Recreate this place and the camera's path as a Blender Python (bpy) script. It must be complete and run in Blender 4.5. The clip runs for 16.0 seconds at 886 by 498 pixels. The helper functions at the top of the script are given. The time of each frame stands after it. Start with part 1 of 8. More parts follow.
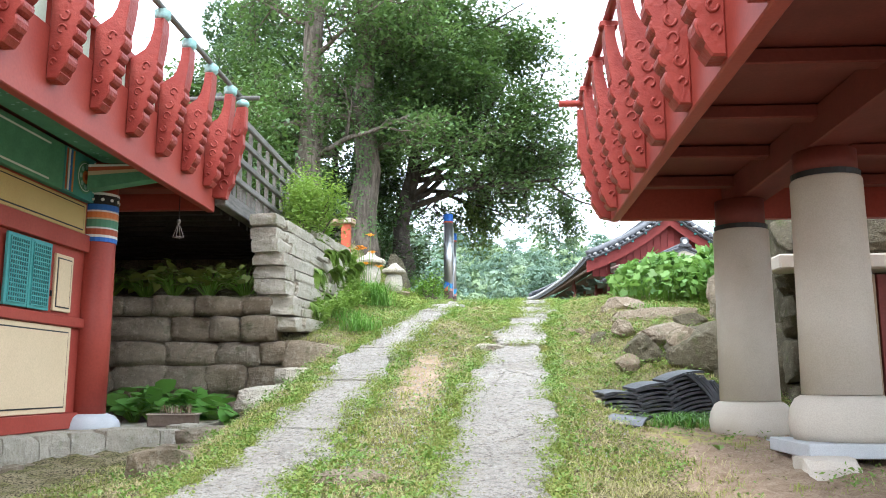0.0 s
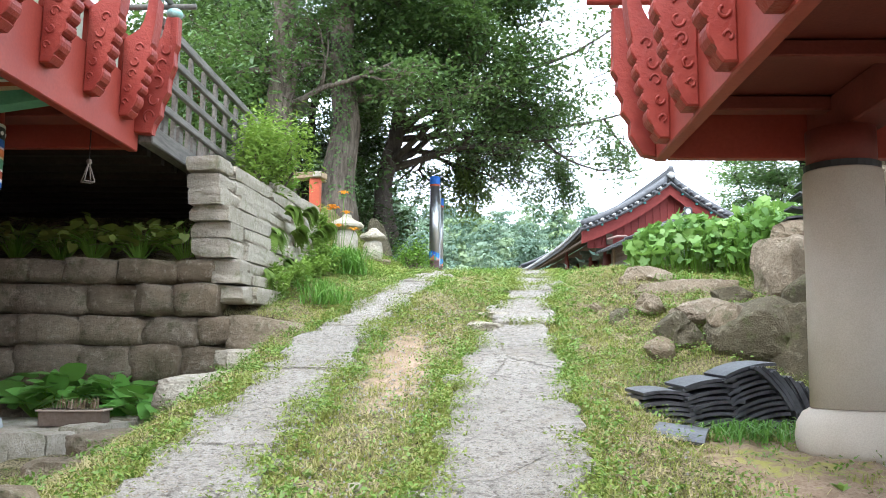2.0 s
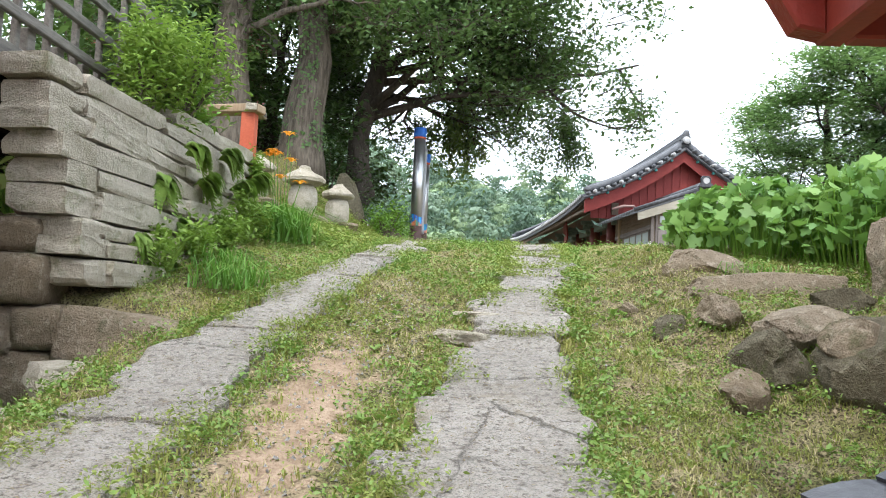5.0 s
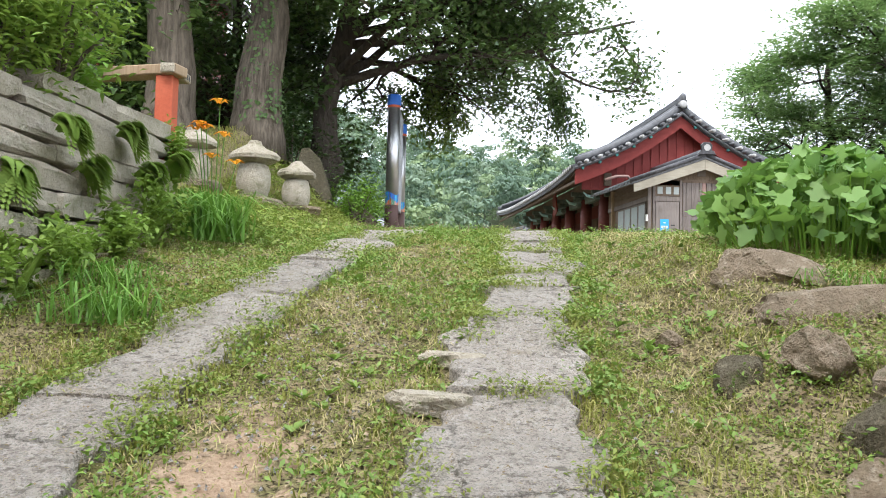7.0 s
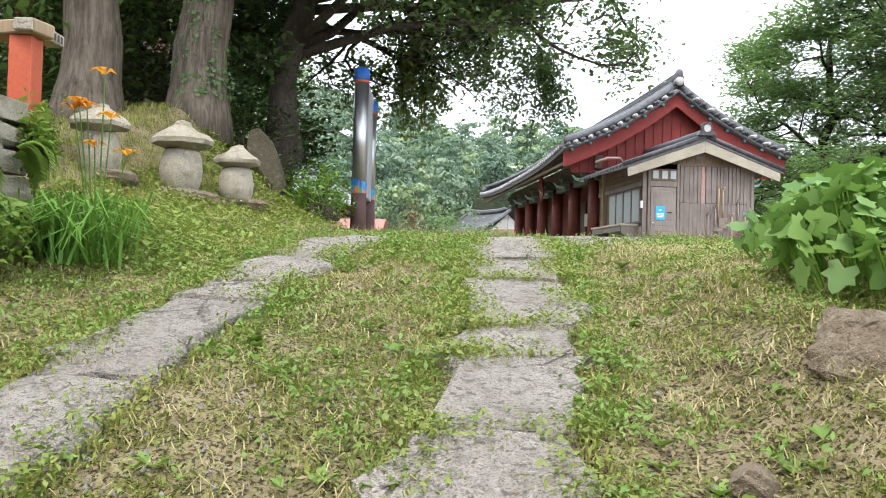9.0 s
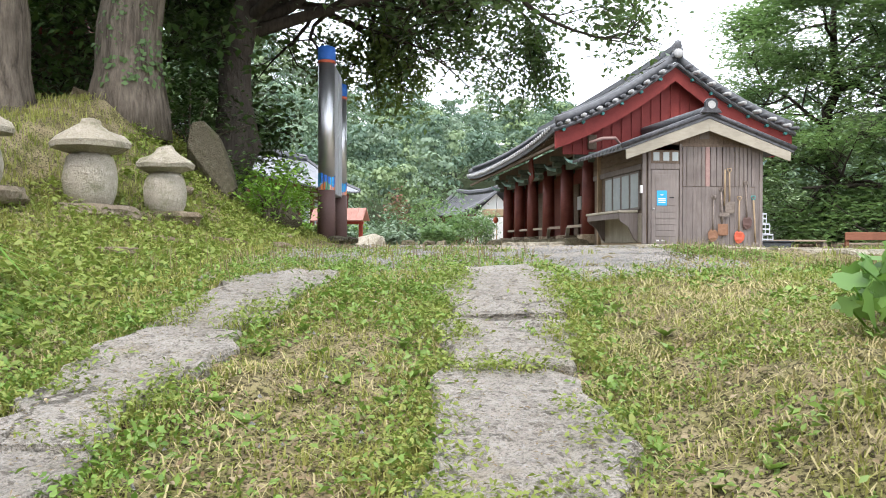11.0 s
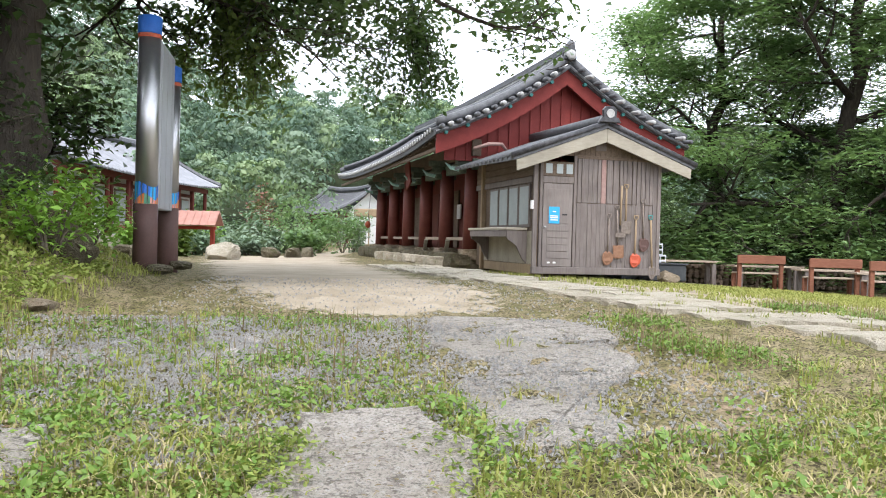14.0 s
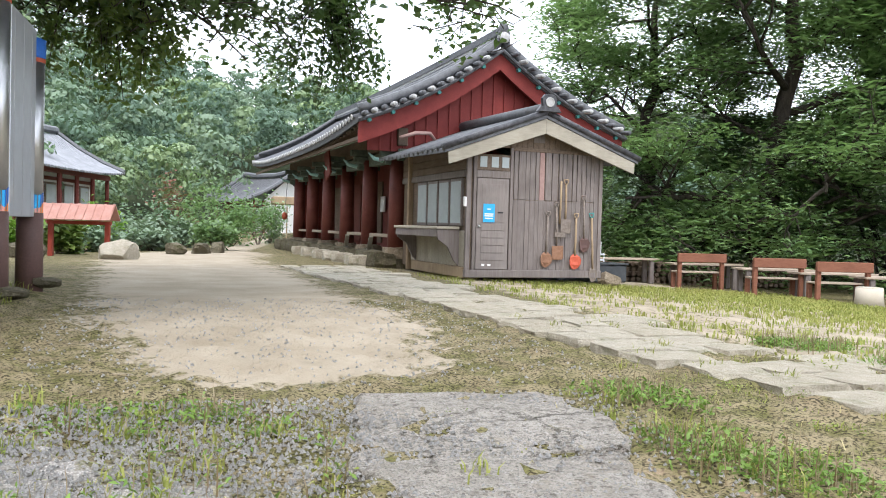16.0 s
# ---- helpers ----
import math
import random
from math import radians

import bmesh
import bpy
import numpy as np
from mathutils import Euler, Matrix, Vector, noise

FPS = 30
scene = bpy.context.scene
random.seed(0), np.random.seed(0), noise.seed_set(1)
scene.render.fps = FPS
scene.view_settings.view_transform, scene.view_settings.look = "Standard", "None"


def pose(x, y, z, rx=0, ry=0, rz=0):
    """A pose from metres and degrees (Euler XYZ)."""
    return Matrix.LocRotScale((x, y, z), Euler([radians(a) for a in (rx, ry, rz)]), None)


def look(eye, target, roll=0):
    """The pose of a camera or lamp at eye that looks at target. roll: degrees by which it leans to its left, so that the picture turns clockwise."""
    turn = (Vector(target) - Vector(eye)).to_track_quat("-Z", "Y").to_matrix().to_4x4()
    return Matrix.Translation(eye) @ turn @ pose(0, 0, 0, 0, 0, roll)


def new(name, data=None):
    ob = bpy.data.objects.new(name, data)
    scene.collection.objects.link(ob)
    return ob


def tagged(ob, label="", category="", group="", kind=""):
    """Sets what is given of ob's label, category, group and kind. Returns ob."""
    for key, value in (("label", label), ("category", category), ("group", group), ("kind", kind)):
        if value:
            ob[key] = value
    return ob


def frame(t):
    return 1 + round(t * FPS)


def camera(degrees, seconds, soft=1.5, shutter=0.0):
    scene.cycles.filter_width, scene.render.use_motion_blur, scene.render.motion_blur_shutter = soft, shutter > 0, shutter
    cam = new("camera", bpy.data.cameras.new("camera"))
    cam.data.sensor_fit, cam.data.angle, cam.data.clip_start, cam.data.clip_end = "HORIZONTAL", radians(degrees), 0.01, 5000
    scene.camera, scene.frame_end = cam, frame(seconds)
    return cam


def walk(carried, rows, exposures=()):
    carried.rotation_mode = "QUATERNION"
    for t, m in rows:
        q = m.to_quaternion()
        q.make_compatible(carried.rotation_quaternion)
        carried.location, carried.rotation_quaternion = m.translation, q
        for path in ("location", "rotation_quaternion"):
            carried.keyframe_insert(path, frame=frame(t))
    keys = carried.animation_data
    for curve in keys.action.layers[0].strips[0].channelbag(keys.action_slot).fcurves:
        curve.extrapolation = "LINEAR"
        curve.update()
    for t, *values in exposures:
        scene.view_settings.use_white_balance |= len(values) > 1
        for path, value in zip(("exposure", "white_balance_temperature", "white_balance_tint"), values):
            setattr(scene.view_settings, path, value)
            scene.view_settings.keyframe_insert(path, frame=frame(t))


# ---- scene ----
cam = camera(56.2, 16.0, 1.0)
METRES, EYE, TILT, LEAN, TURN = 16.4, 1.3, 0.0, 0.0, 3.3
ROWS = [
    (0.0, 0.0, 0.0, 0.0, -0.01, 9.17, -0.05),
    (0.5, -0.0012, 0.0357, 0.0047, -0.28, 9.12, -0.21),
    (1.0, -0.0043, 0.0701, 0.008, -0.54, 8.81, -0.25),
    (1.5, 0.0003, 0.1044, 0.0084, -0.87, 8.34, -0.45),
    (2.0, 0.001, 0.1378, 0.0096, -1.05, 7.31, -0.58),
    (2.5, 0.0039, 0.1716, 0.0146, -1.06, 7.03, -0.8),
    (3.0, 0.0092, 0.2035, 0.0205, -0.81, 6.62, -1.36),
    (3.5, 0.01, 0.2369, 0.0239, -0.96, 5.7, -2.29),
    (4.0, 0.0159, 0.2723, 0.0274, -1.34, 5.14, -3.1),
    (6.5, 0.0263, 0.428, 0.0533, -2.45, 4.14, -1.6),
    (7.0, 0.0318, 0.4589, 0.0603, -2.56, 2.84, -1.39),
    (7.5, 0.0329, 0.4907, 0.0685, -3.22, 1.99, -1.16),
    (8.0, 0.0388, 0.5212, 0.0743, -3.52, 1.88, -1.31),
    (8.5, 0.0435, 0.5499, 0.079, -3.5, 1.68, -1.43),
    (9.0, 0.0494, 0.5797, 0.0864, -3.61, 1.28, -1.47),
    (11.5, 0.0702, 0.723, 0.1201, -4.2, -0.84, 0.2),
    (12.0, 0.0752, 0.7536, 0.1243, -3.31, -1.37, 0.3),
    (12.5, 0.0761, 0.781, 0.1302, -1.9, -1.54, 0.46),
    (13.0, 0.0813, 0.8097, 0.1373, -5.92, -1.23, 0.05),
    (13.5, 0.0892, 0.8356, 0.1441, -10.67, -0.74, -0.75),
    (14.0, 0.0895, 0.8641, 0.148, -13.14, -0.57, -1.57),
    (14.5, 0.0904, 0.8882, 0.1522, -15.99, -0.92, -2.43),
    (15.0, 0.0946, 0.9149, 0.1588, -16.62, -2.13, -1.61),
    (15.5, 0.1004, 0.945, 0.1615, -17.71, -2.59, -1.32),
    (16.0, 0.1108, 0.9729, 0.168, -18.59, -1.49, -1.59),
]
walk(cam, [(t, pose(0, 0, EYE, TILT, LEAN, TURN) @ pose(METRES * x, METRES * y, METRES * z, 90 + pitch, roll, yaw)) for t, x, y, z, yaw, pitch, roll in ROWS],
     [(0.0, 1.88, 5900, 10), (3.0, 1.66, 5950, 10), (6.5, 1.3, 6350, 12), (9.0, 1.32, 6400, 13), (12.5, 1.27, 6400, 14), (16.0, 1.17, 6300, 13)])

# ---- world and sun: bright overcast day ----
SUN_ELEV, SUN_ROT = 58.0, 200.0
world = bpy.data.worlds.new("overcast_sky")
world.use_nodes = True
scene.world = world
wn, wl = world.node_tree.nodes, world.node_tree.links
sky = wn.new("ShaderNodeTexSky")
sky.sky_type, sky.sun_disc = "NISHITA", False
sky.sun_elevation, sky.sun_rotation = radians(SUN_ELEV), radians(SUN_ROT)
sky.air_density, sky.dust_density, sky.ozone_density = 1.0, 6.0, 1.0
cloud = wn.new("ShaderNodeMixRGB")
cloud.inputs[0].default_value = 0.86
cloud.inputs[2].default_value = (9.3, 10.0, 10.8, 1)
wl.new(sky.outputs[0], cloud.inputs[1])
wl.new(cloud.outputs[0], wn["Background"].inputs[0])
wn["Background"].inputs[1].default_value = 0.13
sun_data = bpy.data.lights.new("sun", "SUN")
sun_data.energy, sun_data.angle, sun_data.color = 1.1, radians(14), (1.0, 0.965, 0.91)
sun = new("sun", sun_data)
sun.matrix_world = look((0, 0, 40), (8, 24, 0))

# ---- materials ----
def col(c):
    return (c[0], c[1], c[2], 1.0)


class Nodes:
    """Short hand for a node tree."""

    def __init__(self, name):
        self.m = bpy.data.materials.new(name)
        self.m.use_nodes = True
        self.n, self.l = self.m.node_tree.nodes, self.m.node_tree.links
        self.b = self.n["Principled BSDF"]
        self.co = self.n.new("ShaderNodeTexCoord").outputs["Object"]

    def pos(self):
        return self.n.new("ShaderNodeNewGeometry").outputs["Position"]

    def map(self, scale, src=None):
        k = self.n.new("ShaderNodeMapping")
        k.inputs["Scale"].default_value = scale if isinstance(scale, tuple) else (scale,) * 3
        self.l.new(src or self.co, k.inputs["Vector"])
        return k.outputs[0]

    def noise(self, scale, detail=4, src=None, rough=0.6):
        k = self.n.new("ShaderNodeTexNoise")
        k.inputs["Scale"].default_value = 1.0
        k.inputs["Detail"].default_value, k.inputs["Roughness"].default_value = detail, rough
        self.l.new(self.map(scale, src), k.inputs["Vector"])
        return k.outputs["Fac"]

    def voronoi(self, scale, src=None, feature="F1"):
        k = self.n.new("ShaderNodeTexVoronoi")
        k.feature = feature
        k.inputs["Scale"].default_value = 1.0
        self.l.new(self.map(scale, src), k.inputs["Vector"])
        return k.outputs["Distance"]

    def ramp(self, fac, lo, hi):
        k = self.n.new("ShaderNodeMapRange")
        k.inputs["From Min"].default_value, k.inputs["From Max"].default_value = lo, hi
        self.l.new(fac, k.inputs["Value"])
        return k.outputs[0]

    def mix(self, fac, a, b, kind="MIX"):
        k = self.n.new("ShaderNodeMixRGB")
        k.blend_type = kind
        for i, v in ((0, fac), (1, a), (2, b)):
            if isinstance(v, (int, float)):
                k.inputs[i].default_value = v if i == 0 else (v, v, v, 1)
            elif isinstance(v, tuple):
                k.inputs[i].default_value = col(v)
            else:
                self.l.new(v, k.inputs[i])
        return k.outputs[0]

    def math(self, op, a, b):
        k = self.n.new("ShaderNodeMath")
        k.operation = op
        for i, v in ((0, a), (1, b)):
            if isinstance(v, (int, float)):
                k.inputs[i].default_value = v
            else:
                self.l.new(v, k.inputs[i])
        return k.outputs[0]

    def attr(self, name):
        k = self.n.new("ShaderNodeAttribute")
        k.attribute_name = name
        return k.outputs["Fac"]

    def island(self):
        return self.n.new("ShaderNodeNewGeometry").outputs["Random Per Island"]

    def objrand(self):
        return self.n.new("ShaderNodeObjectInfo").outputs["Random"]

    def done(self, colour, rough=0.8, bump=None, strength=0.4, dist=0.01, metal=0.0, spec=0.3):
        if isinstance(colour, tuple):
            self.b.inputs["Base Color"].default_value = col(colour)
        else:
            self.l.new(colour, self.b.inputs["Base Color"])
        if isinstance(rough, (int, float)):
            self.b.inputs["Roughness"].default_value = rough
        else:
            self.l.new(rough, self.b.inputs["Roughness"])
        self.b.inputs["Metallic"].default_value = metal
        self.b.inputs["Specular IOR Level"].default_value = spec
        if bump is not None:
            k = self.n.new("ShaderNodeBump")
            k.inputs["Strength"].default_value, k.inputs["Distance"].default_value = strength, dist
            self.l.new(bump, k.inputs["Height"])
            self.l.new(k.outputs[0], self.b.inputs["Normal"])
        return self.m


def plain(name, a, b, scale=6.0, rough=0.7, bump=0.3, fine=60.0, rand=0.25, metal=0.0, dist=0.006, spec=0.3):
    """Two tones at two scales, fine relief, and a little change from object to object."""
    k = Nodes(name)
    p = k.pos()
    f = k.ramp(k.noise(scale, 5, p), 0.3, 0.7)
    c = k.mix(f, a, b)
    g = k.noise(fine, 3, p)
    c = k.mix(k.math("MULTIPLY", k.ramp(g, 0.35, 0.75), 0.35), c, tuple(v * 0.55 for v in a))
    c = k.mix(k.math("MULTIPLY", k.objrand(), rand), c, tuple(v * 0.45 for v in b))
    return k.done(c, rough, g, bump, dist, metal, spec)


def grained(name, a, b, scale, rough=0.8, bump=0.5, rand=0.3, spec=0.2):
    """Wood: fibres along the axis of the smallest scale, with cracks and weathering."""
    k = Nodes(name)
    p = k.pos()
    f = k.noise(scale, 6, p, 0.7)
    c = k.mix(k.ramp(f, 0.3, 0.7), a, b)
    c = k.mix(k.math("MULTIPLY", k.ramp(k.noise(1.7, 4, p), 0.45, 0.75), 0.45), c, tuple(v * 0.5 for v in a))
    c = k.mix(k.math("MULTIPLY", k.ramp(f, 0.62, 0.72), 0.6), c, tuple(v * 0.3 for v in a))
    c = k.mix(k.math("MULTIPLY", k.objrand(), rand), c, tuple(v * 0.5 for v in b))
    return k.done(c, rough, f, bump, 0.05 if "bark" in name else 0.008, 0.0, spec)


def leafy(name, a, b, c3, sheen=0.45, through_light=0.3, patch=0.9):
    """Leaves: tone from leaf to leaf and patch to patch, some light through them."""
    k = Nodes(name)
    p = k.pos()
    c = k.mix(k.island(), a, b)
    c = k.mix(k.ramp(k.noise(patch, 3, p), 0.42, 0.62), c, c3)
    k.done(c, sheen, spec=0.35)
    t = k.n.new("ShaderNodeBsdfTranslucent")
    k.l.new(k.mix(0.35, c, (0.25, 0.42, 0.05)), t.inputs["Color"])
    s = k.n.new("ShaderNodeMixShader")
    s.inputs[0].default_value = through_light
    k.l.new(k.b.outputs[0], s.inputs[1])
    k.l.new(t.outputs[0], s.inputs[2])
    k.l.new(s.outputs[0], k.n["Material Output"].inputs["Surface"])
    return k.m


def ground_material():
    """One sheet: mown weeds, bare earth, sand, gravel, moss, by the plan's zones and by noise."""
    k = Nodes("ground_cover")
    p = k.pos()
    n1, n2, n3 = k.noise(1.3, 6, p), k.noise(9.0, 5, p), k.noise(55.0, 4, p)
    grass = k.mix(k.ramp(n2, 0.3, 0.7), (0.085, 0.085, 0.03), (0.175, 0.165, 0.062))
    straw = k.mix(n3, (0.19, 0.155, 0.085), (0.35, 0.295, 0.185))
    grass = k.mix(k.ramp(k.noise(4.0, 6, p, 0.75), 0.42, 0.58), grass, straw)
    grass = k.mix(k.math("MULTIPLY", k.ramp(k.noise(2.6, 6, p, 0.75), 0.5, 0.62), 0.45), grass, (0.17, 0.125, 0.08))
    grass = k.mix(k.math("MULTIPLY", k.ramp(n3, 0.49, 0.58), 0.92), grass, (0.03, 0.025, 0.013))
    earth = k.mix(k.ramp(n2, 0.3, 0.7), (0.22, 0.155, 0.10), (0.36, 0.275, 0.195))
    earth = k.mix(k.math("MULTIPLY", k.ramp(n3, 0.5, 0.62), 0.5), earth, (0.16, 0.10, 0.06))
    sand = k.mix(k.ramp(n1, 0.3, 0.7), (0.28, 0.235, 0.17), (0.40, 0.345, 0.265))
    sand = k.mix(k.math("MULTIPLY", k.ramp(n3, 0.5, 0.7), 0.4), sand, (0.26, 0.22, 0.17))
    v = k.voronoi(85.0, p)
    grav = k.mix(k.ramp(v, 0.1, 0.6), (0.45, 0.43, 0.40), (0.24, 0.225, 0.20))
    moss = k.mix(n3, (0.22, 0.23, 0.05), (0.37, 0.33, 0.11))
    edge = k.math("SUBTRACT", n2, 0.5)
    fine = k.math("SUBTRACT", n1, 0.5)
    wob = k.math("ADD", k.math("MULTIPLY", edge, 1.3), k.math("MULTIPLY", fine, 1.0))
    zone = lambda nm: k.ramp(k.math("ADD", k.attr(nm), wob), 0.4, 0.6)
    c = k.mix(zone("earth"), grass, earth)
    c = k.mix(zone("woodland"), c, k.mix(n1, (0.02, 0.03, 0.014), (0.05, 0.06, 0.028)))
    c = k.mix(zone("sand"), c, sand)
    c = k.mix(zone("gravel"), c, grav)
    c = k.mix(zone("moss"), c, moss)
    h = k.math("ADD", n3, k.math("MULTIPLY", n2, 2.0))
    return k.done(c, 0.95, h, 0.7, 0.02, 0.0, 0.1)


def concrete_material():
    k = Nodes("worn_concrete")
    p = k.pos()
    n1, n2, n3 = k.noise(1.6, 5, p), k.noise(14.0, 5, p, 0.7), k.noise(90.0, 3, p)
    c = k.mix(k.ramp(n1, 0.3, 0.7), (0.37, 0.335, 0.285), (0.50, 0.46, 0.405))
    c = k.mix(k.math("MULTIPLY", k.ramp(n2, 0.5, 0.66), 0.65), c, (0.16, 0.145, 0.12))
    c = k.mix(k.math("MULTIPLY", k.ramp(k.noise(34.0, 4, p, 0.7), 0.52, 0.62), 0.5), c, (0.52, 0.50, 0.47))
    c = k.mix(k.math("MULTIPLY", k.ramp(n3, 0.52, 0.62), 0.65), c, (0.14, 0.125, 0.10))
    c = k.mix(k.math("MULTIPLY", k.ramp(k.noise(24.0, 3, p), 0.58, 0.64), 0.75), c, (0.12, 0.105, 0.085))
    c = k.mix(k.math("MULTIPLY", k.ramp(k.noise(3.1, 6, p, 0.75), 0.56, 0.66), 0.5), c, (0.30, 0.25, 0.17))
    c = k.mix(k.math("MULTIPLY", k.objrand(), 0.2), c, (0.24, 0.225, 0.20))
    wander = k.n.new("ShaderNodeVectorMath")
    wander.operation = "ADD"
    k.l.new(p, wander.inputs[0])
    k.l.new(k.mix(0.82, k.mix(n2, (0, 0, 0), (1, 1, 1)), (0, 0, 0)), wander.inputs[1])
    crack = k.ramp(k.voronoi((1.5, 1.1, 0.4), wander.outputs[0], "DISTANCE_TO_EDGE"), 0.011, 0.003)
    crack = k.math("MULTIPLY", crack, k.ramp(k.noise(1.3, 3, p), 0.46, 0.56))
    c = k.mix(k.math("MULTIPLY", crack, 0.6), c, (0.10, 0.088, 0.065))
    relief = k.math("SUBTRACT", k.math("ADD", n3, k.math("MULTIPLY", n2, 2.0)), k.math("MULTIPLY", crack, 1.2))
    return k.done(c, 0.92, relief, 1.0, 0.035, 0.0, 0.15)


def stony(name, a, b, pale, moss):
    """Split stone: tone from stone to stone, stains, lichen, moss, pitted relief."""
    k = Nodes(name)
    p = k.pos()
    n1, n2, n3 = k.noise(2.6, 6, p, 0.65), k.noise(13.0, 6, p, 0.7), k.noise(70.0, 4, p, 0.7)
    c = k.mix(k.ramp(n1, 0.3, 0.7), a, b)
    c = k.mix(k.math("MULTIPLY", k.objrand(), 0.75), c, k.mix(n2, a, pale))
    c = k.mix(k.math("MULTIPLY", k.ramp(n2, 0.54, 0.66), 0.6), c, pale)
    c = k.mix(k.math("MULTIPLY", k.ramp(k.noise(4.4, 6, p, 0.75), 0.54, 0.66), 0.65), c, moss)
    c = k.mix(k.math("MULTIPLY", k.ramp(n3, 0.52, 0.68), 0.55), c, tuple(v * 0.4 for v in a))
    return k.done(c, 0.93, k.math("ADD", k.math("MULTIPLY", n2, 1.8), n3), 0.9, 0.038, 0.0, 0.15)


M = {}
M["ground"] = ground_material()
M["concrete"] = concrete_material()
M["rock"] = stony("grey_brown_stone", (0.145, 0.108, 0.068), (0.34, 0.27, 0.185), (0.45, 0.39, 0.30), (0.08, 0.09, 0.035))
M["slabstone"] = stony("pale_cut_stone", (0.38, 0.335, 0.245), (0.56, 0.505, 0.405), (0.63, 0.585, 0.495), (0.21, 0.22, 0.115))
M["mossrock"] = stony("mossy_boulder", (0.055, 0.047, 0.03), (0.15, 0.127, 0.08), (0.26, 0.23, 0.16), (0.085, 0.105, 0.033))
M["gravelstone"] = stony("grey_crushed_stone", (0.26, 0.255, 0.245), (0.42, 0.41, 0.39), (0.50, 0.48, 0.45), (0.27, 0.24, 0.20))
M["granite"] = plain("dressed_granite", (0.49, 0.43, 0.345), (0.57, 0.515, 0.43), 2.5, 0.85, 0.4, 110.0, 0.05, dist=0.004, spec=0.2)
M["paleplinth"] = plain("white_grey_granite", (0.42, 0.43, 0.43), (0.5, 0.505, 0.5), 5.0, 0.8, 0.3, 130.0, 0.05, dist=0.003)
M["red"] = plain("red_paint", (0.29, 0.043, 0.028), (0.35, 0.064, 0.042), 2.0, 0.5, 0.2, 35.0, 0.06, dist=0.004)
M["redcarve"] = plain("red_paint_carved", (0.25, 0.032, 0.022), (0.32, 0.055, 0.037), 7.0, 0.5, 0.6, 28.0, 0.10, dist=0.012)
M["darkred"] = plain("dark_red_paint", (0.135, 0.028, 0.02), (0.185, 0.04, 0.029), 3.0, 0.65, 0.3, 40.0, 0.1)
M["column"] = plain("ox_blood_paint", (0.125, 0.03, 0.022), (0.18, 0.052, 0.038), 2.5, 0.6, 0.4, 25.0, 0.2)
M["gable"] = plain("red_gable_boards", (0.18, 0.024, 0.02), (0.24, 0.038, 0.031), 4.0, 0.65, 0.3, 30.0, 0.15)
M["cream"] = plain("cream_plaster", (0.58, 0.45, 0.28), (0.64, 0.50, 0.32), 2.0, 0.8, 0.2, 70.0, 0.0)
M["yellow"] = plain("yellow_plaster", (0.52, 0.38, 0.15), (0.56, 0.42, 0.18), 2.0, 0.8, 0.2, 70.0, 0.0)
M["teal"] = plain("teal_paint", (0.06, 0.26, 0.25), (0.085, 0.33, 0.31), 6.0, 0.55, 0.3, 50.0, 0.1)
M["fadedgreen"] = plain("faded_green_paint", (0.085, 0.115, 0.09), (0.17, 0.21, 0.17), 9.0, 0.75, 0.3, 50.0, 0.3)
M["green"] = plain("green_painted_wood", (0.09, 0.26, 0.16), (0.13, 0.34, 0.21), 6.0, 0.6, 0.3, 50.0, 0.15)
M["palegreen"] = plain("pale_green_panel", (0.50, 0.62, 0.48), (0.56, 0.66, 0.52), 6.0, 0.7, 0.2, 50.0, 0.1)
M["lotus"] = plain("weathered_turquoise_cap", (0.25, 0.47, 0.44), (0.42, 0.62, 0.57), 18.0, 0.6, 0.5, 60.0, 0.15)
M["black"] = plain("black_lacquer", (0.012, 0.012, 0.013), (0.03, 0.03, 0.03), 6.0, 0.5, 0.2, 60.0, 0.1)
M["white"] = plain("white_paint", (0.74, 0.74, 0.72), (0.8, 0.8, 0.78), 6.0, 0.7, 0.2, 60.0, 0.05)
M["blue"] = plain("blue_paint", (0.03, 0.13, 0.50), (0.04, 0.18, 0.60), 6.0, 0.5, 0.2, 60.0, 0.05)
M["cyan"] = plain("sky_blue_print", (0.03, 0.36, 0.72), (0.04, 0.42, 0.78), 6.0, 0.5, 0.1, 60.0, 0.05)
M["orange"] = plain("orange_paint", (0.72, 0.20, 0.06), (0.78, 0.28, 0.09), 6.0, 0.6, 0.2, 60.0, 0.1)
M["coral"] = plain("coral_orange_post", (0.42, 0.085, 0.04), (0.50, 0.12, 0.06), 3.0, 0.6, 0.2, 40.0, 0.05)
M["pink"] = plain("salmon_print", (0.72, 0.30, 0.24), (0.78, 0.36, 0.3), 6.0, 0.6, 0.2, 60.0, 0.1)
M["greywood"] = grained("weathered_grey_timber", (0.085, 0.078, 0.068), (0.24, 0.225, 0.195), (30.0, 3.0, 30.0))
M["shedwood"] = grained("weathered_plank", (0.141, 0.117, 0.104), (0.252, 0.220, 0.205), (34.0, 34.0, 2.2))
M["trimwood"] = grained("bleached_bargeboard", (0.323, 0.290, 0.230), (0.459, 0.423, 0.344), (3.0, 20.0, 22.0))
M["doorwood"] = grained("brown_grey_door", (0.194, 0.164, 0.150), (0.259, 0.231, 0.213), (26.0, 26.0, 2.0), rand=0.1)
M["beam"] = grained("dark_old_timber", (0.12, 0.085, 0.06), (0.21, 0.16, 0.12), (20.0, 2.0, 20.0))
# near-black timber: the shade under the footbridge is put into its colour
M["shadewood"] = grained("shade_dark_timber", (0.018, 0.015, 0.013), (0.045, 0.036, 0.03), (20.0, 2.0, 20.0))
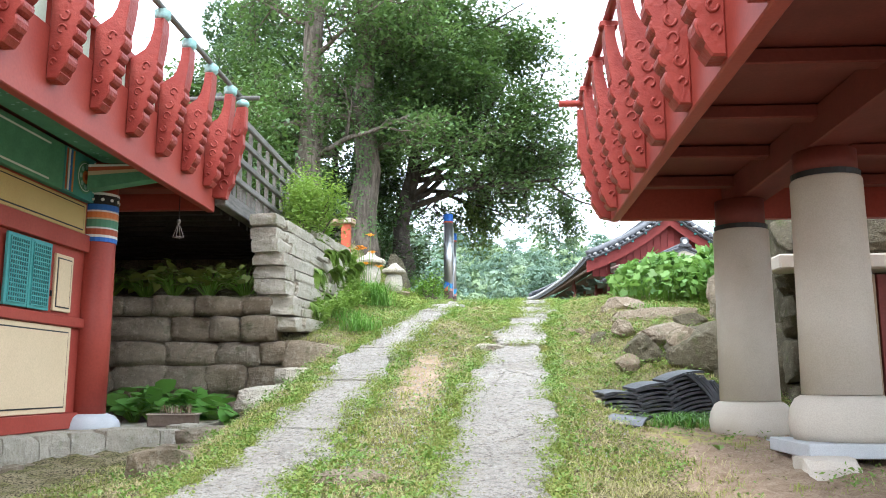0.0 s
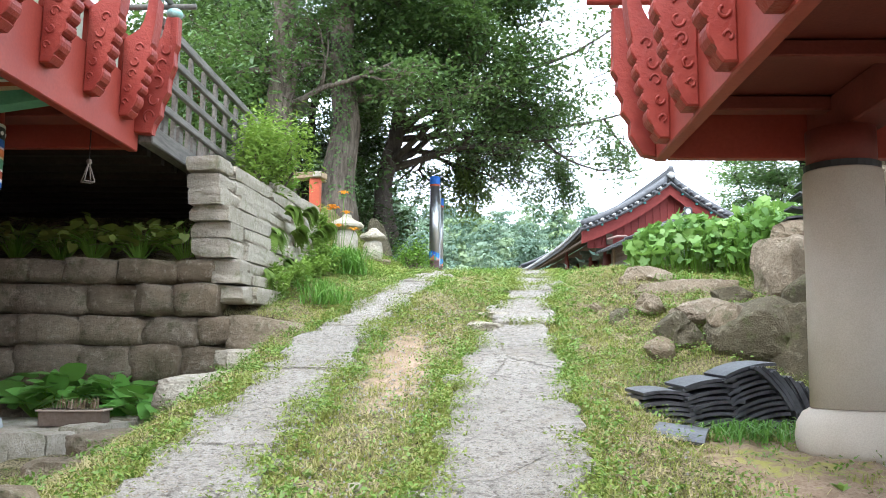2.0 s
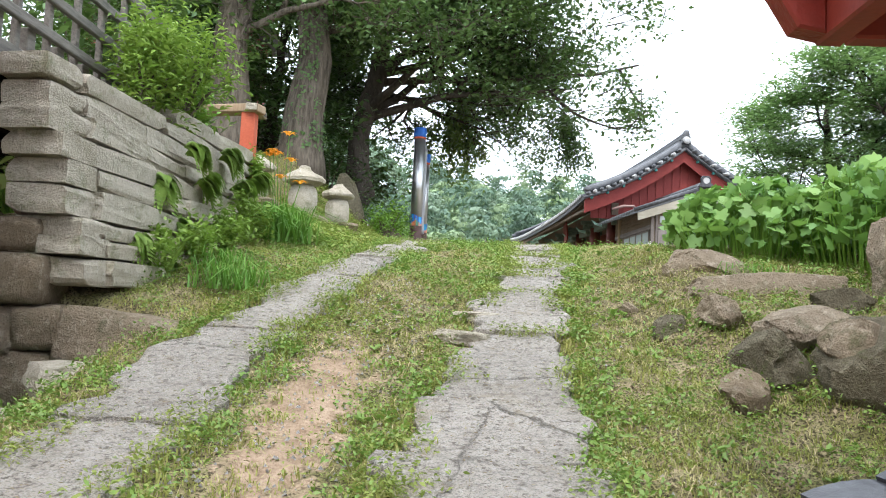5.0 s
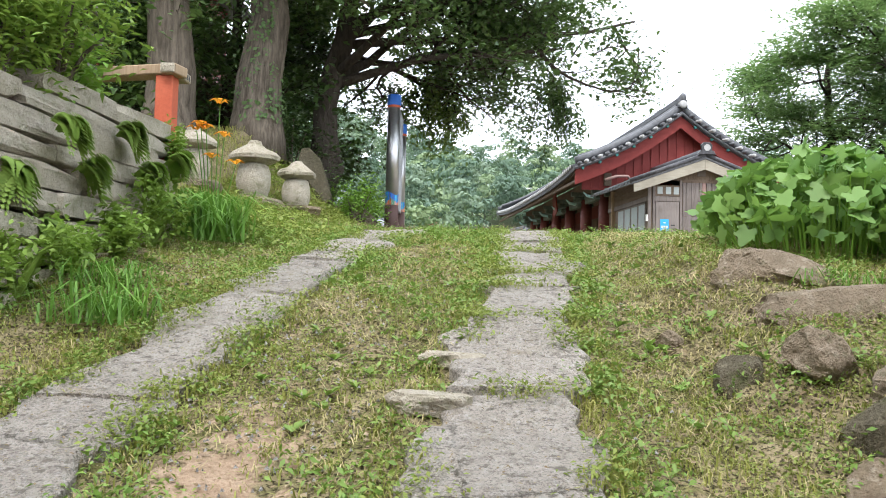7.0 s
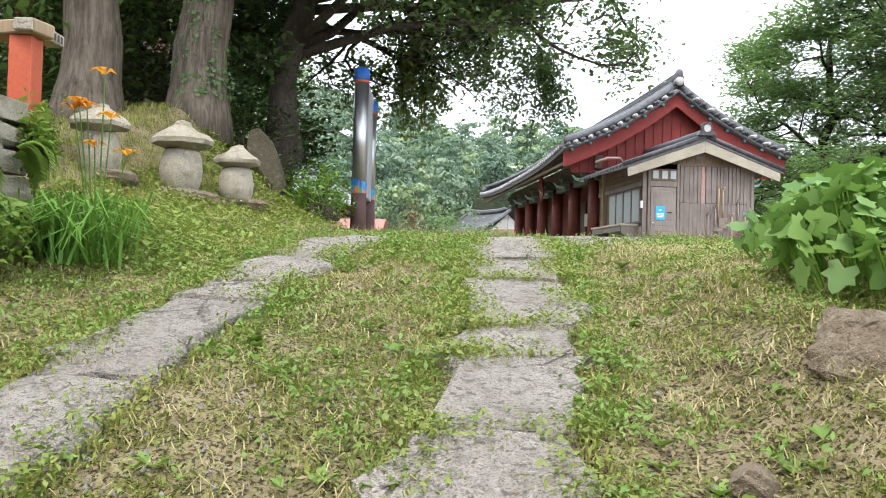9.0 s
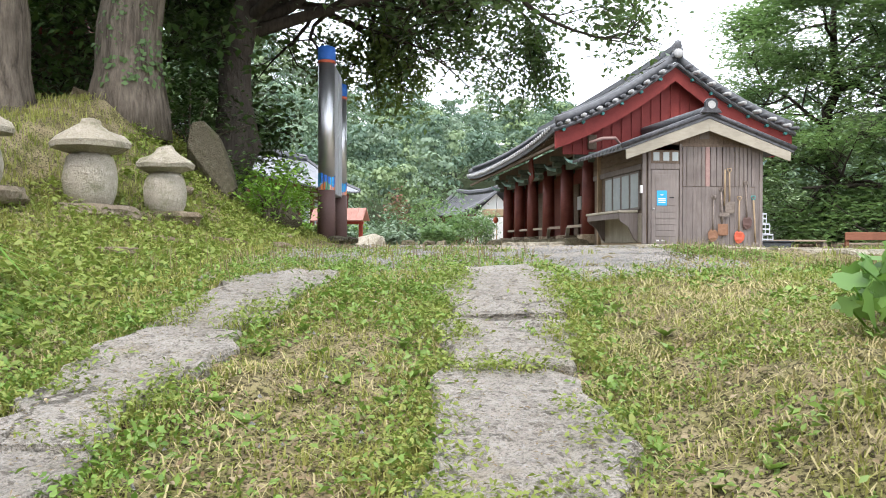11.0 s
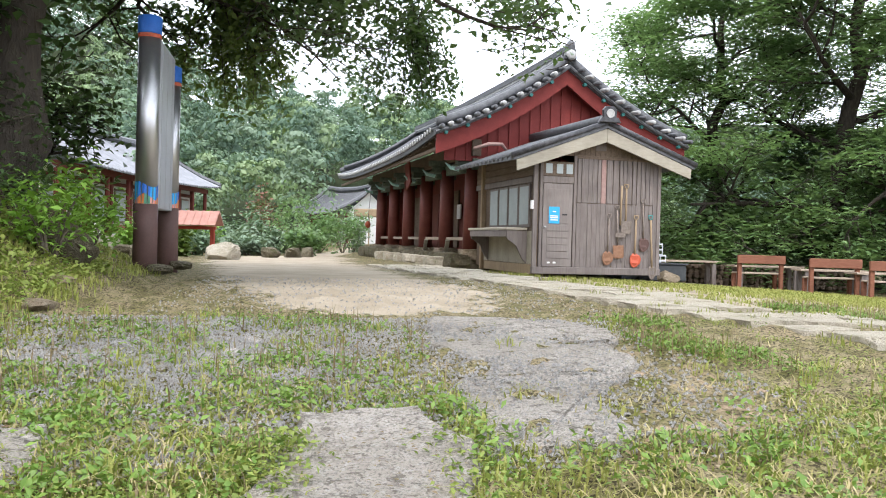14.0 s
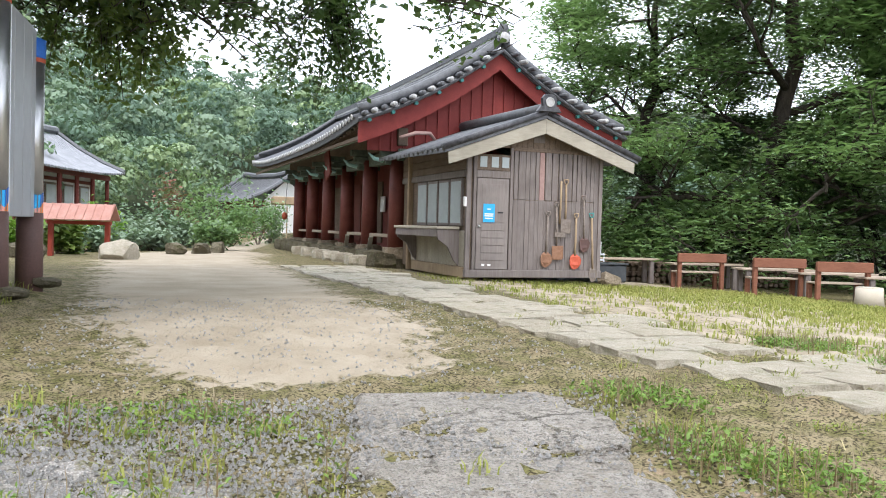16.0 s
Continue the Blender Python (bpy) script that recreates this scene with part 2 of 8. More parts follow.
M["benchwood"] = grained("brown_red_bench_board", (0.19, 0.075, 0.045), (0.27, 0.12, 0.075), (3.0, 30.0, 30.0))
M["benchtop"] = grained("pale_bench_plank", (0.34, 0.27, 0.21), (0.44, 0.36, 0.28), (3.0, 30.0, 30.0))
M["bark"] = grained("furrowed_bark", (0.042, 0.034, 0.027), (0.25, 0.21, 0.165), (13.0, 13.0, 1.8), 0.95, 1.0, 0.1, 0.1)
M["darkbark"] = grained("dark_bark", (0.035, 0.03, 0.025), (0.09, 0.075, 0.06), (14.0, 14.0, 2.4), 0.95, 1.0, 0.1, 0.1)
M["tile"] = plain("slate_grey_roof_tile", (0.085, 0.088, 0.095), (0.17, 0.175, 0.185), 7.0, 0.6, 0.5, 50.0, 0.35)
M["paletile"] = plain("pale_grey_roof_tile", (0.22, 0.23, 0.25), (0.33, 0.34, 0.36), 3.0, 0.65, 0.4, 40.0, 0.25)
M["tileface"] = plain("lime_tile_end", (0.36, 0.36, 0.355), (0.56, 0.56, 0.55), 14.0, 0.8, 0.5, 60.0, 0.3)
M["blacktile"] = plain("black_fired_tile", (0.022, 0.022, 0.025), (0.11, 0.11, 0.118), 9.0, 0.42, 0.4, 60.0, 0.4)
M["steel"] = plain("brushed_steel", (0.50, 0.50, 0.51), (0.58, 0.58, 0.585), 5.0, 0.33, 0.1, 120.0, 0.05, metal=0.9, dist=0.002)
M["palesteel"] = plain("pale_brushed_steel", (0.52, 0.54, 0.57), (0.60, 0.62, 0.65), 4.0, 0.45, 0.1, 120.0, 0.05, metal=0.5, dist=0.002)
M["brownsteel"] = plain("brown_painted_steel", (0.10, 0.058, 0.05), (0.14, 0.08, 0.07), 3.0, 0.6, 0.3, 50.0, 0.1)
M["tool"] = plain("worn_tool_steel", (0.16, 0.13, 0.11), (0.30, 0.25, 0.21), 20.0, 0.5, 0.4, 60.0, 0.3, metal=0.4)
M["rust"] = plain("rusty_blade", (0.22, 0.105, 0.06), (0.33, 0.19, 0.12), 20.0, 0.8, 0.5, 60.0, 0.2)
M["redblade"] = plain("red_enamel_blade", (0.50, 0.085, 0.045), (0.56, 0.13, 0.07), 12.0, 0.5, 0.3, 60.0, 0.1)
M["handle"] = grained("tool_handle_wood", (0.27, 0.19, 0.115), (0.42, 0.32, 0.21), (30.0, 30.0, 3.0))
M["terracotta"] = plain("salmon_sheet_roof", (0.42, 0.21, 0.17), (0.52, 0.29, 0.24), 6.0, 0.7, 0.3, 40.0, 0.1)
M["brick"] = plain("red_brick", (0.30, 0.11, 0.075), (0.38, 0.16, 0.11), 9.0, 0.9, 0.6, 60.0, 0.4)
M["crate"] = plain("white_plastic_mesh", (0.62, 0.65, 0.68), (0.72, 0.74, 0.76), 6.0, 0.5, 0.2, 60.0, 0.1)
M["bin"] = plain("dark_grey_plastic", (0.045, 0.05, 0.055), (0.075, 0.08, 0.085), 6.0, 0.5, 0.2, 60.0, 0.1)
M["leafA"] = leafy("fresh_tree_leaf", (0.075, 0.14, 0.05), (0.15, 0.235, 0.085), (0.095, 0.17, 0.058))
M["leafC"] = leafy("dark_glossy_leaf", (0.038, 0.078, 0.025), (0.08, 0.135, 0.042), (0.054, 0.104, 0.032), 0.4, 0.22)
M["leafHang"] = leafy("hanging_spray_leaf", (0.07, 0.12, 0.03), (0.14, 0.19, 0.045), (0.10, 0.15, 0.035))
M["leafR"] = leafy("zelkova_leaf", (0.115, 0.20, 0.085), (0.23, 0.34, 0.15), (0.14, 0.235, 0.10), 0.42, 0.4)
# far leaves are paler and bluer: distance haze put into their base colour
M["leafFar"] = leafy("hazed_far_leaf", (0.11, 0.18, 0.11), (0.19, 0.27, 0.17), (0.21, 0.28, 0.20), 0.7, 0.2, 0.13)
M["leafFarPale"] = leafy("hazed_pale_far_leaf", (0.17, 0.25, 0.12), (0.28, 0.36, 0.19), (0.25, 0.33, 0.19), 0.7, 0.2, 0.13)
M["leafFarDark"] = leafy("hazed_dark_far_leaf", (0.085, 0.145, 0.105), (0.14, 0.21, 0.15), (0.12, 0.185, 0.135), 0.7, 0.2, 0.13)
M["leafFir"] = leafy("juniper_leaf", (0.05, 0.095, 0.045), (0.08, 0.14, 0.06), (0.065, 0.115, 0.05), 0.6, 0.15)
M["leafBright"] = leafy("bright_shrub_leaf", (0.13, 0.27, 0.03), (0.24, 0.40, 0.06), (0.17, 0.33, 0.045), 0.5, 0.35)
M["leafSumac"] = leafy("sumac_leaflet", (0.13, 0.23, 0.035), (0.27, 0.37, 0.075), (0.19, 0.29, 0.05), 0.5, 0.35)
M["leafGourd"] = leafy("gourd_leaf", (0.075, 0.17, 0.035), (0.25, 0.40, 0.11), (0.13, 0.26, 0.06), 0.5, 0.35)
M["leafHosta"] = leafy("broad_garden_leaf", (0.10, 0.24, 0.045), (0.18, 0.35, 0.08), (0.12, 0.28, 0.05), 0.45, 0.3)
M["leafWeed"] = leafy("weed_leaf", (0.12, 0.17, 0.03), (0.27, 0.33, 0.075), (0.23, 0.27, 0.06), 0.55, 0.3)
M["leafRosette"] = leafy("plantain_leaf", (0.10, 0.19, 0.03), (0.20, 0.31, 0.06), (0.15, 0.24, 0.045), 0.45, 0.25)
M["leafFern"] = leafy("fern_leaf", (0.12, 0.20, 0.03), (0.24, 0.34, 0.07), (0.17, 0.27, 0.045), 0.55, 0.35)
M["grass"] = leafy("grass_blade", (0.17, 0.20, 0.035), (0.35, 0.36, 0.10), (0.31, 0.30, 0.085), 0.6, 0.3)
M["lilyleaf"] = leafy("lily_blade", (0.09, 0.21, 0.03), (0.16, 0.30, 0.05), (0.11, 0.25, 0.04), 0.5, 0.3)
M["straw"] = leafy("cut_straw", (0.33, 0.27, 0.12), (0.47, 0.40, 0.22), (0.38, 0.33, 0.17), 0.8, 0.2)
M["litter"] = leafy("dry_leaf", (0.14, 0.085, 0.045), (0.38, 0.31, 0.21), (0.22, 0.155, 0.09), 0.8, 0.2)
M["lily"] = leafy("orange_lily_petal", (0.85, 0.22, 0.01), (0.9, 0.34, 0.02), (0.88, 0.28, 0.015), 0.5, 0.3)
M["dark_red_leaf"] = leafy("maroon_leaf", (0.16, 0.06, 0.05), (0.24, 0.10, 0.07), (0.2, 0.08, 0.06), 0.6, 0.2)


def glass_material():
    k = Nodes("dusty_window_glass")
    return k.done(k.mix(k.noise(5.0, 4, k.pos()), (0.30, 0.34, 0.34), (0.42, 0.46, 0.45)), 0.25, spec=0.5)


M["glass"] = glass_material()
M["stain"] = plain("faded_pink_plank", (0.30, 0.19, 0.17), (0.38, 0.26, 0.23), 9.0, 0.85, 0.4, 60.0, 0.2)

# ---- mesh helpers ----
rng = np.random.default_rng(7)


def mesh(name, verts, faces, material, smooth=False):
    me = bpy.data.meshes.new(name)
    me.from_pydata([tuple(v) for v in verts], [], faces)
    me.materials.append(material)
    if smooth:
        me.polygons.foreach_set("use_smooth", [True] * len(me.polygons))
    me.update()
    return me


def quads(name, v, material, n=4, smooth=False):
    """A mesh of many loose n-gons from an array (count, n, 3)."""
    c = len(v)
    me = bpy.data.meshes.new(name)
    me.vertices.add(c * n)
    me.vertices.foreach_set("co", np.ascontiguousarray(v, dtype=np.float32).ravel())
    me.loops.add(c * n)
    me.loops.foreach_set("vertex_index", np.arange(c * n, dtype=np.int32))
    me.polygons.add(c)
    me.polygons.foreach_set("loop_start", np.arange(c, dtype=np.int32) * n)
    me.polygons.foreach_set("loop_total", np.full(c, n, dtype=np.int32))
    me.materials.append(material)
    me.update(calc_edges=True)
    me.validate()
    return me


def tomesh(name, bm, material, smooth=False):
    me = bpy.data.meshes.new(name)
    bmesh.ops.recalc_face_normals(bm, faces=bm.faces)
    bm.to_mesh(me)
    bm.free()
    me.materials.append(material)
    if smooth:
        me.polygons.foreach_set("use_smooth", [True] * len(me.polygons))
    return me


def part(name, bm, material, parent=None, label="", m=None, smooth=False):
    """A bmesh or a mesh as one object, under a thing or a part."""
    me = tomesh(name, bm, material, smooth) if isinstance(bm, bmesh.types.BMesh) else bm
    ob = new(name, me)
    if parent is not None:
        ob.parent = parent
    if m is not None:
        ob.matrix_basis = m
    if label:
        ob["label"] = label
    return ob


def thing(name, m, label, category, group="", kind=""):
    ob = new(name)
    ob.empty_display_size = 0.1
    ob.matrix_basis = m
    return tagged(ob, label, category, group, kind)


def box(bm, lo, hi, bevel=0.0, m=None):
    """A box between two corners, its edges worn by a bevel."""
    lo, hi = Vector(lo), Vector(hi)
    b = bmesh.new()
    bmesh.ops.create_cube(b, size=1.0, matrix=Matrix.Translation((lo + hi) / 2) @ Matrix.Diagonal((*(hi - lo), 1)))
    if bevel:
        bmesh.ops.bevel(b, geom=b.edges[:], offset=bevel, segments=1, affect="EDGES")
    if m is not None:
        b.transform(m)
    me = bpy.data.meshes.new("tmp")
    b.to_mesh(me)
    b.free()
    bm.from_mesh(me)
    bpy.data.meshes.remove(me)
    return bm


def boxed(lo, hi, bevel=0.0, m=None):
    return box(bmesh.new(), lo, hi, bevel, m)


def lathe(rings, sides=20, m=None):
    """A turned solid from (radius, height) rings, closed at both ends."""
    bm = bmesh.new()
    rows = []
    for r, z in rings:
        rows.append([bm.verts.new((r * math.cos(2 * math.pi * i / sides), r * math.sin(2 * math.pi * i / sides), z)) for i in range(sides)])
    for a, b in zip(rows, rows[1:]):
        for i in range(sides):
            bm.faces.new((a[i], a[(i + 1) % sides], b[(i + 1) % sides], b[i]))
    bm.faces.new(rows[0][::-1])
    bm.faces.new(rows[-1])
    if m is not None:
        bm.transform(m)
    return bm


def prism(outline, t, m=None, bevel=0.0):
    """A flat outline (x, z) given thickness t along y."""
    bm = bmesh.new()
    a = [bm.verts.new((x, -t / 2, z)) for x, z in outline]
    b = [bm.verts.new((x, t / 2, z)) for x, z in outline]
    bm.faces.new(a)
    bm.faces.new(b[::-1])
    for i in range(len(a)):
        j = (i + 1) % len(a)
        bm.faces.new((a[j], a[i], b[i], b[j]))
    if bevel:
        e = [e for e in bm.edges if abs(e.verts[0].co.y - e.verts[1].co.y) < 1e-6]
        bmesh.ops.bevel(bm, geom=e, offset=bevel, segments=1, affect="EDGES")
    if m is not None:
        bm.transform(m)
    return bm


def tube(points, radii, sides=8, bm=None, rough=0.0):
    """A tapering round limb along points."""
    bm = bm or bmesh.new()
    rows = []
    p = [Vector(q) for q in points]
    side = None
    for i, c in enumerate(p):
        d = (p[min(i + 1, len(p) - 1)] - p[max(i - 1, 0)]).normalized()
        if side is None:
            side = d.orthogonal().normalized()
        side = (side - d * side.dot(d)).normalized()
        up = d.cross(side)
        row = []
        for k in range(sides):
            a = 2 * math.pi * k / sides
            q = side * math.cos(a) + up * math.sin(a)
            r = radii[i]
            if rough:
                r *= 1 + rough * noise.noise(Vector((q.x * 2.2, q.y * 2.2, c.z * 0.5)) * 1.3 + Vector((c.x, 0, 0)))
            row.append(bm.verts.new(c + q * r))
        rows.append(row)
    for a, b in zip(rows, rows[1:]):
        for k in range(sides):
            bm.faces.new((a[k], a[(k + 1) % sides], b[(k + 1) % sides], b[k]))
    bm.faces.new(rows[-1])
    bm.faces.new(rows[0][::-1])
    return bm


STONES = {}


def stone_mesh(kind, material, seed, cuts=2, bump=0.13, squarish=0.55):
    """A unit stone with rounded, uneven faces; scaled where it is laid."""
    key = (kind, seed)
    if key in STONES:
        return STONES[key]
    bm = bmesh.new()
    rs = random.Random(seed * 13 + 1)
    cuts_at = []
    for _ in range(9 if squarish < 0.6 else 5):
        d = Vector((rs.gauss(0, 1), rs.gauss(0, 1), rs.gauss(0, 1))).normalized()
        cuts_at.append((d, rs.uniform(0.36, 0.5) if squarish < 0.6 else rs.uniform(0.56, 0.7)))
    bmesh.ops.create_cube(bm, size=1.0)
    bmesh.ops.subdivide_edges(bm, edges=bm.edges[:], cuts=cuts, use_grid_fill=True)
    for v in bm.verts:
        c = v.co.copy()
        r = c.length
        s = c.normalized() * 0.62
        c = c * squarish + s * (1 - squarish) if r > 0 else c
        q = Vector((seed * 7.3, seed * 3.1, seed))
        c = c + noise.noise_vector(c * 1.9 + q) * bump + noise.noise_vector(c * 5.3 + q) * bump * 0.35 + (noise.noise_vector(c * 12.0 + q) * bump * 0.16 if cuts > 5 else Vector((0, 0, 0)))
        for d, lim in cuts_at:
            over = c.dot(d) - lim
            if over > 0:
                c = c - d * over * 0.9
        v.co = c
    STONES[key] = tomesh("stone", bm, material, kind.startswith("rockwall"))
    return STONES[key]


def laid(name, me, centre, size, parent=None, rot=(0, 0, 0), label="", category="", group="", kind=""):
    ob = new(name, me)
    ob.matrix_basis = pose(*centre, *rot) @ Matrix.Diagonal((*size, 1))
    if parent is not None:
        ob.parent = parent
    return tagged(ob, label, category, group, kind)


def blades(pts, length, width, lean=0.5, droop=0.3, rgen=None):
    """Grass blades: one bent strip of two quads each, at points (n, 3)."""
    g = rgen or rng
    n = len(pts)
    a = g.uniform(0, 2 * np.pi, n)
    L = length * g.uniform(0.55, 1.25, n)
    ln = lean * g.uniform(0.1, 1.0, n)
    d = np.stack([np.cos(a), np.sin(a), np.zeros(n)], 1)
    s = np.stack([-np.sin(a), np.cos(a), np.zeros(n)], 1) * (width * g.uniform(0.6, 1.3, n))[:, None]
    up = np.array([0, 0, 1.0])
    mid = pts + d * (L * ln * 0.35)[:, None] + up * (L * 0.55)[:, None]
    tip = pts + d * (L * (ln + droop * 0.5))[:, None] + up * (L * (1 - 0.45 * ln - droop * 0.4))[:, None]
    q1 = np.stack([pts - s, pts + s, mid + s * 0.8, mid - s * 0.8], 1)
    q2 = np.stack([mid - s * 0.8, mid + s * 0.8, tip + s * 0.08, tip - s * 0.08], 1)
    return np.concatenate([q1, q2])


def leaf_cards(pts, size, flat=0.5, rgen=None, aspect=0.5, out=None):
    """Leaves: rhombs folded along the rib, at points (n, 3), facing every way but mostly up."""
    g = rgen or rng
    n = len(pts)
    nrm = g.normal(size=(n, 3))
    if out is None:
        nrm[:, 2] = np.abs(nrm[:, 2]) + flat * 2
    else:
        nrm = nrm * 0.3 + out
    nrm /= np.linalg.norm(nrm, axis=1)[:, None]
    d = g.normal(size=(n, 3))
    d -= nrm * (d * nrm).sum(1)[:, None]
    d /= np.linalg.norm(d, axis=1)[:, None]
    s = np.cross(nrm, d)
    L = (size * g.uniform(0.6, 1.35, n))[:, None]
    w = L * aspect
    base, tip = pts - d * L * 0.5, pts + d * L * 0.5 - nrm * L * 0.12
    lf, rt = pts + s * w * 0.5 - d * L * 0.05 + nrm * L * 0.07, pts - s * w * 0.5 - d * L * 0.05 + nrm * L * 0.07
    return np.stack([base, rt, tip, lf], 1)


def smooth_step(a, b, v):
    k = np.clip((v - a) / (b - a), 0, 1)
    return k * k * (3 - 2 * k)


# ---- the lie of the land ----
CY = (-30, -5, 0, 6.9, 8.9, 9.8, 11, 12, 13.1, 14.1, 15, 16.6, 17.5, 20.5, 24, 34, 60)
CZ = (-0.6, -0.3, 0, 0.74, 1.17, 1.3, 1.62, 1.92, 2.26, 2.44, 2.6, 2.86, 2.96, 3.12, 3.15, 3.05, 2.9)
SHIFT = np.linspace(-0.5, 0.5, 7)


def land(x, y):
    """Height of the ground at x, y (arrays): a ramp up to a yard, a bank and a terrace on one side, a pad on the other, hills beyond."""
    x, y = np.asarray(x, float), np.asarray(y, float)
    c = sum(np.interp(y + s, CY, CZ) for s in SHIFT) / len(SHIFT)
    z = c - 0.045 * np.clip(x - 4, 0, 12) * smooth_step(18, 24, y)
    lo = np.interp(y, (-30, 0, 6, 9, 11.6), (-0.6, 0.1, 0.5, 0.63, 0.68))
    z = np.where(y < 11.55, z + (lo - c) * smooth_step(-2.2, -3.0, x), z)
    m = np.interp(y, (11.5, 14, 17, 19.5, 22, 25.5, 29), (0.25, 0.3, 0.4, 0.6, 1.1, 1.0, 0))
    x0 = np.interp(y, (11.5, 15, 20, 22.5, 26), (-1.6, -1.6, -1.25, -1.0, -0.9))
    d = np.clip(x0 - x, 0, 2.6)
    z = np.where(y >= 11.55, z + m * (0.22 * d + 0.17 * d * d), z)
    pad = np.interp(y, (-30, 0, 6, 8.2, 9.6, 10.4, 11.5, 12.5, 14, 17, 20, 24), (-0.6, 0.2, 0.74, 0.86, 1.0, 1.3, 2.0, 2.4, 2.7, 2.95, 3.13, 3.15))
    lowered = smooth_step(10.6, 9.2, y)
    k = np.clip((x - 1.3 + 0.35 * lowered) / (0.6 + 0.05 * lowered), 0, 1)
    z = z + (pad - c) * k * k * (3 - 2 * k) * (1 - smooth_step(19, 22, y))
    # ledge under the footbridge, terrace behind the cut-stone wall
    ledge = (x < -3.35) & (y >= 11.55) & (y < 15.2)
    z = np.where(ledge, 2.45 + 0.25 * (y - 11.55), z)
    terr = (x < -3.12 + 0.03 * (y - 11.6)) & (x >= -3.35) & (y >= 11.62) & (y < 15.6)
    z = np.where(terr, 3.42 + 0.08 * (y - 11.6), z)
    z = np.where((x < -3.35) & (y >= 15.2) & (y < 18), np.maximum(z, 3.9 - 0.25 * (y - 15.2)), z)
    r = np.hypot(np.maximum(np.abs(x - 2) - 30, 0), np.maximum(y - 72, 0))
    hill = 34 * smooth_step(0, 95, r) + 0.05 * r
    n = 3.5 * np.sin(x * 0.045 + 1.0) * np.sin(y * 0.03) + 2.0 * np.sin(x * 0.11)
    far = np.where(y > 20, smooth_step(0, 60, r), 0)
    z = z + np.where(y > 20, hill * (0.5 + 0.36 * smooth_step(5, -50, x) + 0.06 * np.sin(x * 0.05 + 2.2)) + n * far, 0)
    return z


def on(x, y):
    return float(land(x, y))

# ---- ground: one sheet out to the horizon ----
def spaced(lo, hi, step, end_lo, end_hi, grow=1.25):
    a = list(np.arange(lo, hi + 1e-6, step))
    s, v = step, hi
    while v < end_hi:
        s = min(s * grow, 90)
        v += s
        a.append(v)
    s, v = step, lo
    while v > end_lo:
        s = min(s * grow, 90)
        v -= s
        a.insert(0, v)
    return np.array(a)


def build_ground():
    xs = spaced(-4.0, 6.0, 0.1, -900, 900, 1.12)
    ys = spaced(2.0, 24.0, 0.12, -400, 1500, 1.1)
    X, Y = np.meshgrid(xs, ys)
    Z = land(X, Y)
    near = (X > -4.2) & (X < 7) & (Y > 1) & (Y < 26)
    bumps = 0.022 * np.sin(X * 7.1 + 3 * np.sin(Y * 2.3)) * np.sin(Y * 6.3 + 2 * np.sin(X * 3.1)) + 0.012 * np.sin(X * 17 + Y * 11)
    bumps += 0.012 * rng.normal(size=X.shape)
    Z = Z + np.where(near, bumps, 0)
    nx, ny = len(xs), len(ys)
    v = np.stack([X, Y, Z], 2).reshape(-1, 3)
    i = np.arange(nx * ny).reshape(ny, nx)
    f = np.stack([i[:-1, :-1], i[:-1, 1:], i[1:, 1:], i[1:, :-1]], 2).reshape(-1, 4)
    me = bpy.data.meshes.new("ground")
    me.vertices.add(len(v))
    me.vertices.foreach_set("co", v.astype(np.float32).ravel())
    me.loops.add(f.size)
    me.loops.foreach_set("vertex_index", f.astype(np.int32).ravel())
    me.polygons.add(len(f))
    me.polygons.foreach_set("loop_start", np.arange(len(f), dtype=np.int32) * 4)
    me.polygons.foreach_set("loop_total", np.full(len(f), 4, dtype=np.int32))
    me.polygons.foreach_set("use_smooth", [True] * len(f))
    me.update(calc_edges=True)
    x, y = X.ravel(), Y.ravel()
    zones = {
        # bare red earth between the tracks, and on the pad under the right-hand pavilion
        "earth": np.maximum(1.05 * np.exp(-((x + 0.8) / 0.33) ** 2 - ((y - 10.0) / 1.5) ** 2), 0.9 * smooth_step(1.0, 1.6, x) * (y < 8.8) * smooth_step(9.0, 8.4, y))
        + 0.38 * np.exp(-((x - 2.6) / 0.8) ** 2 - ((y - 18.3) / 1.6) ** 2) + 0.45 * (y < 2.5),
        # the swept yard
        "sand": np.where(y > 19.5, smooth_step(0.9, 0.0, np.abs((x - np.interp(y, (21, 40, 46, 60, 78), (1.5, 0.0, 1.0, 2.8, 4.5))) / np.interp(y, (20.2, 21.5, 24, 34, 44, 48, 70), (1.2, 2.0, 2.9, 3.8, 4.0, 1.6, 1.2)))), 0) * (y < 76) * 1.15 * smooth_step(20.3, 21.3, y - 0.12 * x)
        + 0.62 * smooth_step(4.6, 5.8, x) * smooth_step(19.5, 22.0, y) * (y < 37) * (x < 13),
        "gravel": 0.6 * np.exp(-((x - 0.2) / 1.6) ** 2 - ((y - 19.2) / 1.0) ** 2),
        # near-black green ground colour below the wooded hills
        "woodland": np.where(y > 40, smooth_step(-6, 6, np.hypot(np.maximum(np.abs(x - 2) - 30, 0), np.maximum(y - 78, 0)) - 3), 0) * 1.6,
        "moss": 0.62 * np.exp(-((x - 1.75) / 0.5) ** 2 - ((y - 7.5) / 0.8) ** 2),
    }
    for k, val in zones.items():
        a = me.attributes.new(k, "FLOAT", "POINT")
        a.data.foreach_set("value", np.asarray(val, np.float32))
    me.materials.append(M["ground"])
    return tagged(new("ground", me), "grassy slope with bare earth, gravel and a swept sandy yard", "ground", kind="structure")


build_ground()


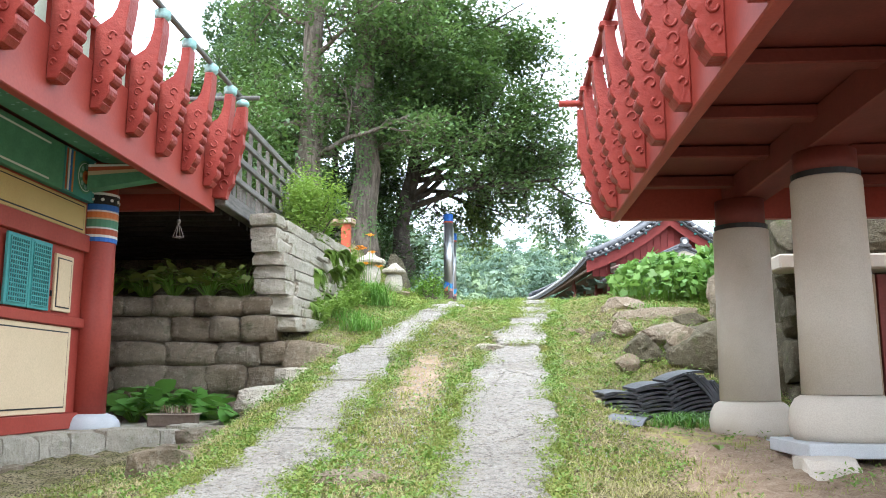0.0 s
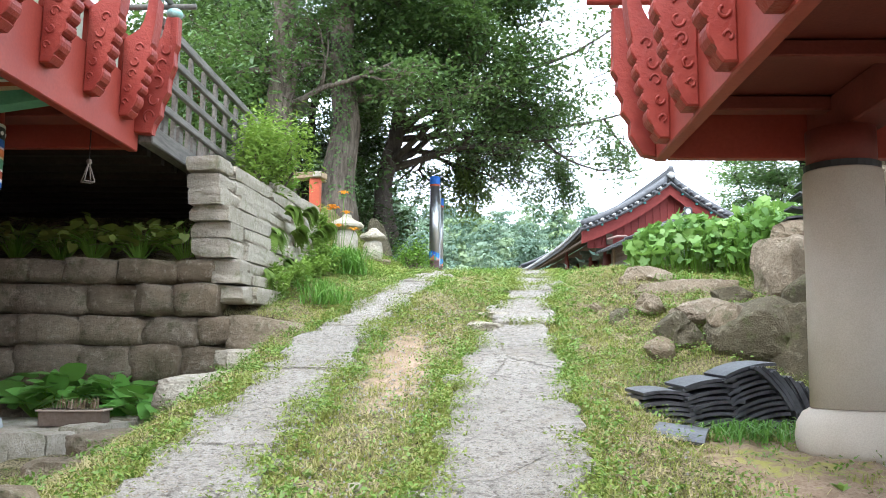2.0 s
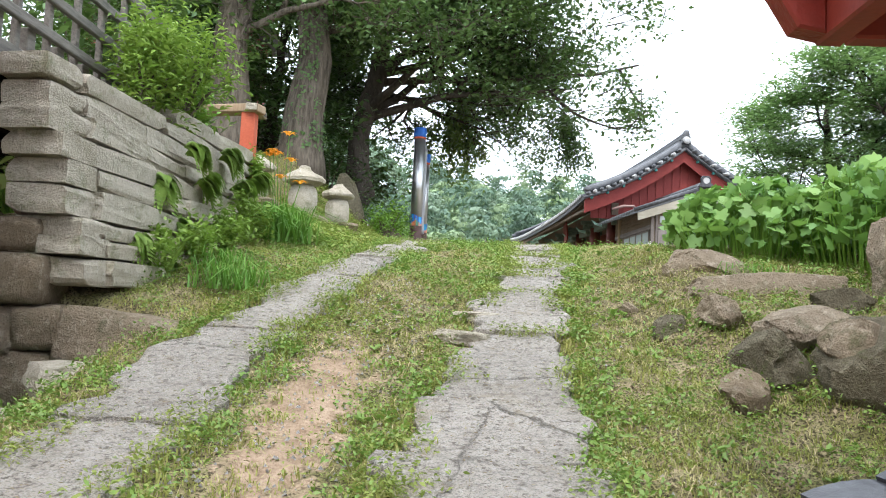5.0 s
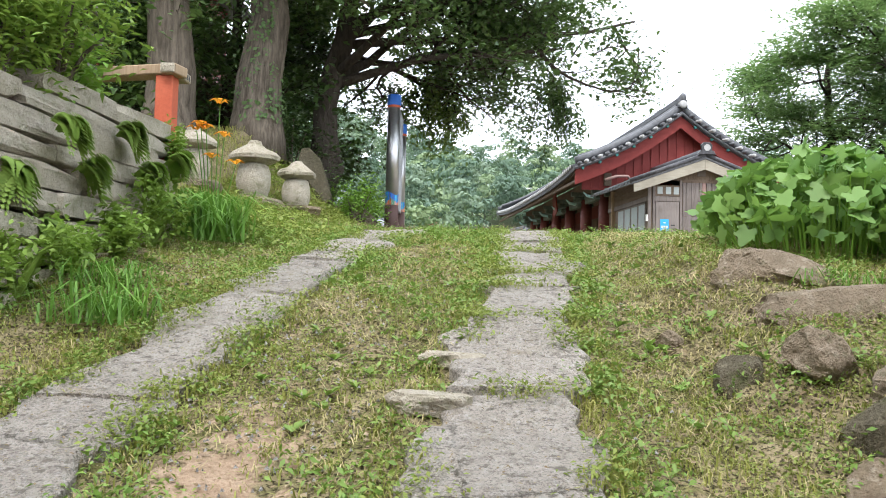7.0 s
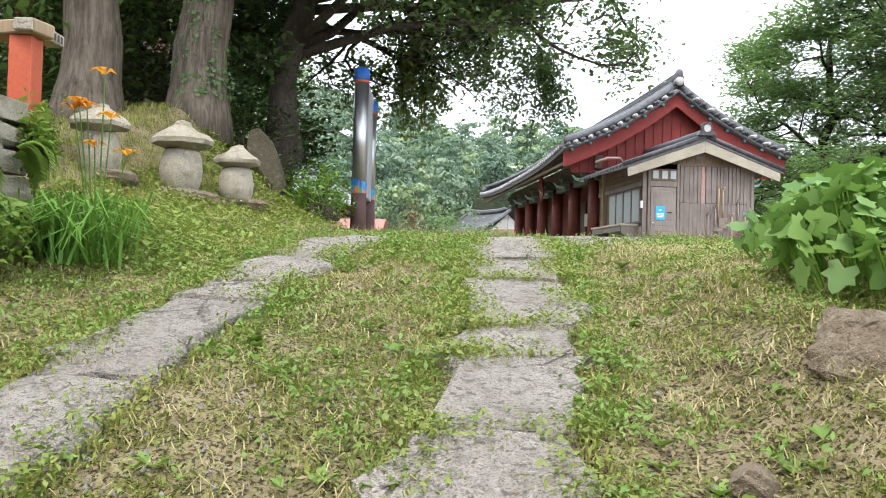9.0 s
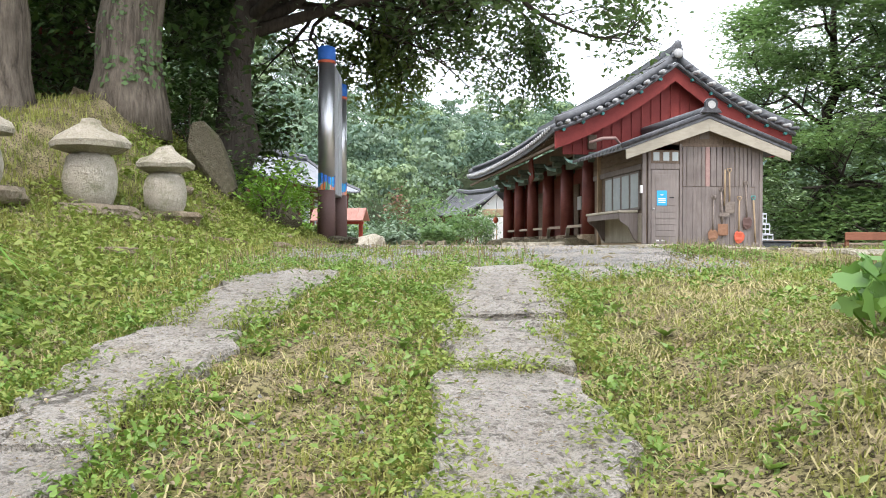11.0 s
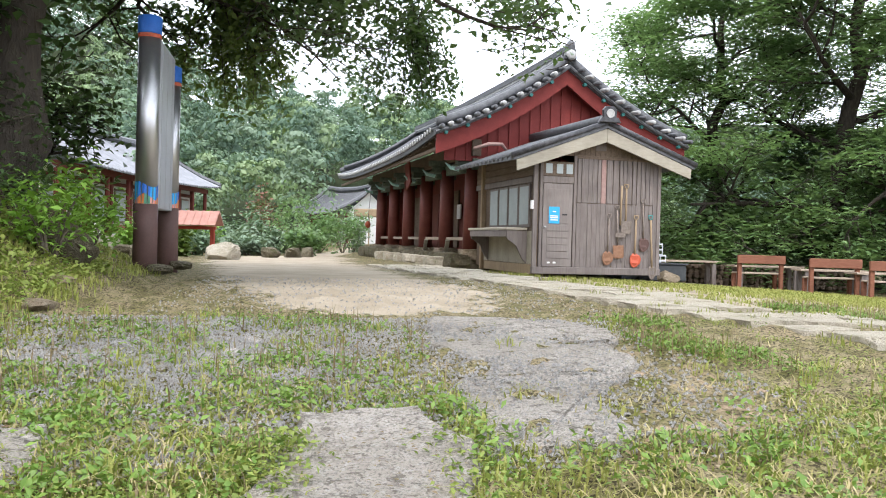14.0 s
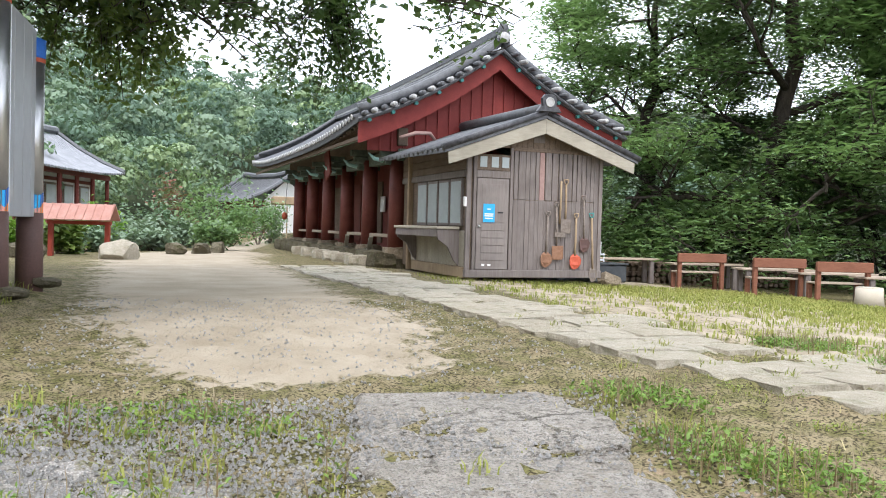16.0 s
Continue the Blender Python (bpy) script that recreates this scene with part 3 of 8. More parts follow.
# ---- the two concrete wheel tracks ----
def track(name, rows, breaks, seed, sink=0.0):
    """A rough-edged strip laid on the slope in slabs, from rows of (y, left x, right x)."""
    r = np.random.default_rng(seed)
    root = thing(name, pose(0, 0, 0), "worn cracked concrete wheel track laid up the grassy slope", "path", kind="structure")
    Y = [q[0] for q in rows]
    for a, b in zip(breaks, breaks[1:]):
        ys = np.linspace(a + 0.012, b - 0.012, max(4, int((b - a) / 0.12)))
        bm = bmesh.new()
        top, bot = [], []
        ph = r.uniform(0, 9)
        lift = r.uniform(0.045, 0.07) - sink
        for j, y in enumerate(ys):
            xl, xr = np.interp(y, Y, [q[1] for q in rows]), np.interp(y, Y, [q[2] for q in rows])
            xl += 0.05 * math.sin(y * 5 + ph) + r.normal(0, 0.04)
            xr += 0.05 * math.sin(y * 4.3 + ph * 2) + r.normal(0, 0.04)
            w = [xl + (xr - xl) * k for k in (0, 0.03, 0.25, 0.5, 0.75, 0.97, 1)]
            if j in (0, len(ys) - 1):
                jit = r.normal(0, 0.02, 7)
            else:
                jit = np.zeros(7)
            top.append([bm.verts.new((x, y + jit[i] * (1 if j == 0 else -1), on(x, y) + lift + (-0.02 if i in (0, 6) else 0.012 * math.sin(3 * x + 4 * y + ph)) + r.normal(0, 0.005))) for i, x in enumerate(w)])
            bot.append([bm.verts.new((v.co.x, v.co.y, v.co.z - 0.14)) for v in top[-1]])
        for j in range(len(ys) - 1):
            for i in range(6):
                bm.faces.new((top[j][i], top[j][i + 1], top[j + 1][i + 1], top[j + 1][i]))
            bm.faces.new((top[j + 1][0], bot[j + 1][0], bot[j][0], top[j][0]))
            bm.faces.new((top[j][6], bot[j][6], bot[j + 1][6], top[j + 1][6]))
        for i in range(6):
            bm.faces.new((bot[0][i], bot[0][i + 1], top[0][i + 1], top[0][i]))
            bm.faces.new((top[-1][i], top[-1][i + 1], bot[-1][i + 1], bot[-1][i]))
        part("slab", bm, M["concrete"], root)
    return root


track("track_right", [(-4, -0.4, 0.35), (5.6, -0.34, 0.42), (7.3, -0.38, 0.55), (9.9, -0.23, 0.64), (12, 0.1, 0.75), (13.8, 0.38, 0.97), (15.3, 0.46, 1.12), (16.5, 0.53, 1.24), (17.25, 0.56, 1.28), (17.6, 0.68, 1.17)],
      [-4, 0, 3.0, 5.2, 6.6, 7.6, 8.45, 9.3, 10.2, 11.1, 11.5, 12.5, 13.3, 13.75, 15.0, 15.9, 17.62], 3)
track("track_left", [(-4, -1.95, -1.3), (5.55, -1.96, -1.34), (7.8, -2.0, -1.28), (10.8, -1.95, -1.26), (11.2, -1.88, -1.22), (12.2, -1.58, -1.02), (13.6, -1.27, -0.78), (15.3, -1.1, -0.56), (16.45, -0.98, -0.42), (17.2, -0.85, -0.22), (17.5, -0.62, -0.3)],
      [-4, 1.0, 4.5, 7.4, 9.6, 11.3, 12.9, 14.2, 15.6, 17.5], 5)

# ---- carved balcony brackets ----
def bracket_outline():
    """Side view of a rail bracket: straight back, rounded lobes in front, slim neck."""
    o = [(0.0, 0.0), (0.10, 0.0), (0.145, 0.05), (0.12, 0.075)]
    z = 0.085
    for h, x0, x1 in ((0.15, 0.14, 0.18), (0.11, 0.195, 0.215), (0.11, 0.225, 0.245), (0.11, 0.25, 0.27), (0.15, 0.28, 0.305)):
        for k in range(6):
            a = math.pi * (0.08 + 0.84 * k / 5)
            o.append((x0 + (x1 - x0) * k / 5 + 0.062 * math.sin(a) - 0.02, z + h * (1 - math.cos(a)) / 2))
        z += h
    o += [(0.325, 0.745), (0.335, 0.82), (0.35, 0.92), (0.365, 1.05), (0.37, 1.205), (0.262, 1.205)]
    o += [(0.255, 1.07), (0.235, 0.95), (0.185, 0.865), (0.1, 0.815), (0.0, 0.78)]
    return o


BR_OUT = bracket_outline()


def bracket_meshes(tag, squeeze=1.0):
    """The shared meshes of one carved rail bracket: body, scroll relief, lotus cap."""
    o = [(x * squeeze, z) for x, z in BR_OUT]
    body = tomesh("bracket", prism(o, 0.17, None, 0.012), M["redcarve"])
    bm = bmesh.new()
    for side in (-1, 1):
        for i, (cx, cz, r) in enumerate(((0.06, 0.14, 0.035), (0.09, 0.28, 0.045), (0.12, 0.42, 0.05), (0.15, 0.55, 0.055), (0.19, 0.69, 0.05))):
            pts = []
            for k in range(9):
                a = (k / 8) * 1.5 * math.pi + i * math.pi
                rr = r * (1 - 0.5 * k / 8)
                pts.append(((cx + rr * math.cos(a)) * squeeze, side * 0.086, cz + rr * math.sin(a)))
            tube(pts, [0.011] * 9, 5, bm)
    scroll = tomesh("scroll", bm, M["redcarve"], True)
    cap = tomesh("cap", lathe([(0.03, 1.2), (0.065, 1.215), (0.085, 1.245), (0.075, 1.275), (0.088, 1.30), (0.06, 1.325), (0.02, 1.335)], 12, Matrix.Translation((0.318 * squeeze, 0, 0))), M["lotus"], True)
    return body, scroll, cap


def put_brackets(root, xs, ys, z, turn, meshes, capped):
    for y in ys:
        m = pose(xs, y, z, 0, 0, turn)
        b = part("bracket", meshes[0], None, root, "carved red wooden rail bracket", m)
        part("scroll", meshes[1], None, b)
        if capped:
            part("cap", meshes[2], None, b, "weathered turquoise lotus cap")


# ---- the pavilion with yellow walls ----
def left_pavilion():
    root = thing("temple_pavilion", pose(0, 0, 0), "red temple pavilion with carved balcony and cream walls", "pavilion", kind="structure")
    fx = -3.6
    part("fascia", boxed((fx - 0.1, 0.0, 3.5), (fx, 10.46, 4.2), 0.01), M["red"], root, "broad red painted balcony board")
    part("end_fascia", boxed((-9, 10.36, 3.52), (fx - 0.105, 10.46, 4.2), 0.01), M["red"], root)
    ys = [10.05 - 0.745 * i for i in range(14)]
    for y in ys[:-1]:
        part("panel", boxed((fx - 0.07, y - 0.66, 4.21), (fx - 0.03, y - 0.09, 4.5), 0.004), M["palegreen"], root, "pale green balcony panel")
        part("panel_post", boxed((fx - 0.1, y - 0.06, 4.2), (fx - 0.005, y + 0.06, 4.55), 0.006), M["red"], root)
    part("mid_rail", boxed((fx - 0.11, 0.0, 4.5), (fx + 0.012, 10.4, 4.6), 0.01), M["red"], root)
    put_brackets(root, fx, ys, 3.74, 0, bracket_meshes("left", 0.88), True)
    # solid end board at the corner
    part("corner_board", prism([(0, 0.02), (0, 0.95), (0.1, 0.9), (0.2, 0.93), (0.27, 1.03), (0.29, 1.24), (0.42, 1.24), (0.42, 0.95), (0.38, 0.88), (0.4, 0.72), (0.34, 0.6), (0.35, 0.44), (0.28, 0.34), (0.28, 0.2), (0.21, 0.12), (0.2, 0.0)], 0.12, pose(fx - 0.02, 10.4, 3.66), 0.012), M["redcarve"], root, "carved red end board")
    for k in range(5):
        pts = [(fx + 0.15 + 0.035 * k + 0.05 * math.cos(0.6 * q + 2.2 * k), 10.335, 3.84 + 0.18 * k + 0.06 * math.sin(0.6 * q + 2.2 * k)) for q in range(8)]
        part("scroll", tube(pts, [0.013] * 8, 5), M["redcarve"], root, smooth=True)
    part("corner_cap", lathe([(0.03, 0), (0.075, 0.02), (0.09, 0.05), (0.07, 0.09), (0.03, 0.11)], 12, pose(fx + 0.335, 10.4, 4.9)), M["lotus"], root, smooth=True)
    part("handrail", tube([(fx + 0.28, 0, 5.08), (fx + 0.28, 10.75, 5.08)], [0.032, 0.032], 10), M["greywood"], root, "grey round handrail", smooth=True)
    part("end_rail", tube([(-9, 10.42, 5.04), (fx + 0.55, 10.42, 5.04)], [0.032, 0.032], 10), M["greywood"], root, smooth=True)
    # floor and painted soffit
    part("floor_deck", boxed((-9.5, 0.0, 4.0), (fx - 0.11, 10.34, 4.15)), M["darkred"], root)
    part("soffit", boxed((-4.55, 0.0, 3.86), (fx - 0.11, 9.3, 3.99)), M["green"], root, "green painted soffit with dotted ornament")
    part("soffit_edge", boxed((-4.3, 9.31, 3.72), (fx - 0.11, 9.42, 3.99), 0.005), M["cream"], root)
    part("back_beam", boxed((-9, 9.5, 3.6), (fx - 0.11, 9.8, 3.99), 0.01), M["darkred"], root)
    dots = bmesh.new()
    r = random.Random(4)
    for i in range(150):
        x, y = r.uniform(-4.45, -3.8), r.uniform(4.2, 9.2)
        bmesh.ops.create_circle(dots, cap_ends=True, radius=r.uniform(0.012, 0.024), segments=6, matrix=pose(x, y, 3.857, 180))
    part("ornament_dots", dots, M["lotus"], root)
    # diagonal painted brackets under the soffit
    for y, k in ((9.0, 0), (5.8, 1), (2.6, 0)):
        for i, (mm, w) in enumerate((("green", 0.16), ("cream", 0.05), ("coral", 0.05), ("white", 0.03))):
            o = 0.0 + sum((0.16, 0.05, 0.05, 0.03)[:i])
            part("painted_bracket", prism([(0, 3.5 + o), (0.0, 3.5 + o + w), (0.82, 3.62 + o * 0.55 + w * 0.6), (0.82, 3.62 + o * 0.55)], 0.18, pose(-4.55, y, -0.04)), M[mm], root)
    # wall towards the path
    wx = -4.66
    part("wall_core", boxed((wx - 0.2, 0.0, 0.8), (wx - 0.03, 9.4, 3.9)), M["red"], root)
    part("sill_beam", boxed((wx - 0.03, 0.0, 0.8), (wx + 0.03, 9.25, 0.97), 0.008), M["red"], root)
    for a, b in ((6.2, 9.0), (2.9, 5.9), (0.1, 2.6)):
        part("cream_frame", boxed((wx - 0.03, a, 0.98), (wx + 0.0, b, 1.9), 0.004), M["cream"], root, "cream plaster panel")
        part("line_frame", boxed((wx + 0.0, a + 0.06, 1.03), (wx + 0.004, b - 0.06, 1.85)), M["black"], root)
        part("cream_field", boxed((wx + 0.0, a + 0.075, 1.045), (wx + 0.008, b - 0.075, 1.835)), M["cream"], root)
        part("small_frame", boxed((wx - 0.03, b - 0.42, 2.06), (wx + 0.0, b - 0.05, 2.68), 0.004), M["cream"], root)
        part("small_line", boxed((wx + 0.0, b - 0.385, 2.1), (wx + 0.004, b - 0.09, 2.64)), M["black"], root)
        part("small_field", boxed((wx + 0.0, b - 0.37, 2.115), (wx + 0.008, b - 0.105, 2.625)), M["cream"], root)
        part("yellow_frame", boxed((wx - 0.03, a, 2.99), (wx + 0.0, b + 0.15, 3.33), 0.004), M["yellow"], root, "yellow plaster band with black outline")
        part("yellow_line", boxed((wx + 0.0, a + 0.05, 3.02), (wx + 0.004, b + 0.1, 3.30)), M["black"], root)
        part("yellow_field", boxed((wx + 0.0, a + 0.062, 3.034), (wx + 0.008, b + 0.088, 3.286)), M["yellow"], root)
    part("mid_beam", boxed((wx - 0.03, 0.0, 1.91), (wx + 0.03, 9.25, 2.02), 0.008), M["red"], root)
    part("upper_beam", boxed((wx - 0.03, 0.0, 2.78), (wx + 0.03, 9.25, 2.98), 0.008), M["red"], root)
    part("lintel", boxed((wx - 0.03, 0.0, 3.36), (wx + 0.05, 8.5, 3.86), 0.008), M["green"], root, "green painted lintel")
    part("lintel_line", boxed((wx + 0.05, 0.0, 3.4), (wx + 0.056, 8.2, 3.42)), M["white"], root)
    part("lintel_line", boxed((wx + 0.05, 0.0, 3.78), (wx + 0.056, 8.2, 3.8)), M["white"], root)
    # rosette panel on the lintel's end
    part("rosette_panel", boxed((wx - 0.03, 8.51, 3.36), (wx + 0.055, 9.2, 3.86), 0.004), M["teal"], root)
    for y0, mm in ((8.53, "coral"), (8.58, "white"), (8.62, "blue"), (8.67, "orange")):
        part("stripe", boxed((wx + 0.055, y0, 3.38), (wx + 0.06, y0 + 0.03, 3.84)), M[mm], root)
    for rr, mm, k in ((0.19, "green", 0), (0.165, "white", 1), (0.155, "green", 2), (0.075, "orange", 3), (0.035, "coral", 4)):
        part("rosette", lathe([(rr, 0), (rr, 0.004 + 0.003 * k)], 20, pose(wx + 0.055, 8.96, 3.61, 0, 90, 0)), M[mm], root)
    for k in range(8):
        a = k * math.pi / 4
        part("petal", lathe([(0.028, 0), (0.028, 0.014)], 10, pose(wx + 0.055, 8.96 + 0.115 * math.cos(a), 3.61 + 0.115 * math.sin(a), 0, 90, 0)), M["lotus"], root)
    for k in range(6):
        part("dot", lathe([(0.014, 0), (0.014, 0.01)], 8, pose(wx + 0.055, 9.17, 3.40 + 0.085 * k, 0, 90, 0)), M["white"], root)
    # lattice shutters
    for a, b in ((7.62, 8.02), (8.03, 8.43), (6.4, 6.8)):
        sh = part("shutter", boxed((wx + 0.0, a, 2.04), (wx + 0.03, b, 2.75), 0.004), M["teal"], root, "teal lattice shutter")
        bm = bmesh.new()
        for i in range(9):
            y = a + 0.045 + (b - a - 0.09) * i / 8
            box(bm, (wx + 0.03, y - 0.006, 2.08), (wx + 0.042, y + 0.006, 2.71))
        for i in range(15):
            z = 2.08 + 0.63 * i / 14
            box(bm, (wx + 0.031, a + 0.04, z - 0.006), (wx + 0.045, b - 0.04, z + 0.006))
        part("lattice", bm, M["teal"], sh)
        part("backing", boxed((wx + 0.0301, a + 0.05, 2.09), (wx + 0.033, b - 0.05, 2.70)), M["black"], sh)
    part("hinge", boxed((wx + 0.03, 8.435, 2.2), (wx + 0.045, 8.455, 2.26)), M["black"], root)
    # round column with painted head, on its stone
    for cy in (9.42, 5.9, 2.6):
        c = part("column", lathe([(0.2, 0.9), (0.2, 2.0), (0.19, 3.05), (0.19, 3.86)], 24, pose(-4.62, cy, 0)), M["red"], root, "red round column with painted head", smooth=True)
        for z0, z1, mm in ((2.92, 2.97, "blue"), (2.97, 3.0, "white"), (3.0, 3.07, "coral"), (3.07, 3.09, "white"), (3.09, 3.18, "green"), (3.18, 3.2, "cream"), (3.2, 3.27, "orange"), (3.27, 3.29, "white"), (3.29, 3.36, "blue"), (3.36, 3.47, "black"), (3.47, 3.5, "white")):
            part("band", lathe([(0.204, z0), (0.204, z1)], 24, pose(-4.62, cy, 0)), M[mm], c, smooth=False)
        for k in range(12):
            a = k * math.pi / 6
            part("bead", lathe([(0.02, 0), (0.02, 0.008)], 8, pose(-4.62 + 0.202 * math.cos(a), cy + 0.202 * math.sin(a), 3.415, 0, 90, math.degrees(a))), M["white"], c)
        part("plinth", lathe([(0.36, 0.72), (0.37, 0.78), (0.35, 0.86), (0.3, 0.92), (0.22, 0.95)], 24, pose(-4.62, cy, 0)), M["paleplinth"], root, "pale granite column base", smooth=True)
    # rear posts in the shade, and the closing back
    for x in (-6.3, -8.2):
        part("rear_post", lathe([(0.16, 0.78), (0.15, 3.6)], 14, pose(x, 9.75, 0)), M["darkred"], root, smooth=True)
    part("far_wall", boxed((-9.6, 0, 0.5), (-9.3, 10.4, 8.0)), M["red"], root)
    part("upper_wall", boxed((-9.3, 0, 4.16), (-6.0, 9.8, 8.0)), M["red"], root)
    return root


left_pavilion()


def platform():
    root = thing("platform", pose(0, 0, 0), "low stone-edged platform under the pavilion", "platform", kind="structure")
    bm = bmesh.new()
    o = [(-9.6, 0), (-4.45, 0), (-4.42, 7.9), (-3.55, 9.2), (-3.5, 10.7), (-9.6, 10.7)]
    a = [bm.verts.new((x, y, 0.3)) for x, y in o]
    b = [bm.verts.new((x, y, 0.79)) for x, y in o]
    bm.faces.new(b)
    for i in range(len(o)):
        bm.faces.new((a[i], a[(i + 1) % len(o)], b[(i + 1) % len(o)], b[i]))
    part("earth_fill", bm, M["slabstone"], root, "trodden pale earth top")
    r = random.Random(11)
    for (x0, y0), (x1, y1) in (((-4.4, 0.5), (-4.37, 7.9)), ((-4.37, 7.95), (-3.5, 9.2)), ((-3.5, 9.25), (-3.45, 10.6))):
        L = math.hypot(x1 - x0, y1 - y0)
        s = 0.0
        ang = math.degrees(math.atan2(y1 - y0, x1 - x0))
        while s < L:
            w = min(r.uniform(0.26, 0.48), L - s + 0.05)
            k = (s + w / 2) / L
            laid("edge_stone", stone_mesh("edgetop", M["slabstone"], r.randrange(5), 3, 0.07, 0.85), (x0 + (x1 - x0) * k, y0 + (y1 - y0) * k, 0.68 + r.uniform(-0.02, 0.02)), (w, 0.28, r.uniform(0.26, 0.32)), root, (0, 0, ang))
            laid("edge_stone", stone_mesh("edge", M["rock"], r.randrange(5), 2, 0.1, 0.7), (x0 + (x1 - x0) * k + 0.06, y0 + (y1 - y0) * k - 0.02, 0.47), (w * 0.95, 0.34, 0.22), root, (0, 0, ang))
            s += w


platform()


# ---- footbridge from the balcony to the terrace ----
def footbridge():
    root = thing("footbridge", pose(0, 0, 0), "weathered grey timber footbridge with slatted railing", "bridge", kind="structure")
    x = -3.46
    part("edge_beam", boxed((x - 0.16, 10.48, 3.6), (x, 15.4, 3.8), 0.012), M["greywood"], root)
    # deck and joists coloured near-black to stand for the shade below
    part("deck", boxed((-9, 10.48, 3.72), (x - 0.17, 15.4, 3.8)), M["shadewood"], root)
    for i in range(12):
        part("joist", boxed((-9, 10.8 + 0.4 * i, 3.55), (x - 0.18, 10.9 + 0.4 * i, 3.71)), M["shadewood"], root)
    for i in range(11):
        y = 10.62 + 0.46 * i
        part("post", boxed((x - 0.055, y, 3.78), (x, y + 0.06, 4.9), 0.008), M["greywood"], root)
    for z, w in ((3.98, 0.085), (4.28, 0.085), (4.57, 0.085), (4.86, 0.1)):
        part("rail", boxed((x + 0.002, 10.5, z), (x + 0.06, 15.5, z + w), 0.01), M["greywood"], root)
    for i in range(11):
        y = 10.62 + 0.46 * i
        part("rail_block", boxed((x - 0.085, y + 0.18, 3.8), (x - 0.01, y + 0.30, 4.0), 0.008), M["greywood"], root)
    # walls added behind and beside to keep the space under the deck dark
    part("back_wall", boxed((-9.2, 15.5, 2.0), (-3.6, 15.7, 3.55)), M["shadewood"], root, "shade-dark boarding added to close the space under the bridge")
    part("side_wall", boxed((-9.3, 10.6, 0.5), (-9.1, 15.6, 3.7)), M["shadewood"], root)


footbridge()


def wind_bell():
    w = thing("wind_bell", pose(-3.95, 10.15, 3.1), "thin wire wind bell frame hanging under the balcony", "bell")
    part("cord", tube([(0, 0, 0.22), (0, 0, 0.75)], [0.006, 0.006], 6), M["black"], w)
    bm = bmesh.new()
    top = (0, 0, 0.22)
    c = [(0.07 * math.cos(a), 0.07 * math.sin(a), 0.02) for a in (0, math.pi / 2, math.pi, 1.5 * math.pi)]
    for i in range(4):
        tube([top, c[i]], [0.006, 0.006], 5, bm)
        tube([c[i], c[(i + 1) % 4]], [0.006, 0.006], 5, bm)
    part("frame", bm, M["tool"], w)
    part("ring", lathe([(0.02, 0.2), (0.028, 0.22), (0.02, 0.25)], 10), M["tool"], w)


wind_bell()


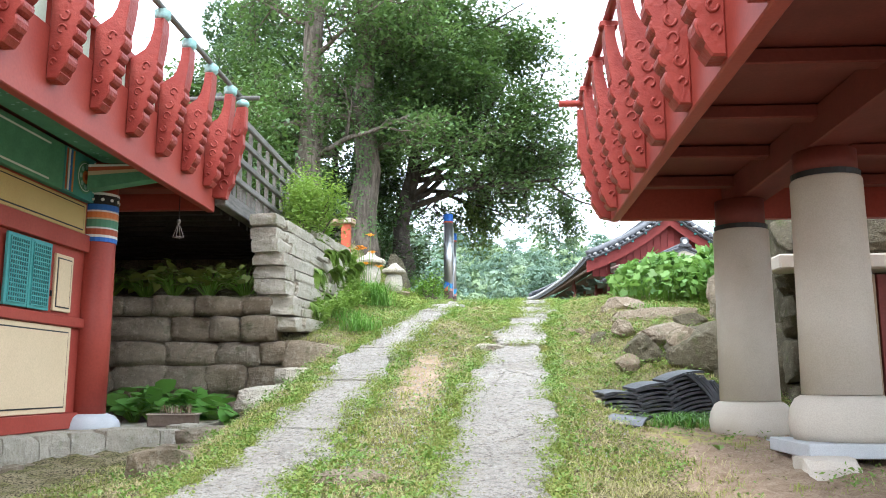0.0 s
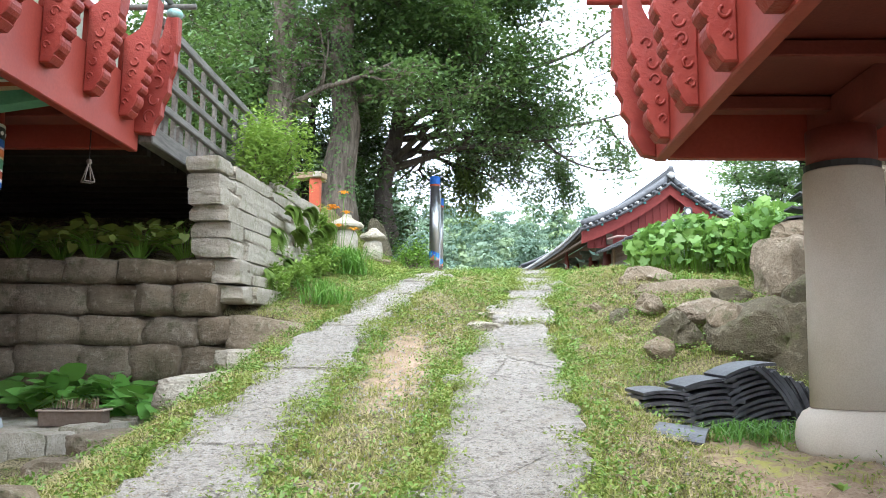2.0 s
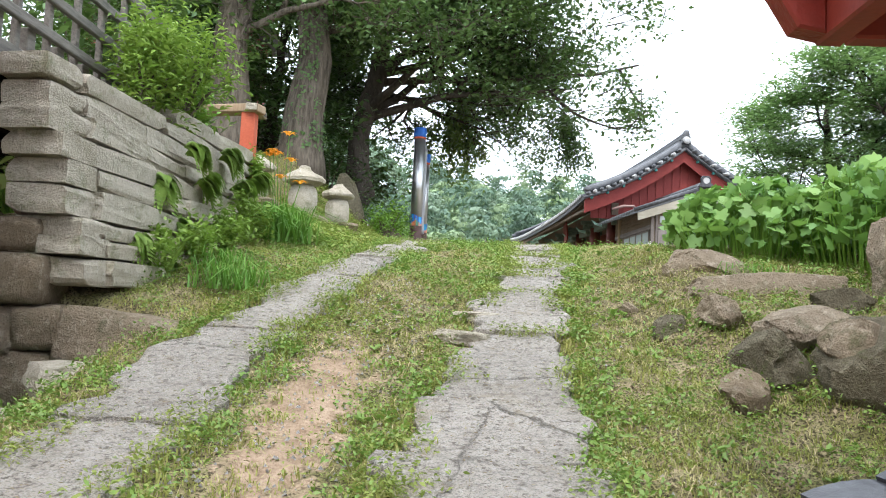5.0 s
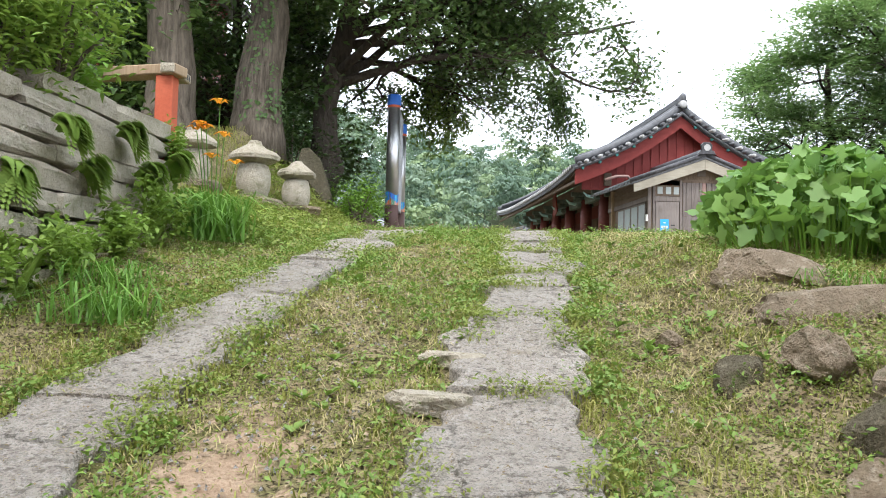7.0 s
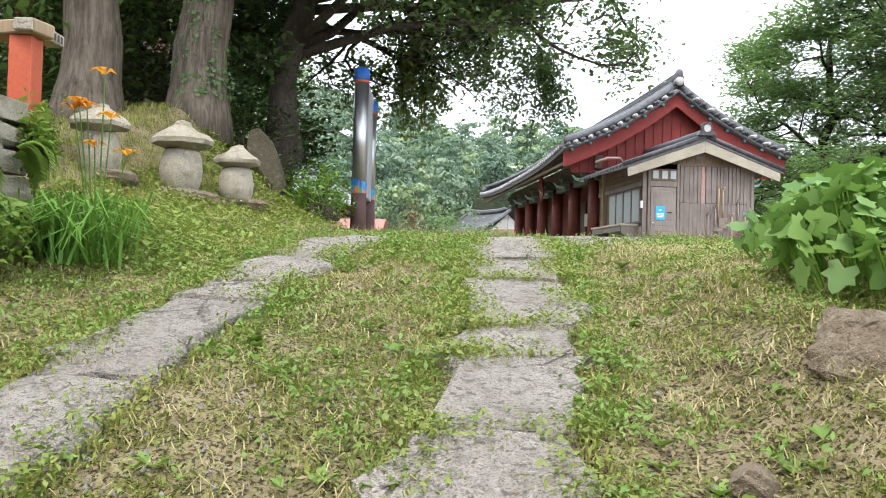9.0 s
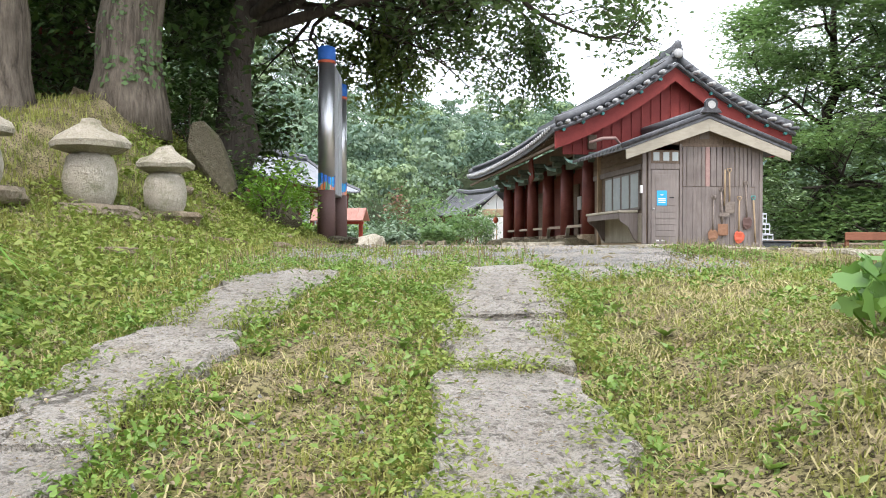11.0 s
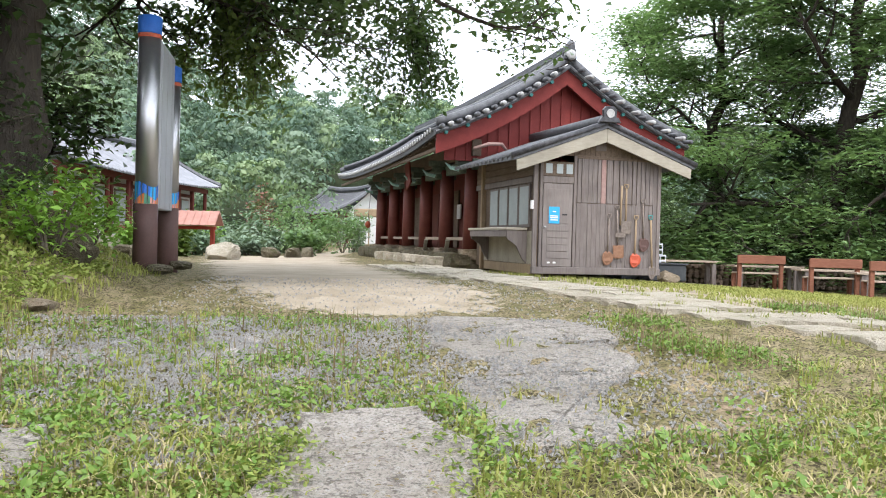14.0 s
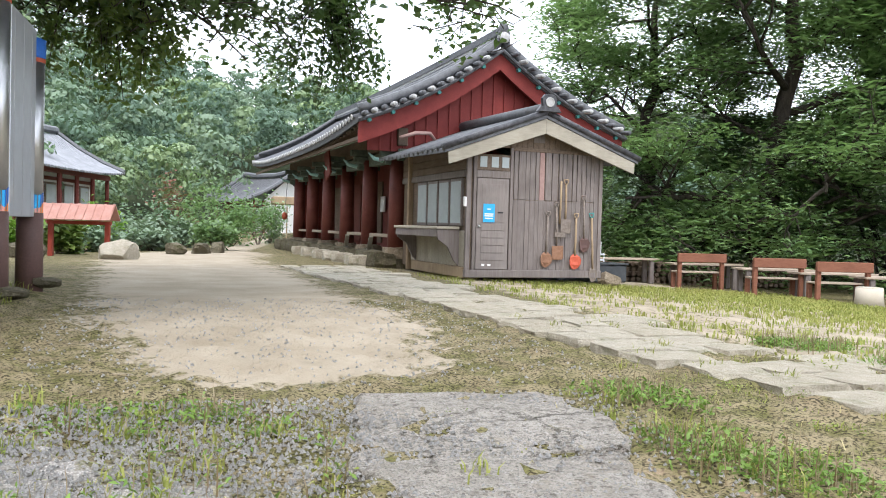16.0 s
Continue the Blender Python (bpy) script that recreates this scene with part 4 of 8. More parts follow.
# ---- the pavilion on stone pillars ----
def right_pavilion():
    root = thing("bell_pavilion", pose(0, 0, 0), "red bell pavilion raised on round granite pillars", "pavilion", kind="structure")
    fx, ye = 1.24, 8.55
    part("fascia", boxed((fx, -2, 2.95), (fx + 0.1, ye, 3.5), 0.01), M["red"], root, "red painted edge board")
    part("end_fascia", boxed((fx + 0.105, ye - 0.1, 2.955), (6.5, ye, 3.5), 0.01), M["red"], root)
    part("mid_rail", boxed((fx - 0.01, -2, 3.62), (fx + 0.11, ye, 3.7), 0.01), M["red"], root)
    ys = [ye - 0.5 - 0.76 * i for i in range(13)]
    for y in ys:
        part("panel", boxed((fx + 0.03, y - 0.66, 3.5), (fx + 0.07, y - 0.1, 3.62)), M["lotus"], root)
        part("panel_post", boxed((fx, y - 0.07, 3.5), (fx + 0.1, y + 0.07, 3.64), 0.006), M["red"], root)
    put_brackets(root, fx, ys, 2.98, 180, bracket_meshes("right", 0.8), False)
    part("corner_board", prism([(0, -0.02), (0, 0.7), (0.12, 0.78), (0.22, 0.9), (0.21, 1.16), (0.31, 1.16), (0.31, 0.9), (0.3, 0.76), (0.32, 0.66), (0.27, 0.6), (0.29, 0.5), (0.23, 0.43), (0.25, 0.33), (0.18, 0.26), (0.19, 0.15), (0.1, 0.0)], 0.12, pose(fx, ye - 0.06, 2.98, 0, 0, 180), 0.01), M["redcarve"], root)
    for y in ys:
        part("rail_seat", boxed((fx - 0.33, y - 0.06, 4.18), (fx - 0.18, y + 0.06, 4.235), 0.01), M["redcarve"], root)
    part("handrail", tube([(fx - 0.255, -2, 4.27), (fx - 0.255, ye + 0.15, 4.27)], [0.04, 0.04], 10), M["redcarve"], root, smooth=True)
    part("end_rail", tube([(fx - 0.5, ye - 0.06, 4.22), (6.5, ye - 0.06, 4.22)], [0.035, 0.035], 10), M["redcarve"], root, smooth=True)
    # underside: boards, joists, girders, in a darker red than the edge boards
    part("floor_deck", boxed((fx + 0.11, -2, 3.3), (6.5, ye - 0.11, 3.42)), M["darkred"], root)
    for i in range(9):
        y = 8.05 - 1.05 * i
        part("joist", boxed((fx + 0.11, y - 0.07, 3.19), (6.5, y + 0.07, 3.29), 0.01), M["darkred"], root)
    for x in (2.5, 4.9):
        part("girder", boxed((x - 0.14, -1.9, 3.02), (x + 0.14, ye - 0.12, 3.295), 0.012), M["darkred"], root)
    # granite pillars
    for px, py, z0 in ((2.38, 7.92, 0.74), (2.52, 6.23, 0.82), (2.5, 1.2, 0.82), (4.9, 7.92, 0.78), (4.9, 6.2, 0.82), (4.9, 1.2, 0.82)):
        p = part("pillar", lathe([(0.268, z0 + 0.40), (0.258, z0 + 1.2), (0.252, z0 + 1.97), (0.244, z0 + 1.985)], 32, pose(px, py, 0)), M["granite"], root, "pale granite round pillar", smooth=True)
        part("base", lathe([(0.335, z0 + 0.08), (0.36, z0 + 0.13), (0.37, z0 + 0.21), (0.355, z0 + 0.30), (0.315, z0 + 0.37), (0.275, z0 + 0.395)], 32, pose(px, py, 0)), M["granite"], p, smooth=True)
        part("pad", boxed((px - 0.40, py - 0.40, z0 - 0.02), (px + 0.40, py + 0.40, z0 + 0.078), 0.008), M["paleplinth"], p)
        part("neck", lathe([(0.225, z0 + 1.985), (0.225, 3.015)], 28, pose(px, py, 0)), M["darkred"], p, "dark red timber neck", smooth=True)
        part("collar", lathe([(0.24, z0 + 1.986), (0.245, z0 + 2.03)], 28, pose(px, py, 0)), M["black"], p)
    for px, py in ((2.2, 5.75), (3.0, 5.72)):
        laid("footing", stone_mesh("foot", M["granite"], 2, 2, 0.04, 0.9), (px, py, 0.72), (0.34, 0.3, 0.2), root)
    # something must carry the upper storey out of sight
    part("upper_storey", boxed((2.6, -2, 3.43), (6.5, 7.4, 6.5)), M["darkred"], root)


right_pavilion()


# ---- stone walls beside the path ----
def stone_course(root, a, b, z0, z1, depth, seed, mat="rock", wlo=0.45, whi=0.95, name="stone", sq=0.84, bump=0.075):
    r = random.Random(seed)
    L = math.hypot(b[0] - a[0], b[1] - a[1])
    ang = math.degrees(math.atan2(b[1] - a[1], b[0] - a[0]))
    s = 0
    while s < L - 0.05:
        w = min(r.uniform(wlo, whi), L - s)
        k = (s + w / 2) / L
        hgt = (z1 - z0) * r.uniform(0.9, 1.08)
        laid(name, stone_mesh(mat + "wall", M[mat], r.randrange(7), 3, bump, sq), (a[0] + (b[0] - a[0]) * k + r.uniform(-0.02, 0.02), a[1] + (b[1] - a[1]) * k + r.uniform(-0.035, 0.035), (z0 + z1) / 2), (w * 1.0 + 0.02, depth * r.uniform(0.9, 1.1), hgt * 1.02), root, (0, r.uniform(-1.5, 1.5), ang))
        s += w


def dry_wall():
    root = thing("wall_dry_stone", pose(0, 0, 0), "dry-laid wall of big grey-brown field stones in shade", "wall", kind="structure")
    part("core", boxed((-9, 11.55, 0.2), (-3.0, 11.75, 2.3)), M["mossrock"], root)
    z, rows = 0.5, ((0.34, -3.0), (0.31, -2.9), (0.38, -2.65), (0.33, -2.75), (0.36, -2.95), (0.27, -3.05))
    for i, (h, xe) in enumerate(rows):
        stone_course(root, (-9.0 + 0.2 * (i % 2), 11.5), (xe, 11.5), z, z + h, 0.5, 20 + i, "rock", 0.34, 0.86, "stone", 0.74, 0.1)
        z += h
    laid("stone", stone_mesh("rockwall", M["rock"], 3, 3, 0.09, 0.72), (-2.35, 11.45, 1.62), (0.95, 0.5, 0.42), root, (0, 8, 5))
    laid("stone", stone_mesh("rockwall", M["rock"], 5, 3, 0.09, 0.72), (-2.62, 11.42, 1.34), (0.5, 0.45, 0.3), root, (0, 4, 0))


dry_wall()


def terrace_wall():
    root = thing("wall_cut_stone", pose(0, 0, 0), "leaning terrace wall of long pale cut stones", "wall", kind="structure")
    zs = [2.0, 2.22, 2.36, 2.5, 2.72, 2.9, 3.08, 3.26, 3.44, 3.62]
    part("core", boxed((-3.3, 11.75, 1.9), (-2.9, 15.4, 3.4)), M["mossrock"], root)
    for i, (z0, z1) in enumerate(zip(zs, zs[1:])):
        out = 0.03 * (i if i > 2 else 0)
        x = -2.86 - 0.034 * i
        stone_course(root, (x, 11.62), (-2.52 - 0.045 * i, 15.35), z0 + 0.02, z1 - 0.0, 0.46, 50 + i, "slabstone", 0.9, 1.7, sq=0.93, bump=0.04)
        stone_course(root, (-3.2 - 0.012 * i, 11.6 - out), (-2.68 + 0.02 * (i % 3) - 0.038 * i, 11.56 - out), z0 + 0.01, z1, 0.5, 70 + i, "slabstone", 0.5, 0.9, sq=0.93, bump=0.04)
    stone_course(root, (-3.06, 13.3), (-2.86, 15.35), 3.63, 3.79, 0.44, 88, "slabstone", 0.8, 1.3, sq=0.93, bump=0.04)


terrace_wall()

# ---- the long hall with its lean-to shed ----
HALL = pose(7.95, 36.5, 0, 0, 0, 5.5)


def hall_z(u, v):
    """Roof surface: sagging slope from the ridge, lifted towards the ends."""
    a = abs(u) / 3.8
    return 8.72 - 2.25 * (0.62 * a + 0.38 * (1 - (1 - a) ** 2)) + 0.30 * abs(v / 9.0 - 1) ** 3 * (0.3 + 0.7 * a)


def hall():
    root = thing("main_hall", HALL, "old tiled temple hall with dark red columns and gable", "building", kind="structure")
    V0, V1 = 0.0, 18.0
    # roof slab under the tiles
    us = np.linspace(-3.8, 3.8, 17)
    vs = np.linspace(V0, V1, 19)
    bm = bmesh.new()
    top = [[bm.verts.new((u, v, hall_z(u, v) - 0.05)) for u in us] for v in vs]
    bot = [[bm.verts.new((u, v, hall_z(u, v) - 0.2)) for u in us] for v in vs]
    for j in range(18):
        for i in range(16):
            bm.faces.new((top[j][i], top[j][i + 1], top[j + 1][i + 1], top[j + 1][i]))
            bm.faces.new((bot[j][i + 1], bot[j][i], bot[j + 1][i], bot[j + 1][i + 1]))
    for j in range(18):
        bm.faces.new((top[j][0], top[j + 1][0], bot[j + 1][0], bot[j][0]))
        bm.faces.new((top[j + 1][16], top[j][16], bot[j][16], bot[j + 1][16]))
    for i in range(16):
        bm.faces.new((top[0][i + 1], top[0][i], bot[0][i], bot[0][i + 1]))
        bm.faces.new((top[18][i], top[18][i + 1], bot[18][i + 1], bot[18][i]))
    roof = part("roof", bm, M["tile"], root, "weathered grey tiled roof")
    # convex tile rows down the slopes
    n = 60
    for side in (-1, 1):
        for j in range(n):
            v = 0.32 + (V1 - 0.64) * j / (n - 1)
            pts = [(side * u, v, hall_z(side * u, v) - 0.02) for u in np.linspace(0.1, 3.84, 9)]
            part("tile_row", tube(pts, [0.065] * 9, 6), M["tile"], roof, smooth=True)
            part("tile_end", lathe([(0.07, 0), (0.07, 0.03)], 10, pose(side * 3.86, v, hall_z(3.8, v) - 0.03, 0, side * 100, 0)), M["tileface"], roof)
    # ridge and gable verges
    ridge = [(0, v, hall_z(0, v) + 0.12) for v in np.linspace(-0.1, V1 + 0.1, 15)]
    for k, (dz, w, mm) in enumerate(((-0.05, 0.17, "tile"), (0.06, 0.14, "tileface"), (0.13, 0.16, "tile"), (0.24, 0.12, "tile"))):
        bm = bmesh.new()
        a = [[bm.verts.new((x + s * w, y, z + dz + q)) for s, q in ((-1, 0), (-1, 0.09), (1, 0.09), (1, 0))] for x, y, z in ridge]
        for p, q in zip(a, a[1:]):
            for i in range(4):
                bm.faces.new((p[i], p[(i + 1) % 4], q[(i + 1) % 4], q[i]))
        bm.faces.new(a[0][::-1])
        bm.faces.new(a[-1])
        part("ridge_course", bm, M[mm], roof)
    part("ridge_end", lathe([(0.12, 0), (0.15, 0.05), (0.13, 0.1), (0.06, 0.12)], 12, pose(0, -0.08, 8.98, 90, 0, 0)), M["tileface"], roof, "lime-white ridge end tile", smooth=True)
    part("ridge_finial", tube([(0, 0.15, 9.0), (0, 0.0, 9.22), (0, -0.12, 9.34)], [0.17, 0.15, 0.09], 10), M["tile"], roof, smooth=True)
    for v, s0 in ((0.1, 1), (V1 - 0.1, -1)):
        for side in (-1, 1):
            pts = [(side * u, v, hall_z(u, v) + 0.13) for u in np.linspace(0.05, 3.75, 11)]
            part("verge_ridge", tube(pts, [0.13] * 11, 7), M["tile"], roof, smooth=True)
            pts = [(side * u, v + 0.2 * s0, hall_z(u, v) + 0.24) for u in np.linspace(0.05, 3.6, 11)]
            part("verge_ridge", tube(pts, [0.08] * 11, 7), M["tile"], roof, smooth=True)
            for i in range(15):
                u = 0.28 + i * 0.242
                z = hall_z(u, v)
                part("verge_tile", lathe([(0.05, -0.04), (0.06, 0.1), (0.06, 0.36), (0.052, 0.375)], 10, pose(side * u, v - 0.11 * s0, z - 0.02, 94 * s0, 0, side * 4)), M["tileface"] if i % 2 else M["tile"], roof, "lime-faced verge tile", smooth=True)
            pts = [(side * u, v - 0.14 * s0, hall_z(u, v) - 0.13) for u in np.linspace(0.0, 3.8, 11)]
            part("verge_drip", tube(pts, [0.045] * 11, 6), M["tile"], roof)
    # bargeboards and board gable
    for side in (-1, 1):
        bm = bmesh.new()
        rows = []
        for u in np.linspace(0, 3.75, 13):
            z = hall_z(u, 0)
            d = 0.42 + 0.10 * u / 3.75
            rows.append([bm.verts.new((side * u, y, zz)) for y, zz in ((0.16, z - 0.2), (0.09, z - 0.2), (0.09, z - 0.2 - d), (0.16, z - 0.2 - d))])
        for p, q in zip(rows, rows[1:]):
            for i in range(4):
                bm.faces.new((p[i], p[(i + 1) % 4], q[(i + 1) % 4], q[i]))
        bm.faces.new(rows[0])
        bm.faces.new(rows[-1][::-1])
        part("bargeboard", bm, M["gable"], root, "dark red bargeboard")
        for i in range(6):
            u = 0.5 + i * 0.6
            part("purlin_end", lathe([(0.05, 0), (0.05, 0.12)], 8, pose(side * u, 0.1, hall_z(u, 0) - 0.23, 90, 0, 0)), M["teal"], root)
    for i in range(22):
        u = -3.4 + i * 0.31
        part("gable_board", boxed((u + 0.006, 0.5, 5.95), (u + 0.304, 0.54, hall_z(u + 0.15, 0) - 0.3), 0.004), M["gable"], root)
        part("batten", boxed((u - 0.02, 0.46, 5.95), (u + 0.02, 0.5, hall_z(u, 0) - 0.45), 0.004), M["gable"], root)
    # eaves: rafters, brackets, beams, columns
    for side in (-1, 1):
        for j in range(50):
            v = 0.3 + (V1 - 0.6) * j / 49
            part("rafter", tube([(side * 2.3, v, hall_z(2.3, v) - 0.33), (side * 3.72, v, hall_z(3.72, v) - 0.27)], [0.055, 0.05], 6), M["beam"], root)
        part("eave_board", boxed((side * 3.66 - 0.04, 0.2, 6.17), (side * 3.66 + 0.04, V1 - 0.2, 6.26), 0.005), M["beam"], root)
        part("eave_lintel", boxed((side * 2.5 - 0.1, 0.4, 5.72), (side * 2.5 + 0.1, V1 - 2.5, 6.02), 0.01), M["fadedgreen"], root, "faded green painted eave beam")
        part("plate", boxed((side * 2.5 - 0.13, 0.4, 6.1), (side * 2.5 + 0.13, V1 - 2.5, 6.55), 0.01), M["beam"], root)
        for i in range(6):
            v = 0.75 + 2.62 * i
            c = part("column", lathe([(0.235, 3.42), (0.225, 4.6), (0.21, 5.9)], 18, pose(side * 2.5, v, 0)), M["column"], root, "dark red round timber column", smooth=True)
            part("base_stone", stone_mesh("colbase", M["rock"], i % 3, 2, 0.1, 0.7), None, root, "", pose(side * 2.5, v, 3.36) @ Matrix.Diagonal((0.62, 0.62, 0.3, 1)))
            for k, (dz, w, l) in enumerate(((5.62, 0.12, 0.55), (5.84, 0.14, 0.8), (6.02, 0.16, 1.0))):
                part("bracket_arm", boxed((side * 2.5 - l / 2 - 0.1, v - w / 2, dz), (side * 2.5 + l / 2, v + w / 2, dz + 0.17), 0.02), M["fadedgreen"], root, "faded green carved eave bracket")
            part("beak", tube([(side * 2.9, v, 5.72), (side * 3.15, v, 5.76), (side * 3.3, v, 5.9)], [0.06, 0.05, 0.015], 6), M["lotus"], root)
        part("joining_plank", boxed((side * 2.5 - 0.05, 0.9, 3.75), (side * 2.5 + 0.05, 14, 3.84), 0.01), M["benchtop"], root)
    # dark inside, wall behind the columns
    part("inner_wall", boxed((-1.2, 0.6, 3.1), (-1.05, 15, 6.4)), M["darkred"], root)
    for i in range(5):
        v = 2.0 + 2.62 * i
        part("panel", boxed((-1.26, v - 0.9, 3.5), (-1.205, v + 0.9, 5.5), 0.01), M["column"] if i % 2 else M["beam"], root)
    part("paper_window", boxed((-1.3, 5.9, 4.5), (-1.262, 6.35, 5.0)), M["white"], root, "small white paper lattice window")
    part("ceiling", boxed((-2.4, 0.6, 6.05), (2.4, 15, 6.15)), M["beam"], root)
    part("end_wall", boxed((-2.4, 15.0, 3.1), (2.4, 15.15, 6.4)), M["darkred"], root)
    # near wall takes the dark timber colour to stand for shade under the eave
    part("near_wall", boxed((-2.2, 0.56, 3.0), (2.4, 0.64, 6.3)), M["beam"], root)
    # hanging board over the columns
    sg = part("name_board", boxed((-0.3, -0.03, -0.45), (0.3, 0.03, 0.45), 0.015, pose(-3.15, 6.0, 5.95, 0, 22, 90)), M["darkred"], root, "tilted wooden name board")
    part("board_face", boxed((-0.24, -0.036, -0.38), (0.24, -0.031, 0.38), 0.0, pose(-3.15, 6.0, 5.95, 0, 22, 90)), M["cream"], sg)
    # stone plinth under the columns
    r = random.Random(3)
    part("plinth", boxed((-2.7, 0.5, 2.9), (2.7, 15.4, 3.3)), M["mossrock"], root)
    v = 0.4
    while v < 15.2:
        w = r.uniform(0.7, 1.4)
        laid("plinth_stone", stone_mesh("plinth", M["mossrock"], r.randrange(5), 2, 0.12, 0.65), (-2.85 + r.uniform(-0.05, 0.05), v + w / 2, 3.16), (0.6, w, 0.46), root)
        v += w
    return root


hall()


def shed():
    root = thing("lean_to_shed", HALL, "weathered grey plank shed with tools hung on its front", "shed", kind="structure")
    U0, U1, V0, V1 = -2.45, 0.68, -3.9, 0.4
    Z0 = 3.0
    wall = part("front_frame", boxed((U0, V0 + 0.03, Z0 + 0.2), (U1, V0 + 0.1, 5.6)), M["beam"], root)
    # front planks, clear of the door opening
    r = random.Random(8)
    u = U0 + 1.02
    while u < U1 - 0.08:
        w = min(r.uniform(0.09, 0.17), U1 - 0.05 - u)
        part("plank", boxed((u, V0 - r.uniform(0, 0.012), Z0 + 0.2), (u + w - 0.005, V0 + 0.028, 4.68 + r.uniform(-0.01, 0.01)), 0.003), M["shedwood"], root)
        part("plank", boxed((u + r.uniform(0, 0.02), V0 - r.uniform(0, 0.01), 4.69), (u + w - 0.005, V0 + 0.028, 5.75), 0.003), M["shedwood"] if r.random() > 0.12 else M["stain"], root)
        u += w
    # gable triangle above
    for i in range(24):
        u = U0 + 0.02 + i * 0.131
        zt = 6.3 - abs(u + 0.065 + 0.85) * 0.39
        part("gable_plank", boxed((u, V0 + 0.005, 5.752), (u + 0.126, V0 + 0.028, zt - 0.08), 0.003), M["beam"], root)
    part("vent", boxed((-0.98, V0 - 0.01, 5.9), (-0.72, V0 + 0.004, 6.08), 0.004), M["shedwood"], root)
    # posts and sill
    for a, b in ((U0 - 0.05, U0 + 0.05), (U0 + 0.1, U0 + 0.17), (U0 + 0.93, U0 + 1.0), (U1 - 0.06, U1 + 0.03)):
        part("post", boxed((a, V0 - 0.035, Z0 + 0.18), (b, V0 + 0.03, 5.75), 0.006), M["shedwood"], root)
    part("sill", boxed((U0 - 0.05, V0 - 0.06, Z0 + 0.04), (U1 + 0.05, V0 + 0.1, Z0 + 0.2), 0.01), M["shedwood"], root)
    part("cross_rail", boxed((U0 + 1.0, V0 - 0.02, 5.7), (U1, V0 + 0.0, 5.77), 0.004), M["beam"], root)
    # door with panels
    d = part("door", boxed((U0 + 0.19, V0 - 0.022, Z0 + 0.21), (U0 + 0.91, V0 + 0.02, 5.1), 0.004), M["doorwood"], root, "brown-grey panelled plank door")
    part("door_head", boxed((U0 + 0.17, V0 - 0.03, 5.11), (U0 + 0.93, V0 + 0.03, 5.26), 0.006), M["shedwood"], root)
    part("transom", boxed((U0 + 0.17, V0 - 0.012, 5.27), (U0 + 0.93, V0 + 0.02, 5.6), 0.004), M["beam"], root)
    for a in (0.24, 0.5, 0.74):
        part("transom_pane", boxed((U0 + a, V0 - 0.02, 5.33), (U0 + a + 0.16, V0 - 0.012, 5.55), 0.003), M["glass"], root)
    part("door_panel", boxed((U0 + 0.3, V0 - 0.03, 4.2), (U0 + 0.8, V0 - 0.022, 4.98), 0.003), M["doorwood"], d)
    for i in range(5):
        z = Z0 + 0.4 + i * 0.155
        part("door_slat", boxed((U0 + 0.29, V0 - 0.034, z), (U0 + 0.81, V0 - 0.022, z + 0.14), 0.005), M["doorwood"], d)
    part("knob", lathe([(0.012, 0), (0.03, 0.02), (0.025, 0.05), (0.005, 0.055)], 10, pose(U0 + 0.24, V0 - 0.022, 4.1, 90)), M["steel"], d, smooth=True)
    part("latch", boxed((U0 + 0.66, V0 - 0.04, 4.38), (U0 + 0.78, V0 - 0.03, 4.41)), M["black"], d)
    for a in (0.32, 0.46):
        part("vent_slot", boxed((U0 + a, V0 - 0.03, Z0 + 0.28), (U0 + a + 0.07, V0 - 0.0221, Z0 + 0.32)), M["white"], d)
    # blue notice
    nt = thing("notice", HALL @ pose(U0 + 0.46, V0 - 0.036, 4.38), "sky blue printed notice stuck to the door", "sign")
    part("sheet", boxed((-0.13, -0.004, -0.19), (0.13, 0.0, 0.19)), M["cyan"], nt)
    for z, w in ((0.08, 0.08), (-0.02, 0.2), (-0.06, 0.2), (-0.11, 0.18)):
        part("print_bar", boxed((-w / 2, -0.007, z - 0.012), (w / 2, -0.004, z + 0.012)), M["white"], nt)
    bx = part("switch_box", boxed((U0 - 0.11, V0 - 0.06, 4.5), (U0 - 0.05, V0 + 0.02, 4.7), 0.008), M["white"], root, "small white meter box")
    # side with window and serving shelf
    part("side_frame", boxed((U0 + 0.02, V0 + 0.11, Z0 + 0.1), (U0 + 0.08, V1, 5.9)), M["beam"], root)
    for i in range(14):
        v = V0 + 0.12 + i * 0.245
        part("side_plank", boxed((U0 - 0.02, v, Z0 + 0.25), (U0 + 0.018, v + 0.238, 4.0), 0.004), M["trimwood"], root)
    part("side_sill", boxed((U0 - 0.06, V0 + 0.06, Z0 + 0.02), (U0 + 0.1, -0.5, Z0 + 0.24), 0.01), M["handle"], root, "pale new timber sill")
    part("window_lintel", boxed((U0 - 0.04, V0 + 0.1, 5.12), (U0 + 0.02, V1, 5.26), 0.008), M["shedwood"], root)
    for i in range(3):
        part("eave_plank", boxed((U0 - 0.02, V0 + 0.1, 5.27 + i * 0.16), (U0 + 0.018, V1, 5.42 + i * 0.16), 0.004), M["beam"], root)
    for a in (-3.62, -2.9, -2.18, -1.46):
        w = part("window", boxed((U0 - 0.03, a, 4.1), (U0 + 0.018, a + 0.68, 5.1), 0.004), M["shedwood"], root, "sliding window of dusty glass")
        part("pane", boxed((U0 - 0.036, a + 0.06, 4.16), (U0 - 0.03, a + 0.62, 5.04)), M["glass"], w)
    sh = part("serving_shelf", boxed((U0 - 0.55, -3.55, 4.02), (U0 - 0.03, -0.6, 4.08), 0.01), M["trimwood"], root, "projecting serving shelf")
